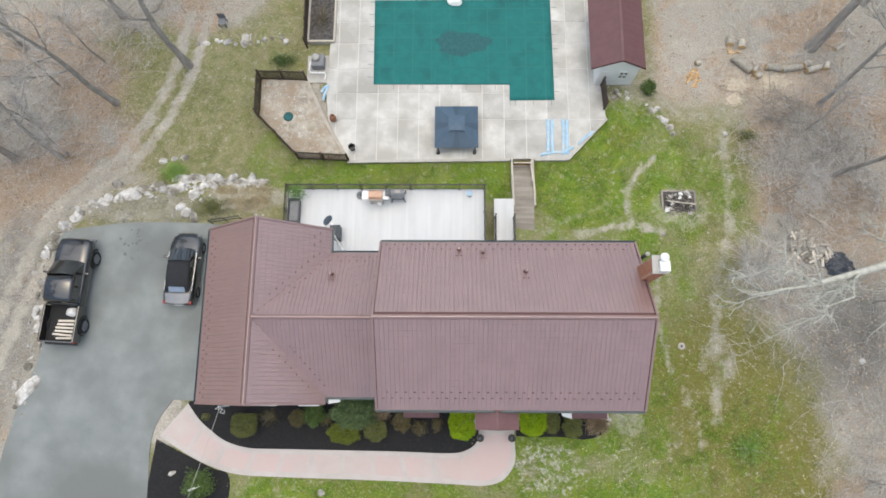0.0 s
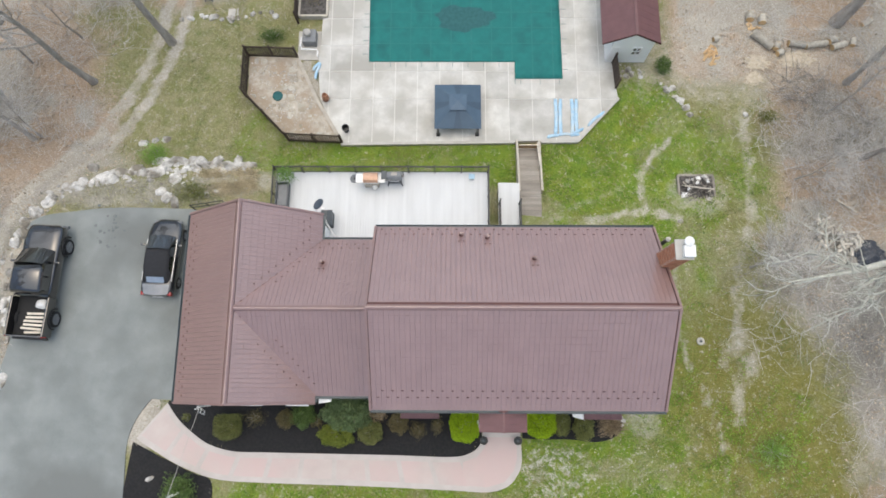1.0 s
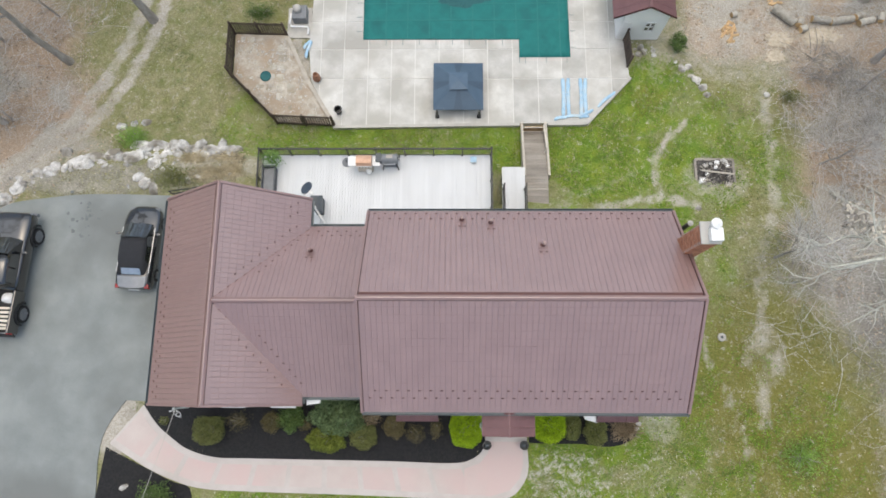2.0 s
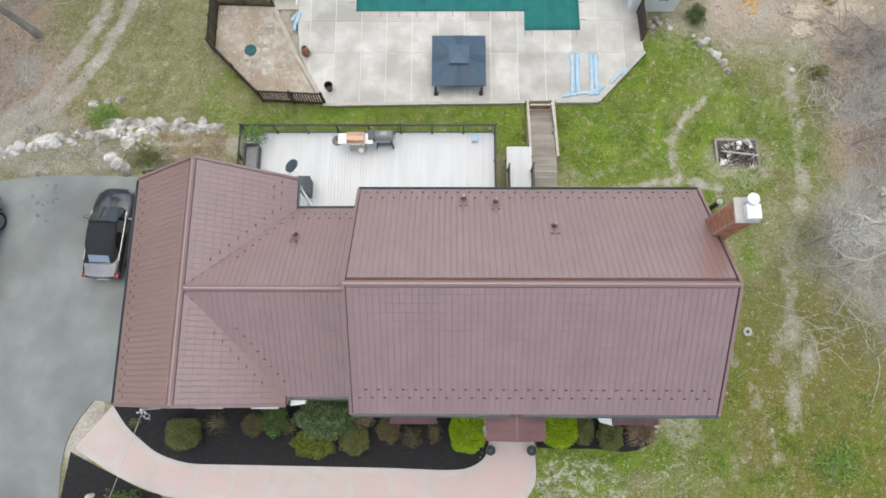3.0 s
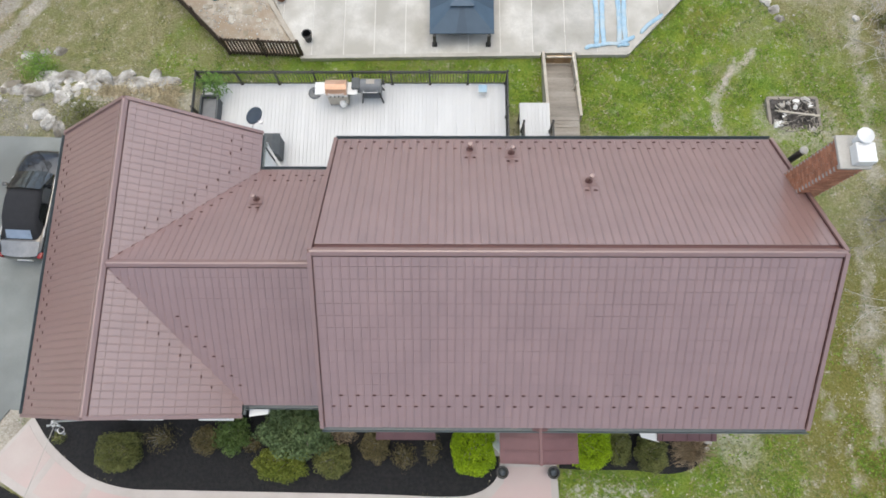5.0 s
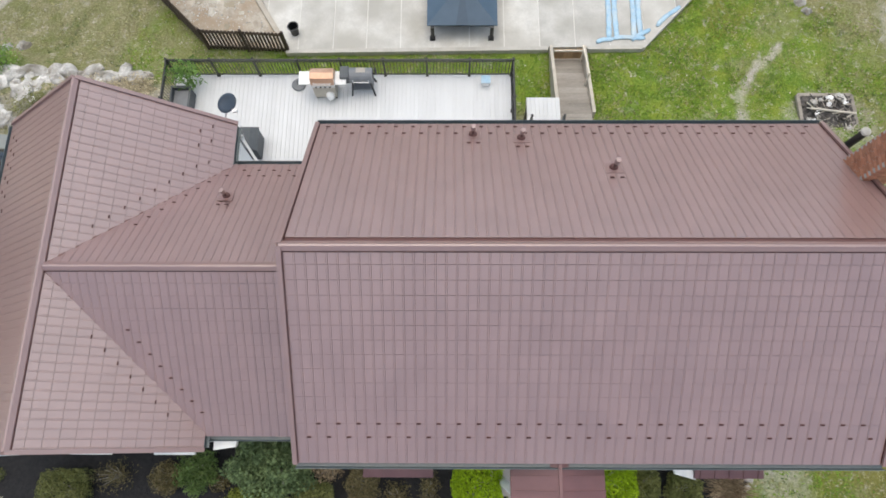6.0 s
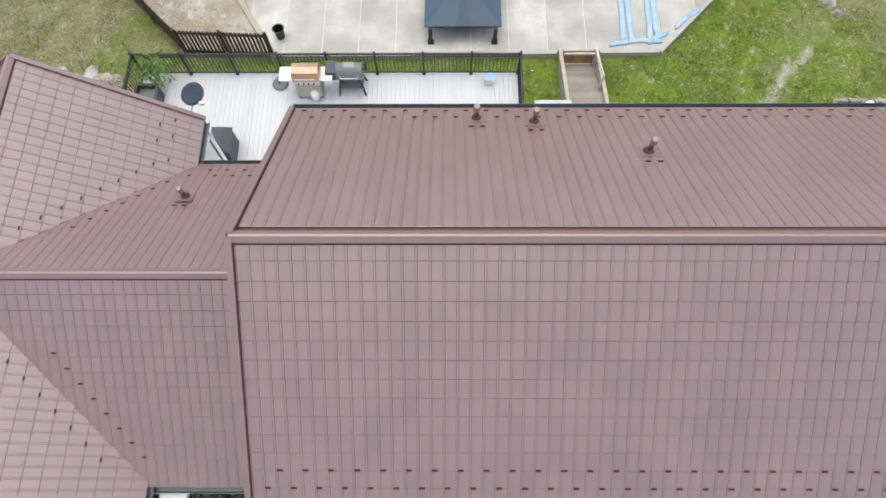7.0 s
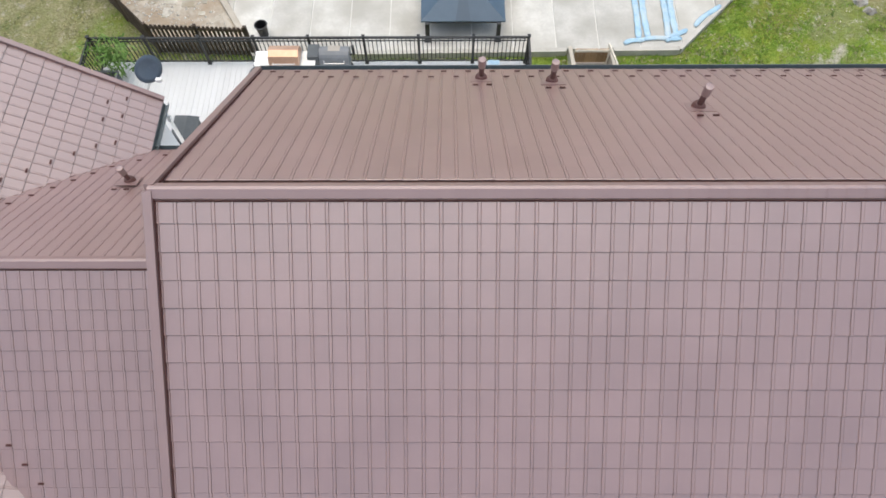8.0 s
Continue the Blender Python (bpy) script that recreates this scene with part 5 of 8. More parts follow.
short_board = mesh_of("board_short", box(bmesh.new(), -0.0675, 0.0675, 0, 3.14, -0.035, 0, 0.004), DECKING)
x = -8.98
while x < 2.22:
    piece("board", short_board if x < -6.2 else long_board, deck, DECK_INV @ pose(x, 9.63 if x < -6.2 else 8.33, DZ + random.uniform(-0.001, 0.001)))
    x += 0.139
for px, py in ((-8.9, 12.6), (-5.2, 12.6), (-1.5, 12.6), (2.1, 12.6), (2.1, 10.2), (-8.9, 10.2)):
    bm = bmesh.new()
    box(bm, px - 0.07, px + 0.07, py - 0.07, py + 0.07, gz(px, py) - 0.1, DZ - 0.3)
    part("support_post", bm, GREYWOOD, deck, world=True)


def railing(name, pts, z, tall, spacing, label, group=""):
    """A metal railing: posts, two rails and thin balusters."""
    ob = thing(name, (*pts[0], z), label, "railing", group)
    inv = root_matrix(ob).inverted()
    bal = mesh_of("baluster", box(bmesh.new(), -0.010, 0.010, -0.010, 0.010, 0.08, tall - 0.04), BLACK)
    bm = bmesh.new()
    box(bm, -0.032, 0.032, -0.032, 0.032, 0, tall + 0.03, 0.004)
    box(bm, -0.042, 0.042, -0.042, 0.042, tall + 0.03, tall + 0.05)
    box(bm, -0.05, 0.05, -0.05, 0.05, 0, 0.05)
    post = mesh_of("post", bm, BLACK)
    for a, b in zip(pts, pts[1:]):
        n = max(1, round(math.dist(a, b) / spacing))
        for h, w, t in ((tall - 0.02, 0.05, 0.045), (0.08, 0.035, 0.035), (tall - 0.13, 0.025, 0.025)):
            bm = bmesh.new()
            bar(bm, (*a, z + h), (*b, z + h), w, t)
            part("rail", bm, BLACK, ob, world=True)
        m = n * 13
        for k in range(m + 1):
            p = [a[i] + (b[i] - a[i]) * k / m for i in (0, 1)]
            if k % 13 == 0:
                if not (k == m and b != pts[-1]):
                    piece("post", post, ob, inv @ pose(*p, z))
            else:
                piece("baluster", bal, ob, inv @ pose(*p, z))
    return ob


railing("railing", [(-8.97, 9.95), (-8.97, 12.72), (2.22, 12.72), (2.22, 8.7)], DZ, 0.94, 1.41, "black metal deck railing with slim balusters")

# lower landing and the garden steps
landing = thing("landing", (3.4, 10.6, 0.4), "small pale boarded landing beside the garden steps", "landing")
LZ = 1.3
bm = bmesh.new()
box(bm, 2.86, 4.02, 8.4, 12.5, LZ - 0.24, LZ - 0.035)
part("landing_frame", bm, DECKING, landing, world=True)
for k in range(8):
    bm = bmesh.new()
    box(bm, 2.87 + k * 0.144, 2.87 + k * 0.144 + 0.136, 8.42, 12.5, LZ - 0.03, LZ, 0.004)
    part("board", bm, DECKING, landing, world=True)
for px in (2.95, 3.93):
    bm = bmesh.new()
    box(bm, px - 0.06, px + 0.06, 12.2, 12.32, gz(px, 12.3) - 0.1, LZ - 0.24)
    part("support_post", bm, GREYWOOD, landing, world=True)
for px in (2.9, 3.98):
    railing("railing", [(px, 8.7), (px, 11.3)], LZ, 0.9, 1.3, "short black metal railing at the landing", "landing railings")

steps = thing("garden_steps", (4.7, 12.5, 0.0), "weathered grey timber steps leading down to the pool patio", "steps")
SX0, SX1 = 4.16, 5.32
for k in range(11):
    y0 = 12.25 + k * 0.265
    z = 0.52 - k * 0.098
    bm = bmesh.new()
    box(bm, SX0, SX1, y0, y0 + 0.275, z - 0.13, z, 0.012)
    part("tread", bm, GREYWOOD, steps, world=True)
for k in range(22):
    y0 = 8.9 + k * 0.152
    bm = bmesh.new()
    box(bm, 4.04, 5.3, y0, y0 + 0.143, 0.56, 0.60, 0.006)
    part("walk_board", bm, GREYWOOD, steps, world=True)
for x in (4.12, 5.2):
    bm = bmesh.new()
    box(bm, x - 0.05, x + 0.05, 8.9, 12.24, gz(x, 12) - 0.1, 0.56)
    part("joist", bm, GREYWOOD, steps, world=True)
for x0 in (SX0 - 0.12, SX1 + 0.0):
    bm = bmesh.new()
    v = [bm.verts.new(p) for p in ((x0, 12.3, 0.63), (x0 + 0.12, 12.3, 0.63), (x0 + 0.12, 15.6, -0.16), (x0, 15.6, -0.16), (x0, 12.3, -0.4), (x0 + 0.12, 12.3, -0.4), (x0 + 0.12, 15.6, -0.9), (x0, 15.6, -0.9))]
    for f in ((0, 1, 2, 3), (7, 6, 5, 4), (0, 4, 5, 1), (1, 5, 6, 2), (2, 6, 7, 3), (3, 7, 4, 0)):
        bm.faces.new([v[k] for k in f])
    part("side_timber", bm, PALEWOOD, steps, world=True)
bm = bmesh.new()
bar(bm, (5.24, 13.7, 0.85), (5.2, 15.2, 0.35), 0.045, 0.07)
for y, z in ((13.75, 0.83), (15.1, 0.38)):
    bar(bm, (5.25, y, z - 0.9), (5.25, y, z), 0.05)
part("handrail", bm, LUMBER, steps, "bare wooden handrail", world=True)
gate = thing("gate", (4.74, 15.22, -0.55), "low tan wooden gate at the foot of the garden steps", "gate")
for k in range(9):
    bm = bmesh.new()
    box(bm, 4.2 + k * 0.122, 4.2 + k * 0.122 + 0.114, 15.2, 15.225, -0.56, 0.14, 0.003)
    part("board", bm, TANWOOD, gate, world=True)
for z in (-0.5, 0.08):
    bm = bmesh.new()
    box(bm, 4.18, 5.3, 15.16, 15.2, z - 0.045, z + 0.045, 0.004)
    part("rail", bm, LUMBER, gate, world=True)


# a low black pipe rail behind the garage
rail = thing("pipe_rail", (-12.7, 11.0, gz(-12.7, 11.0)), "low black pipe rail behind the garage", "rail")
for x in (-12.95, -12.1, -11.25):
    bm = bmesh.new()
    tube(bm, [(x + 12.1, 0.15 * (x + 12.1), -0.15), (x + 12.1, 0.15 * (x + 12.1), 0.85)], 0.03, 8)
    part("post", bm, BLACK, rail)
for z in (0.45, 0.85):
    bm = bmesh.new()
    tube(bm, [(-0.85, -0.13, z), (0.9, 0.14, z)], 0.028, 8)
    part("bar", bm, BLACK, rail)

for x, y, w, a in ((8.78, 0.12, 0.2, 12), (9.02, -0.06, 0.13, -25), (8.95, -0.3, 0.1, 40)):
    bm = bmesh.new()
    box(bm, -w, w, -w * 0.7, w * 0.7, -0.03, w * 0.8, 0.02)
    solid("concrete_block", bm, KERB, (x, y, gz(x, y) + 0.04), "pale concrete block at the house corner", "block", "corner blocks", turn=a)

# ---- things on the deck ----
def gas_grill(x, y):
    ob = thing("gas_grill", (x, y, DZ), "gas grill with a copper lid and pale side shelves", "grill")
    bm = bmesh.new()
    box(bm, -0.36, 0.36, -0.26, 0.26, 0.1, 0.72, 0.02)
    part("cabinet", bm, PALEWOOD, ob)
    bm = bmesh.new()
    box(bm, -0.38, 0.38, -0.28, 0.28, 0.72, 0.86, 0.02)
    part("firebox", bm, STEEL, ob)
    bm = bmesh.new()
    extrude_x(bm, [(-0.27, 0.87), (-0.27, 0.99), (-0.19, 1.13), (-0.02, 1.19), (0.16, 1.14), (0.26, 1.0), (0.27, 0.87)], -0.37, 0.37)
    lid = part("lid", bm, COPPER, ob)
    bm = bmesh.new()
    tube(bm, [(-0.28, -0.31, 1.0), (0.28, -0.31, 1.0)], 0.014, 8)
    for s in (-0.26, 0.26):
        tube(bm, [(s, -0.26, 1.0), (s, -0.31, 1.0)], 0.01, 6)
    part("handle", bm, STEEL, lid)
    for x0, x1 in ((-0.78, -0.39), (0.39, 0.74)):
        bm = bmesh.new()
        box(bm, x0, x1, -0.24, 0.24, 0.82, 0.87, 0.02)
        part("side_shelf", bm, WHITE, ob)
    for s in (-0.22, -0.07, 0.07, 0.22):
        bm = bmesh.new()
        tube(bm, [(s, -0.285, 0.79), (s, -0.32, 0.79)], 0.025, 10)
        part("knob", bm, BLACK, ob)
    for sx in (-0.32, 0.32):
        for sy in (-0.2, 0.2):
            bm = bmesh.new()
            tube(bm, [(sx - 0.02, sy, 0.05), (sx + 0.02, sy, 0.05)], 0.05, 12)
            part("castor", bm, BLACK, ob)
    bm = bmesh.new()
    lathe(bm, 0.16, -0.3, [(0.1, 0.12), (0.13, 0.2), (0.13, 0.36), (0.08, 0.43), (0.03, 0.46)], 16)
    part("gas_bottle", bm, WHITE, ob, smooth=False)


gas_grill(-3.88, 12.1)


def smoker(x, y):
    ob = thing("pellet_smoker", (x, y, DZ), "grey barrel smoker on splayed legs", "grill")
    bm = bmesh.new()
    outline = [(0.24 * math.cos(a), 0.78 + 0.25 * math.sin(a)) for a in np.linspace(0, math.tau, 21)[:-1]]
    extrude_x(bm, outline, -0.32, 0.42)
    part("barrel", bm, MIDGREY, ob)
    bm = bmesh.new()
    box(bm, -0.62, -0.33, -0.2, 0.22, 0.62, 0.98, 0.02)
    part("hopper", bm, DARKGREY, ob)
    for sx, sy in ((-0.3, -0.28), (-0.3, 0.24), (0.4, -0.28), (0.4, 0.24)):
        bm = bmesh.new()
        bar(bm, (sx * 0.8, sy * 0.5, 0.62), (sx * 1.1, sy, 0.0), 0.05)
        part("leg", bm, BLACK, ob)
    bm = bmesh.new()
    box(bm, -0.28, 0.4, -0.24, 0.2, 0.27, 0.3, 0.005)
    part("lower_shelf", bm, MIDGREY, ob)
    bm = bmesh.new()
    tube(bm, [(-0.2, -0.24, 0.88), (-0.2, -0.31, 0.86), (0.3, -0.31, 0.86), (0.3, -0.24, 0.88)], 0.014, 8)
    part("handle", bm, STEEL, ob)
    bm = bmesh.new()
    tube(bm, [(0.42, 0.05, 0.8), (0.52, 0.05, 0.82), (0.52, 0.05, 1.1)], 0.04, 10)
    part("chimney_stack", bm, BLACK, ob)
    bm = bmesh.new()
    box(bm, -0.1, 0.2, -0.05, 0.12, 1.028, 1.034, 0.002)
    part("rust_patch", bm, GREYWOOD, ob, "sun-browned patch")


smoker(-2.72, 12.24)

bm = bmesh.new()
lathe(bm, 0, 0, [(0.23, 0.0), (0.24, 0.03), (0.2, 0.07), (0.05, 0.1), (0.04, 0.34), (0.028, 0.35)], 24)
solid("umbrella_base", bm, MIDGREY, (-4.85, 12.35, DZ), "round grey parasol base standing on the deck", "parasol base")

bucket = thing("tote_box", (1.36, 12.4, DZ), "pale blue plastic tote on the deck boards", "tote")
bm = bmesh.new()
for k in range(1):
    v = [bm.verts.new(p) for p in ((-0.1, -0.1, 0), (0.1, -0.1, 0), (0.1, 0.1, 0), (-0.1, 0.1, 0), (-0.14, -0.13, 0.26), (0.14, -0.13, 0.26), (0.14, 0.13, 0.26), (-0.14, 0.13, 0.26))]
    for f in ((3, 2, 1, 0), (0, 1, 5, 4), (1, 2, 6, 5), (2, 3, 7, 6), (3, 0, 4, 7), (4, 5, 6, 7)):
        bm.faces.new([v[i] for i in f])
part("tub", bm, WHITE, bucket)
bm = bmesh.new()
box(bm, -0.155, 0.155, -0.145, 0.145, 0.26, 0.29, 0.012)
part("lid", bm, LIGHTBLUE, bucket, "pale blue lid")

box_ob = thing("storage_box", (-6.15, 10.1, DZ), "charcoal resin storage box against the white wall", "storage box")
bm = bmesh.new()
box(bm, -0.24, 0.3, -0.45, 0.3, 0.0, 0.72, 0.02)
part("bin", bm, DARKGREY, box_ob)
bm = bmesh.new()
v = [bm.verts.new(p) for p in ((-0.26, -0.48, 0.73), (0.33, -0.48, 0.73), (0.33, 0.33, 0.73), (-0.26, 0.33, 0.73), (-0.2, -0.42, 0.86), (0.1, -0.42, 0.86), (0.1, 0.27, 0.86), (-0.2, 0.27, 0.86))]
for f in ((3, 2, 1, 0), (0, 1, 5, 4), (1, 2, 6, 5), (2, 3, 7, 6), (3, 0, 4, 7), (4, 5, 6, 7)):
    bm.faces.new([v[i] for i in f])
part("lid", bm, DARKGREY, box_ob)

planter = thing("planter_bench", (-8.55, 11.35, DZ), "charcoal slatted planter box on the deck", "planter")
for k in range(7):
    for s in (-0.3, 0.27):
        bm = bmesh.new()
        box(bm, s, s + 0.03, -0.62 + k * 0.18, -0.62 + k * 0.18 + 0.165, 0.0, 0.5, 0.004)
        part("slat", bm, DARKGREY, planter)
for k in range(3):
    for s in (-0.63, 0.62):
        bm = bmesh.new()
        box(bm, -0.27 + k * 0.18, -0.27 + k * 0.18 + 0.17, s, s + 0.03, 0.0, 0.5, 0.004)
        part("slat", bm, DARKGREY, planter)
bm = bmesh.new()
for a, b in (((-0.33, -0.66), (0.33, -0.6)), ((-0.33, 0.6), (0.33, 0.67)), ((-0.33, -0.6), (-0.27, 0.6)), ((0.27, -0.6), (0.33, 0.6))):
    box(bm, a[0], b[0], a[1], b[1], 0.5, 0.54, 0.004)
part("rim", bm, DARKGREY, planter)
bm = bmesh.new()
box(bm, -0.27, 0.27, -0.6, 0.6, 0.05, 0.36)
part("inner_tray", bm, MIDGREY, planter)


# ---- plants ----
def leaf_cloud(n, centre, radii, size, squash=1.0, shape=2.0, inner=0.35, seed=0, lumpy=0.12):
    """Loose leaves through a rounded or boxy crown, thick at its skin and with gaps."""
    r = np.random.default_rng(seed)
    d = r.normal(size=(n, 3))
    d /= (np.abs(d) ** shape).sum(1, keepdims=True) ** (1 / shape)
    rad = inner + (1 - inner) * r.random((n, 1)) ** 0.45
    wob = 1 + lumpy * np.sin(d[:, :1] * 5 + seed) * np.cos(d[:, 1:2] * 6 - seed) + lumpy * np.sin(d[:, 2:] * 7 + d[:, :1] * 4 + 2 * seed)
    p = np.array(centre) + d * rad * wob * np.array(radii)
    p = p[p[:, 2] > 0.02]
    n = len(p)
    a = r.normal(size=(n, 3))
    a /= np.linalg.norm(a, axis=1, keepdims=True)
    b = np.cross(a, r.normal(size=(n, 3)))
    b /= np.linalg.norm(b, axis=1, keepdims=True) + 1e-9
    s = size * (0.6 + 0.8 * r.random((n, 1)))
    v = np.stack([p - a * s, p + b * s * 0.45 * squash, p + a * s, p - b * s * 0.45 * squash], 1).reshape(-1, 3)
    return v, np.arange(4 * n).reshape(n, 4)


def shrub(name, x, y, rx, ry, h, mat, label, n=1500, size=0.06, shape=2.0, seed=1, inner=0.5, stems=7, lumpy=0.12, group=""):
    z = gz(x, y)
    rx, ry = rx * 0.88, ry * 0.88
    ob = thing(name, (x, y, z), label, "shrub", group)
    rs = random.Random(seed)
    bm = bmesh.new()
    for k in range(stems):
        a = rs.uniform(0, math.tau)
        e = rs.uniform(0.3, 0.75)
        tube(bm, [(0.05 * math.cos(a), 0.05 * math.sin(a), -0.03), (rx * e * 0.5 * math.cos(a), ry * e * 0.5 * math.sin(a), h * 0.4), (rx * e * math.cos(a), ry * e * math.sin(a), h * 0.85)], [0.02, 0.014, 0.005], 5)
    part("stem_tangle", bm, BARK, ob)
    v, f = leaf_cloud(n, (0, 0, h * 0.52), (rx, ry, h * 0.5), size, 1.3, shape, inner, seed, lumpy)
    me = new("foliage", bulk("foliage", v, f, mat))
    me.parent = ob
    return ob


BED = "front bed shrubs"
shrub("boxy_shrub", -10.75, -0.42, 0.70, 0.66, 1.1, OLIVE, "clipped olive-green evergreen shrub in black mulch", 8320, 0.029, 3.5, 11, 0.55, group=BED)
shrub("sparse_shrub", -9.5, -0.0, 0.62, 0.5, 0.8, BROWNISH, "sparse bronze twiggy shrub in black mulch", 1092, 0.026, 2, 12, 0.2, 12, 0.3, group=BED)
shrub("sparse_shrub", -13.0, 0.0, 0.3, 0.25, 0.35, OLIVE, "tiny olive seedling shrub in black mulch", 416, 0.023, 2, 40, 0.2, 5, group=BED)
shrub("round_shrub", -7.95, -0.05, 0.50, 0.52, 0.9, BROWNISH, "bronze-green rounded shrub in black mulch", 3380, 0.029, 2, 13, 0.3, group=BED)
shrub("leafy_shrub", -7.05, 0.12, 0.62, 0.62, 1.1, GREEN, "fresh green leafy shrub in black mulch", 3380, 0.041, 2, 14, 0.3, 9, 0.25, group=BED)
shrub("sparse_shrub", -6.45, -0.2, 0.35, 0.3, 0.5, BROWNISH, "small bronze shrub beside a leafy one", 676, 0.026, 2, 41, 0.2, 8, 0.3, group=BED)
shrub("rhododendron", -4.85, 0.32, 1.25, 0.92, 1.7, BLUEGREEN, "large grey-green rhododendron against the house", 10920, 0.049, 2.4, 15, 0.45, 10, 0.2, group=BED)
shrub("round_shrub", -5.4, -0.78, 0.95, 0.62, 0.95, OLIVEGREEN, "yellow-green spreading shrub in black mulch", 6760, 0.032, 2.5, 16, 0.45, group=BED)
shrub("round_shrub", -3.72, -0.68, 0.68, 0.62, 0.9, OLIVE, "olive rounded shrub in black mulch", 4940, 0.032, 2.4, 17, 0.45, group=BED)
shrub("sparse_shrub", -3.35, 0.3, 0.55, 0.5, 1.0, STRAW, "dry straw-coloured shrub by the house wall", 1820, 0.029, 2, 18, 0.25, 12, 0.2, group=BED)
shrub("round_shrub", -2.32, -0.22, 0.55, 0.58, 0.9, BROWNISH, "bronze rounded shrub in black mulch", 3900, 0.029, 2.2, 19, 0.35, group=BED)
shrub("sparse_shrub", -1.35, -0.55, 0.45, 0.45, 0.6, BROWNISH, "thin bronze shrub in black mulch", 1248, 0.026, 2, 20, 0.2, 12, 0.3, group=BED)
shrub("sparse_shrub", -0.4, -0.35, 0.32, 0.45, 0.7, BROWNISH, "narrow bronze shrub in black mulch", 1092, 0.026, 2, 21, 0.2, 12, 0.3, group=BED)
shrub("golden_shrub", 0.95, -0.2, 0.78, 0.98, 1.5, LIME, "dense lime-yellow clipped shrub beside the entrance", 13520, 0.029, 3.5, 22, 0.6, 9, 0.06, group=BED)
shrub("golden_shrub", 4.75, -0.1, 0.80, 0.88, 1.4, LIME, "dense lime-yellow shrub beside the portico", 12480, 0.029, 3.2, 23, 0.6, 9, 0.06, group=BED)
shrub("round_shrub", 5.82, -0.22, 0.45, 0.62, 1.0, OLIVE, "olive upright shrub in black mulch", 4680, 0.029, 2.6, 24, 0.5, group=BED)
shrub("round_shrub", 6.9, -0.42, 0.55, 0.68, 1.0, OLIVE, "olive rounded evergreen in black mulch", 5720, 0.029, 2.6, 25, 0.5, group=BED)
shrub("dwarf_tree", -12.9, -3.45, 0.85, 0.9, 1.3, GREEN, "airy dark green ornamental tree in black mulch", 3900, 0.041, 2, 27, 0.15, 14, 0.25)
shrub("lawn_sapling", -16.4, 14.3, 0.75, 0.85, 1.1, SPRING, "young bright green sapling above the boulders", 1820, 0.035, 2, 28, 0.1, 10, 0.25)
shrub("low_shrub", -13.7, 11.9, 1.1, 0.7, 0.6, OLIVE, "weedy olive undergrowth behind the garage", 1820, 0.035, 2, 29, 0.1, 14, 0.3)
for k, (x, y, rx, ry) in enumerate(((-12.0, 12.1, 1.2, 0.7), (-10.9, 12.3, 0.7, 0.6), (-13.0, 13.0, 0.9, 0.4), (-11.2, 13.1, 0.9, 0.4))):
    shrub("dead_grass_clump", x, y, rx, ry, 0.16, DEADGRASS, "flattened straw-coloured dead grass behind the garage", 5200, 0.03, 2, 60 + k, 0.0, 6, 0.4)
shrub("low_shrub", -10.6, 22.3, 1.0, 0.6, 0.6, GREEN, "dark green undergrowth at the pad fence", 1820, 0.035, 2, 30, 0.1, 12, 0.3)
shrub("low_shrub", 12.9, 20.3, 0.55, 0.65, 0.7, GREEN, "green bush at the shed corner", 2340, 0.035, 2, 31, 0.2, 10, 0.2)
shrub("low_shrub", 18.8, 17.1, 0.6, 0.45, 0.5, OLIVE, "small green bush under grey brush", 1040, 0.035, 2, 32, 0.1, 10, 0.3)
shrub("low_shrub", 16.5, -1.5, 1.3, 1.2, 0.6, SPRING, "sparse pale green saplings on the lawn", 2340, 0.035, 2, 33, 0.0, 14, 0.3)


def fountain_grass(x, y):
    ob = thing("ornamental_grass", (x, y, gz(x, y)), "dry tan fountain grass clump in black mulch", "grass clump")
    r = random.Random(5)
    bm = bmesh.new()
    for k in range(620):
        a, s = r.uniform(0, math.tau), r.uniform(0.2, 0.8) * r.uniform(0.7, 1.1)
        h = r.uniform(0.3, 0.6)
        c, d = math.cos(a), math.sin(a)
        ox, oy, b = r.gauss(0, 0.16), r.gauss(0, 0.12), r.uniform(-0.3, 0.3)
        pts = [(ox + 0.04 * c, oy + 0.04 * d, 0), (ox + 0.4 * s * c, oy + 0.4 * s * d, h), (ox + s * math.cos(a + b), oy + s * math.sin(a + b) * 0.8, h * r.uniform(0.1, 0.8))]
        w = 0.006
        rows = [[bm.verts.new((p[0] - d * w * t, p[1] + c * w * t, p[2])) for t in (-1, 1)] for p in pts]
        for r0, r1 in zip(rows, rows[1:]):
            bm.faces.new((r0[0], r0[1], r1[1], r1[0]))
    part("blades", bm, STRAW, ob)


fountain_grass(8.35, -0.35)


def bamboo(x, y, z):
    ob = thing("bamboo_plant", (x, y, z), "green bamboo growing behind the planter", "plant")
    r = random.Random(9)
    for k in range(9):
        bm = bmesh.new()
        a, b = r.uniform(-0.25, 0.25), r.uniform(-0.25, 0.25)
        tube(bm, [(a * 0.5, b * 0.5, 0), (a, b, 0.5), (a * 2.2, b * 2.2, 1.0)], [0.012, 0.01, 0.005], 6)
        part("cane", bm, BAMBOO, ob)
    v, f = leaf_cloud(520, (0, 0, 0.72), (0.6, 0.5, 0.5), 0.085, 0.5, 2, 0.1, 3, 0.25)
    o = new("foliage", bulk("foliage", v, f, BAMBOO))
    o.parent = ob


bamboo(-8.4, 12.35, DZ)


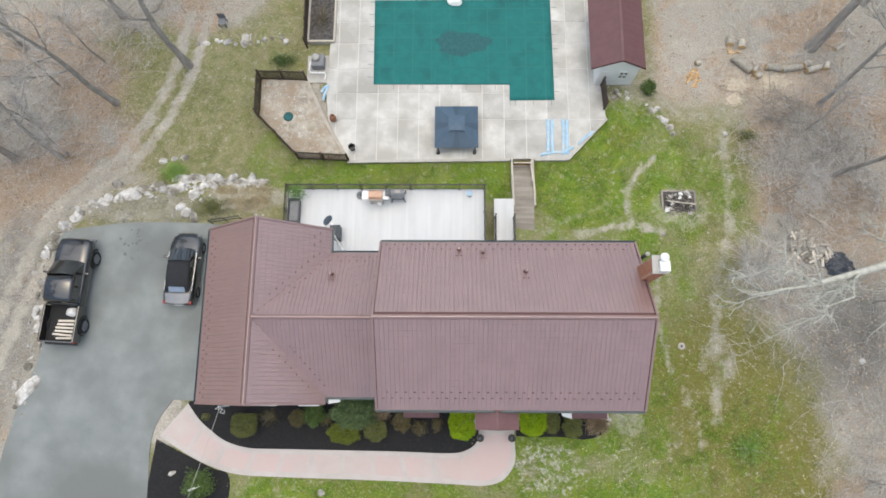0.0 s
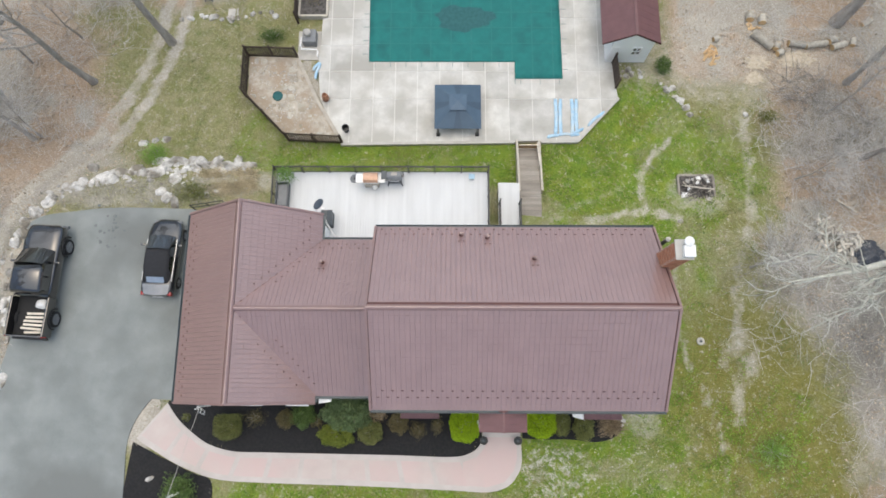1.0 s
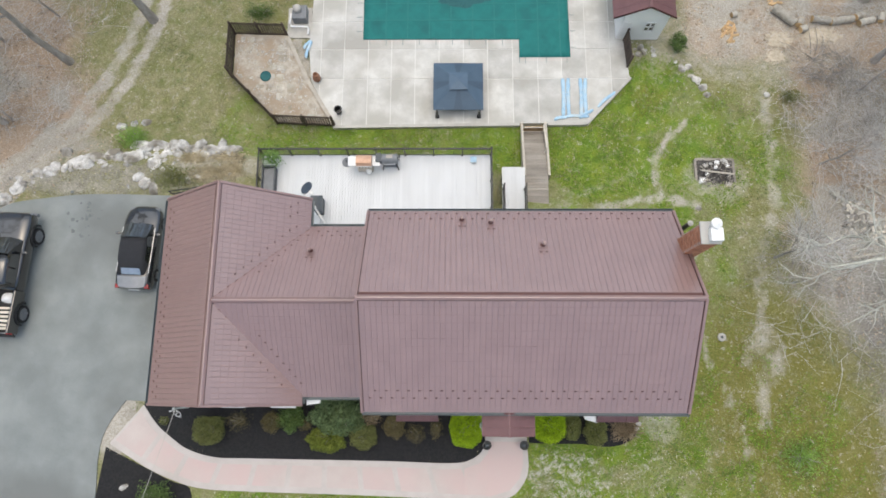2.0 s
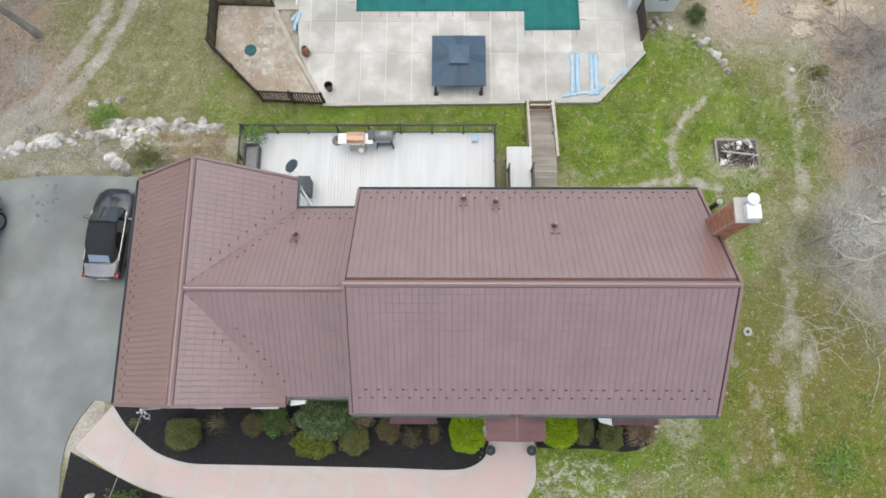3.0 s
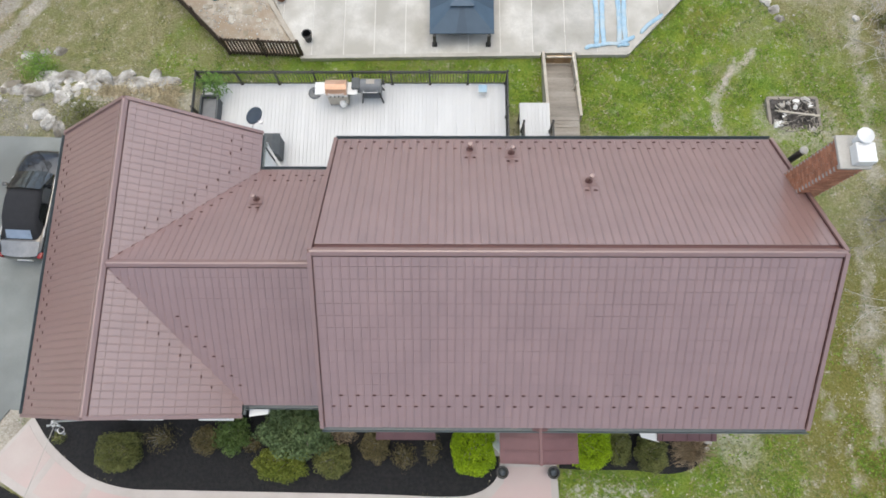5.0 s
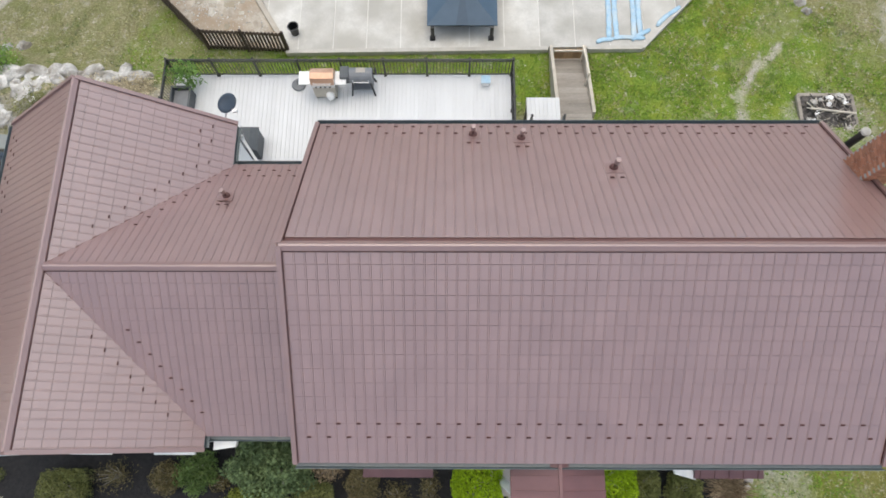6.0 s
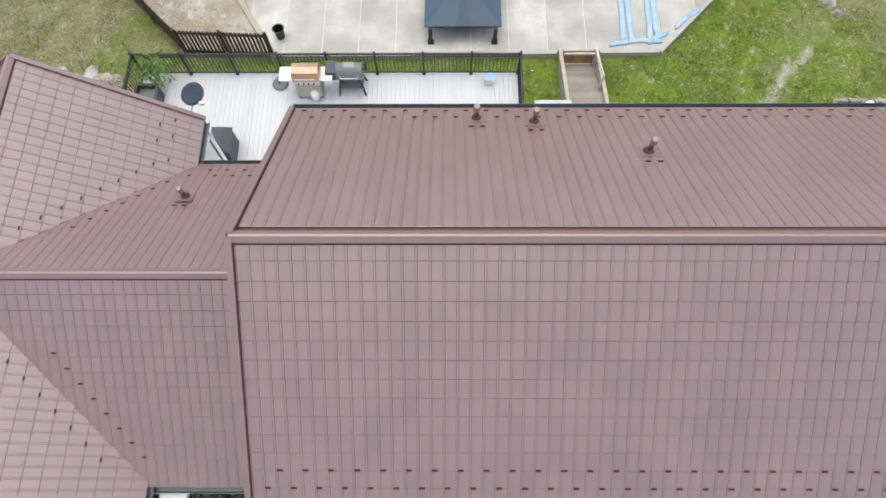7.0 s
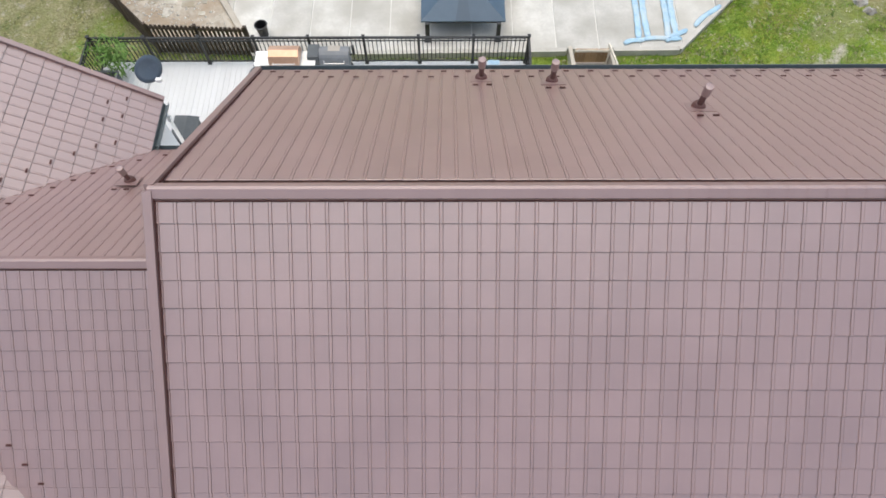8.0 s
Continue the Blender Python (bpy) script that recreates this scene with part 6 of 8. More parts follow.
# ---- entrance pots ----
def urn(x, y):
    z = gz(x, y) + 0.057
    ob = thing("planter_urn", (x, y, z), "black round urn beside the entrance", "plant pot", "entrance urns")
    bm = bmesh.new()
    lathe(bm, 0, 0, [(0.11, 0.0), (0.12, 0.04), (0.07, 0.1), (0.17, 0.32), (0.19, 0.5), (0.21, 0.52), (0.17, 0.52), (0.15, 0.42), (0.02, 0.40)], 20)
    part("bowl", bm, BLACK, ob)
    bm = bmesh.new()
    lathe(bm, 0, 0, [(0.14, 0.41), (0.1, 0.47), (0.05, 0.5), (0.01, 0.51)], 14)
    part("ball", bm, DARKGREY, ob, "dark rounded ball")


urn(1.92, -1.02)
urn(3.62, -1.02)

# ---- the gazebo on the patio ----
BLUEDARK = material("dark_slate_blue_metal", (0.045, 0.075, 0.11), (0.055, 0.09, 0.13), 2, 0.5, 0.1)
gazebo = thing("gazebo", (0.65, 17.36, -0.24), "slate-blue hardtop gazebo with dark posts on the patio", "gazebo")
gx0, gx1, gy0, gy1, ge, gtop = -0.68, 1.99, 16.0, 18.73, 0.52, 1.02
gcx, gcy = (gx0 + gx1) / 2, (gy0 + gy1) / 2
corners = [(gx0, gy0), (gx1, gy0), (gx1, gy1), (gx0, gy1)]
for k in range(4):
    a, b = corners[k], corners[(k + 1) % 4]
    for i in range(3):
        bm = bmesh.new()
        t0, t1 = (0.0, 0.41, 0.59)[i], (0.41, 0.59, 1.0)[i]
        e0 = [a[j] + (b[j] - a[j]) * t0 for j in (0, 1)]
        e1 = [a[j] + (b[j] - a[j]) * t1 for j in (0, 1)]
        inner0 = [(gcx, gcy)[j] + (e0[j] - (gcx, gcy)[j]) * 0.3 for j in (0, 1)]
        inner1 = [(gcx, gcy)[j] + (e1[j] - (gcx, gcy)[j]) * 0.3 for j in (0, 1)]
        lift = 0.012 if i == 1 else 0.0
        v = [bm.verts.new(p) for p in ((*e0, ge + lift), (*e1, ge + lift), (*inner1, gtop + lift), (*inner0, gtop + lift), (*e0, ge - 0.04), (*e1, ge - 0.04), (*inner1, gtop - 0.04), (*inner0, gtop - 0.04))]
        for f in ((0, 1, 2, 3), (7, 6, 5, 4), (0, 4, 5, 1), (1, 5, 6, 2), (2, 6, 7, 3), (3, 7, 4, 0)):
            bm.faces.new([v[q] for q in f])
        part("roof_panel", bm, BLUEROOF if i != 1 else BLUEDARK, gazebo, world=True)
bm = bmesh.new()
v = [bm.verts.new(p) for p in ((gcx - 0.5, gcy - 0.5, 1.14), (gcx + 0.5, gcy - 0.5, 1.14), (gcx + 0.5, gcy + 0.5, 1.14), (gcx - 0.5, gcy + 0.5, 1.14), (gcx, gcy, 1.32))]
w = [bm.verts.new(p.co - Vector((0, 0, 0.05))) for p in v[:4]]
for k in range(4):
    bm.faces.new((v[k], v[(k + 1) % 4], v[4]))
    bm.faces.new((v[k], w[k], w[(k + 1) % 4], v[(k + 1) % 4]))
part("roof_cap", bm, BLUEROOF, gazebo, world=True)
for k, (x, y) in enumerate(corners):
    x2, y2 = x + (0.2 if x < gcx else -0.2), (15.95 if y < gcy else y - 0.1)
    bm = bmesh.new()
    box(bm, x2 - 0.065, x2 + 0.065, y2 - 0.065, y2 + 0.065, -0.24, 0.5, 0.006)
    post = part("post", bm, BLACK, gazebo, world=True)
    bm = bmesh.new()
    box(bm, x2 - 0.11, x2 + 0.11, y2 - 0.11, y2 + 0.11, -0.24, -0.21)
    bmesh.ops.transform(bm, matrix=root_matrix(gazebo).inverted(), verts=bm.verts[:])
    part("base_plate", bm, BLACK, post)
for a, b in zip(corners, corners[1:] + corners[:1]):
    ins = lambda p: (p[0] + (0.2 if p[0] < gcx else -0.2), 16.06 if p[1] < gcy else p[1] - 0.1)
    bm = bmesh.new()
    bar(bm, (*ins(a), 0.46), (*ins(b), 0.46), 0.06, 0.1)
    part("beam", bm, DARKWOOD, gazebo, world=True)

# ---- the shed ----
shed = thing("shed", (10.55, 23.1, -0.3), "white garden shed with a maroon standing-seam roof", "shed")
bm = bmesh.new()
outline = [(9.45, -0.35), (11.8, -0.35), (11.8, 1.95), (10.47, 2.8), (9.45, 2.1)]
for y in (20.62, 25.7):
    for x, z in outline:
        bm.verts.new((x, y, z))
bm.verts.ensure_lookup_table()
v = bm.verts
bm.faces.new([v[k] for k in range(5)])
bm.faces.new([v[k] for k in (9, 8, 7, 6, 5)])
for k in range(5):
    bm.faces.new((v[k], v[5 + k], v[5 + (k + 1) % 5], v[(k + 1) % 5]))
part("wall_shell", bm, SIDING, shed, world=True)
for x0, x1, z0 in ((8.8, 10.47, 1.96), (12.1, 10.47, 1.96)):
    bm = bmesh.new()
    q = [(x0, 20.5, z0), (x0, 25.9, z0), (x1, 25.9, 2.95), (x1, 20.5, 2.95)]
    a = [bm.verts.new(p) for p in q]
    b = [bm.verts.new((p[0], p[1], p[2] - 0.07)) for p in q]
    bm.faces.new(a)
    bm.faces.new(b[::-1])
    for k in range(4):
        bm.faces.new((a[k], b[k], b[(k + 1) % 4], a[(k + 1) % 4]))
    slope = part("roof_slope", bm, ROOF_MAROON, shed, world=True)
    for k in range(14):
        y = 20.53 + k * 0.41
        bm = bmesh.new()
        bar(bm, (x0, y, z0 + 0.003), (x1, y, 2.953), 0.014, 0.014)
        bmesh.ops.transform(bm, matrix=root_matrix(shed).inverted(), verts=bm.verts[:])
        part("seam", bm, ROOF_MAROON, slope)
bm = bmesh.new()
bar(bm, (10.47, 20.48, 2.955), (10.47, 25.92, 2.955), 0.14, 0.04)
part("ridge_cap", bm, ROOF_MAROON, shed, world=True)
for x0, x1 in ((8.8, 10.47), (12.1, 10.47)):
    bm = bmesh.new()
    bar(bm, (x0, 20.49, 1.93), (x1, 20.49, 2.92), 0.03, 0.1)
    part("barge_board", bm, ROOF_DARK, shed, world=True)
bm = bmesh.new()
for a, b in (((10.72, 0.6), (11.22, 0.6)), ((10.72, 1.35), (11.22, 1.35)), ((10.72, 0.6), (10.72, 1.35)), ((11.22, 0.6), (11.22, 1.35)), ((10.97, 0.6), (10.97, 1.35)), ((10.72, 0.975), (11.22, 0.975))):
    bar(bm, (a[0], 20.59, a[1]), (b[0], 20.59, b[1]), 0.05)
wf = part("window_frame", bm, WHITE, shed, world=True)
bm = bmesh.new()
box(bm, 10.72, 11.22, 20.6, 20.61, 0.6, 1.35)
bmesh.ops.transform(bm, matrix=root_matrix(shed).inverted(), verts=bm.verts[:])
part("pane", bm, CARGLASS, wf)
bm = bmesh.new()
box(bm, 9.55, 9.95, 20.58, 20.615, -0.25, 1.4, 0.005)
part("door", bm, WHITE, shed, "white narrow shed door", world=True)


# ---- fences ----
def board_fence(pts, tall, gap, label, lattice=True):
    ob = thing("fence", (*pts[0], gz(*pts[0])), label, "fence")
    inv = root_matrix(ob).inverted()
    slat = mesh_of("slat", box(bmesh.new(), -0.042, 0.042, -0.011, 0.011, 0.05, tall, 0.003), DARKWOOD)
    post = mesh_of("post", box(bmesh.new(), -0.05, 0.05, -0.05, 0.05, -0.2, tall + 0.06, 0.006), DARKWOOD)
    for a, b in zip(pts, pts[1:]):
        d = math.dist(a, b)
        ang = math.degrees(math.atan2(b[1] - a[1], b[0] - a[0]))
        z = lambda p: min(-0.22, gz(*p)) if p[1] > 15 else gz(*p)
        for h in (0.2, tall - 0.12):
            bm = bmesh.new()
            bar(bm, (*a, z(a) + h), (*b, z(b) + h), 0.045, 0.09)
            part("rail", bm, DARKWOOD, ob, world=True)
        n = round(d / gap)
        for k in range(n):
            p = [a[i] + (b[i] - a[i]) * (k + 0.5) / n for i in (0, 1)]
            piece("slat", slat, ob, inv @ pose(*p, z(p), 0, 0, ang))
        m = max(1, round(d / 1.6))
        for k in range(m + 1):
            p = [a[i] + (b[i] - a[i]) * k / m for i in (0, 1)]
            if k < m or b == pts[-1]:
                piece("post", post, ob, inv @ pose(*p, z(p), 0, 0, ang))
    return ob


board_fence([(-6.08, 15.45), (-9.22, 15.61), (-11.92, 18.4), (-11.95, 21.05), (-9.0, 20.95)], 1.25, 0.135, "dark brown picket fence round the pebbled pad")
board_fence([(10.0, 18.9), (9.9, 20.5)], 1.3, 0.1, "short dark board fence beside the shed")
board_fence([(-9.1, 23.3), (-9.2, 29.0)], 1.2, 0.11, "dark board fence behind the raised bed")

# ---- loose things round the pool ----
for x, bend in ((6.36, 0.05), (6.68, -0.04), (7.32, 0.05), (7.62, -0.05)):
    bm = bmesh.new()
    pts = [(bend * math.sin(t * 3) + (0.04 * t), -1.1 + 2.25 * t, 0.05) for t in np.linspace(0, 1, 12)]
    tube(bm, pts, [0.08] + [0.105 + 0.012 * math.sin(k * 2.3 + x * 7) for k in range(10)] + [0.08], 10)
    bmesh.ops.scale(bm, vec=(1.0, 1.0, 0.22), verts=bm.verts[:])
    bmesh.ops.translate(bm, vec=(0, 0, 0.02), verts=bm.verts[:])
    solid("water_tube", bm, LIGHTBLUE, (x, 17.05, -0.24), "flat pale blue vinyl water tube on the patio", "pool tube", "pool cover tubes", smooth=True)
for (x, y, a, l) in ((8.75, 16.95, 45, 1.35), (7.1, 15.95, 4, 1.3), (6.2, 15.85, 20, 0.7), (7.6, 16.1, 38, 0.9), (-7.72, 20.0, 80, 1.1), (-7.82, 20.3, 65, 0.6)):
    bm = bmesh.new()
    pts = [(-l / 2 + l * t, 0.05 * math.sin(5 * t), 0.05) for t in np.linspace(0, 1, 9)]
    tube(bm, pts, [0.05] + [0.09] * 7 + [0.05], 10)
    bmesh.ops.scale(bm, vec=(1.0, 1.0, 0.4), verts=bm.verts[:])
    bmesh.ops.translate(bm, vec=(0, 0, 0.02), verts=bm.verts[:])
    solid("water_tube", bm, LIGHTBLUE, (x, y, -0.24), "crumpled pale blue vinyl tube on the patio", "pool tube", "pool cover tubes", smooth=True, turn=a)

bm = bmesh.new()
lathe(bm, 0, 0, [(0.14, 0.0), (0.22, 0.18), (0.2, 0.4), (0.12, 0.52), (0.15, 0.62), (0.11, 0.62), (0.08, 0.5), (0.02, 0.46)], 20)
solid("terracotta_urn", bm, TERRACOTTA, (-7.12, 18.15, -0.24), "brown terracotta chiminea urn beside the retaining wall", "urn")
bm = bmesh.new()
lathe(bm, 0, 0, [(0.15, 0.0), (0.19, 0.42), (0.22, 0.44), (0.18, 0.44), (0.16, 0.1), (0.02, 0.09)], 20)
solid("nursery_pot", bm, BLACK, (-5.85, 16.2, -0.24), "empty black plastic plant pot", "plant pot")
bm = bmesh.new()
lathe(bm, 0, 0, [(0.3, 0.0), (0.31, 0.04), (0.25, 0.09), (0.05, 0.11)], 20)
solid("pad_lid", bm, COVER_WET, (-10.0, 18.35, -0.2), "faded teal round lid lying on the pad", "lid")

pump = thing("pool_pump", (-8.25, 22.1, -0.42), "grey pool pump and filter housing with white pipes", "pool pump")
bm = bmesh.new()
box(bm, -0.4, 0.4, -0.42, 0.42, 0.0, 0.62, 0.04)
part("housing", bm, MIDGREY, pump)
bm = bmesh.new()
lathe(bm, -0.1, 0.1, [(0.22, 0.62), (0.22, 0.85), (0.12, 0.95), (0.03, 0.98)], 18)
part("filter_tank", bm, KERB, pump)
bm = bmesh.new()
tube(bm, [(-0.5, -0.6, 0.3), (-0.5, -0.75, 0.35), (0.45, -0.78, 0.35), (0.5, -0.9, 0.3), (0.45, -1.15, 0.2)], 0.05, 10)
tube(bm, [(-0.5, 0.0, 0.4), (-0.55, -0.6, 0.4)], 0.05, 10)
part("pipework", bm, WHITE, pump)
bm = bmesh.new()
box(bm, -0.75, 0.6, -1.3, 0.6, 0.0, 0.06)
part("plinth", bm, KERB, pump)
bed = thing("raised_bed", (-8.15, 25.3, -0.45), "timber-edged raised bed of bare soil and stalks", "raised bed")
for a, b in (((-0.85, -1.7), (0.85, -1.7)), ((0.85, -1.7), (0.85, 2.5)), ((0.85, 2.5), (-0.85, 2.5)), ((-0.85, 2.5), (-0.85, -1.7))):
    bm = bmesh.new()
    bar(bm, (*a, 0.2), (*b, 0.2), 0.12, 0.4)
    part("edge_board", bm, PALEWOOD, bed)
bm = bmesh.new()
box(bm, -0.8, 0.8, -1.65, 2.45, 0.0, 0.32)
part("soil", bm, ASH, bed)
shrub("low_shrub", -8.1, 25.2, 0.7, 1.3, 0.7, BROWNISH, "dead brown stalks in the raised bed", 1300, 0.029, 2, 37, 0.0, 20, 0.3)

bm = bmesh.new()
bmesh.ops.create_icosphere(bm, subdivisions=3, radius=0.42)
for q in bm.verts:
    s = 1 + 0.35 * noise.noise(q.co * 3.1)
    q.co = Vector((q.co.x * s * 1.2, q.co.y * s * 0.7, max(0.0, q.co.z * s * 0.5)))
solid("plastic_sheet", bm, WHITE, (0.6, 26.5, -0.2), "crumpled white plastic sheeting on the pool cover", "plastic sheet")

chair = thing("garden_chair", (-14.9, 25.3, gz(-14.9, 25.3)), "faded blue-grey metal garden chair in the grass", "chair")
bm = bmesh.new()
box(bm, -0.25, 0.25, -0.25, 0.25, 0.4, 0.44, 0.01)
part("seat", bm, MIDGREY, chair)
bm = bmesh.new()
box(bm, -0.25, 0.25, 0.23, 0.27, 0.44, 0.9, 0.01)
part("backrest", bm, MIDGREY, chair)
for sx in (-0.22, 0.22):
    for sy in (-0.22, 0.22):
        bm = bmesh.new()
        bar(bm, (sx, sy, 0), (sx, sy, 0.4), 0.04)
        part("leg", bm, MIDGREY, chair)


# ---- vehicles ----
def wheel(parent, x, y, r, w, turn=0):
    bm = bmesh.new()
    n = 24
    prof = [(r - 0.11, -w / 2), (r - 0.02, -w / 2), (r, -w / 2 + 0.03), (r, w / 2 - 0.03), (r - 0.02, w / 2), (r - 0.11, w / 2)]
    rings = [[bm.verts.new((x + h, y + q * math.cos(k * math.tau / n), r + q * math.sin(k * math.tau / n))) for k in range(n)] for q, h in prof]
    for a, b in zip(rings, rings[1:] + rings[:1]):
        for k in range(n):
            bm.faces.new((a[k], a[(k + 1) % n], b[(k + 1) % n], b[k]))
    tyre = part("tyre", bm, TYRE, parent)
    bm = bmesh.new()
    tube(bm, [(x - w / 2 + 0.03, y, r), (x + w / 2 - 0.03, y, r)], r - 0.11, 20)
    for k in range(5):
        a = k * math.tau / 5
        for s in (-1, 1):
            bar(bm, (x + s * (w / 2 - 0.02), y, r), (x + s * (w / 2 - 0.02), y + (r - 0.12) * math.cos(a), r + (r - 0.12) * math.sin(a)), 0.05)
    part("rim", bm, MIDGREY, tyre)


def body_loft(bm, rows, n=14):
    """A car's body: cross-sections along y, each (y, half width, sill, shoulder, top, half width on top)."""
    rings = []
    for y, hw, z0, zs, zt, ht in rows:
        side = [(hw * 0.94, z0), (hw, z0 + (zs - z0) * 0.35), (hw, zs - 0.06), (hw - 0.03, zs), (ht, zt - 0.02), (ht * 0.6, zt), (0, zt + 0.012)]
        ring = side + [(-x, z) for x, z in side[-2::-1]]
        rings.append([bm.verts.new((x, y, z)) for x, z in ring])
    for a, b in zip(rings, rings[1:]):
        for k in range(len(a) - 1):
            bm.faces.new((a[k], a[k + 1], b[k + 1], b[k]))
        bm.faces.new((a[-1], a[0], b[0], b[-1]))
    bm.faces.new(rings[0])
    bm.faces.new(rings[-1][::-1])
    return bm


def curved_glass(bm, w0, y0, z0, w1, y1, z1, bow):
    """A windscreen: a sheet bowed forward in the middle, with a thin body."""
    layers = []
    for d in (0.0,):
        rows = []
        for t in (0.0, 0.35, 0.7, 1.0):
            w, yy, zz = w0 + (w1 - w0) * t, y0 + (y1 - y0) * t, z0 + (z1 - z0) * t
            rows.append([bm.verts.new((w * u, yy + bow * (1 - u * u) * (1 - 0.6 * t), zz + 0.03 * (1 - u * u) + d)) for u in np.linspace(-1, 1, 9)])
        layers.append(rows)
    for rows in layers:
        for a, b in zip(rows, rows[1:]):
            for k in range(8):
                bm.faces.new((a[k], a[k + 1], b[k + 1], b[k]))
    return bm


def convertible(x, y, turn):
    ob = thing("convertible_car", (x, y, gz(x, y) + 0.03), "black convertible car with its canvas top closed, parked by the garage", "car", turn=turn)
    bm = bmesh.new()
    body_loft(bm, [(-2.06, 0.62, 0.32, 0.62, 0.66, 0.5), (-2.0, 0.78, 0.25, 0.72, 0.86, 0.66), (-1.75, 0.85, 0.2, 0.80, 0.94, 0.72), (-1.2, 0.87, 0.18, 0.84, 0.96, 0.74), (0.0, 0.875, 0.18, 0.84, 0.93, 0.76),
                   (0.75, 0.875, 0.18, 0.82, 0.92, 0.74), (1.3, 0.865, 0.2, 0.76, 0.84, 0.68), (1.75, 0.80, 0.22, 0.66, 0.74, 0.6), (1.98, 0.66, 0.28, 0.56, 0.64, 0.5), (2.06, 0.5, 0.32, 0.5, 0.56, 0.4)])
    part("body", bm, CARBLACK, ob, smooth=True)
    bm = bmesh.new()
    rows = [(-1.42, 0.60, 0.96, 1.0), (-1.1, 0.62, 0.96, 1.22), (-0.7, 0.64, 0.94, 1.36), (0.0, 0.64, 0.94, 1.40), (0.32, 0.62, 0.94, 1.38)]
    rings = [[bm.verts.new((s * w, yy, z)) for s, z in ((1.12, z0), (1.0, z1 - 0.1), (0.8, z1 - 0.02), (0, z1), (-0.8, z1 - 0.02), (-1.0, z1 - 0.1), (-1.12, z0))] for yy, w, z0, z1 in rows]
    for a, b in zip(rings, rings[1:]):
        for k in range(6):
            bm.faces.new((a[k], a[k + 1], b[k + 1], b[k]))
    bm.faces.new(rings[0])
    bm.faces.new(rings[-1][::-1])
    part("canvas_top", bm, SOFTTOP, ob, "black canvas folding top", smooth=True)
    bm = bmesh.new()
    curved_glass(bm, 0.68, 1.05, 0.93, 0.60, 0.30, 1.40, 0.08)
    part("windscreen", bm, CARGLASS, ob, smooth=True)
    for s in (-1, 1):
        bm = bmesh.new()
        v = [bm.verts.new(p) for p in ((s * 0.68, 1.05, 0.93), (s * 0.60, 0.30, 1.40), (s * 0.61, 0.30, 1.3), (s * 0.70, 0.32, 0.93))]
        bm.faces.new(v)
        part("front_pillar", bm, CARBLACK, ob)
    # steel in place of glass puts a pale sky reflection into the pane
    bm = bmesh.new()
    v = [bm.verts.new(p) for p in ((-0.46, -1.405, 1.03), (0.46, -1.405, 1.03), (0.44, -1.14, 1.222), (-0.44, -1.14, 1.222))]
    bm.faces.new(v)
    part("rear_window", bm, STEEL, ob, "pale reflecting rear window")
    for s in (-1, 1):
        bm = bmesh.new()
        v = [bm.verts.new(p) for p in ((s * 0.735, -0.9, 0.99), (s * 0.735, 0.72, 0.97), (s * 0.64, 0.34, 1.27), (s * 0.655, -0.7, 1.24))]
        bm.faces.new(v)
        part("side_window", bm, CARGLASS, ob)
        bm = bmesh.new()
        box(bm, s * 0.98 - 0.09, s * 0.98 + 0.09, 0.52, 0.64, 0.9, 1.02, 0.03)
        bar(bm, (s * 0.8, 0.58, 0.93), (s * 0.95, 0.58, 0.95), 0.04)
        part("mirror", bm, CARBLACK, ob)
        bm = bmesh.new()
        box(bm, s * 0.70 - 0.09, s * 0.70 + 0.09, -2.04, -1.82, 0.62, 0.87, 0.04)
        part("tail_light", bm, REDLENS, ob)
        bm = bmesh.new()
        box(bm, s * 0.6 - 0.14, s * 0.6 + 0.14, 1.82, 1.98, 0.52, 0.64, 0.04)
        part("headlight", bm, MIDGREY, ob)
        bm = bmesh.new()
        bar(bm, (s * 0.77, -1.3, 0.955), (s * 0.77, 0.9, 0.94), 0.02)
        part("window_trim", bm, STEEL, ob, "bright window trim")
    bm = bmesh.new()
    box(bm, -0.25, 0.25, -2.085, -2.05, 0.46, 0.58)
    part("number_plate", bm, WHITE, ob)
    # the black car's boot is coloured grey to hold the sky's reflection
    bm = bmesh.new()
    curved_glass(bm, 0.63, -1.97, 0.885, 0.70, -1.47, 0.985, -0.07)
    part("boot_lid", bm, CARSHEEN, ob, smooth=True)
    for sx in (-0.79, 0.79):
        for sy in (-1.28, 1.28):
            wheel(ob, sx, sy, 0.31, 0.2)


convertible(-14.75, 8.1, -2.5)


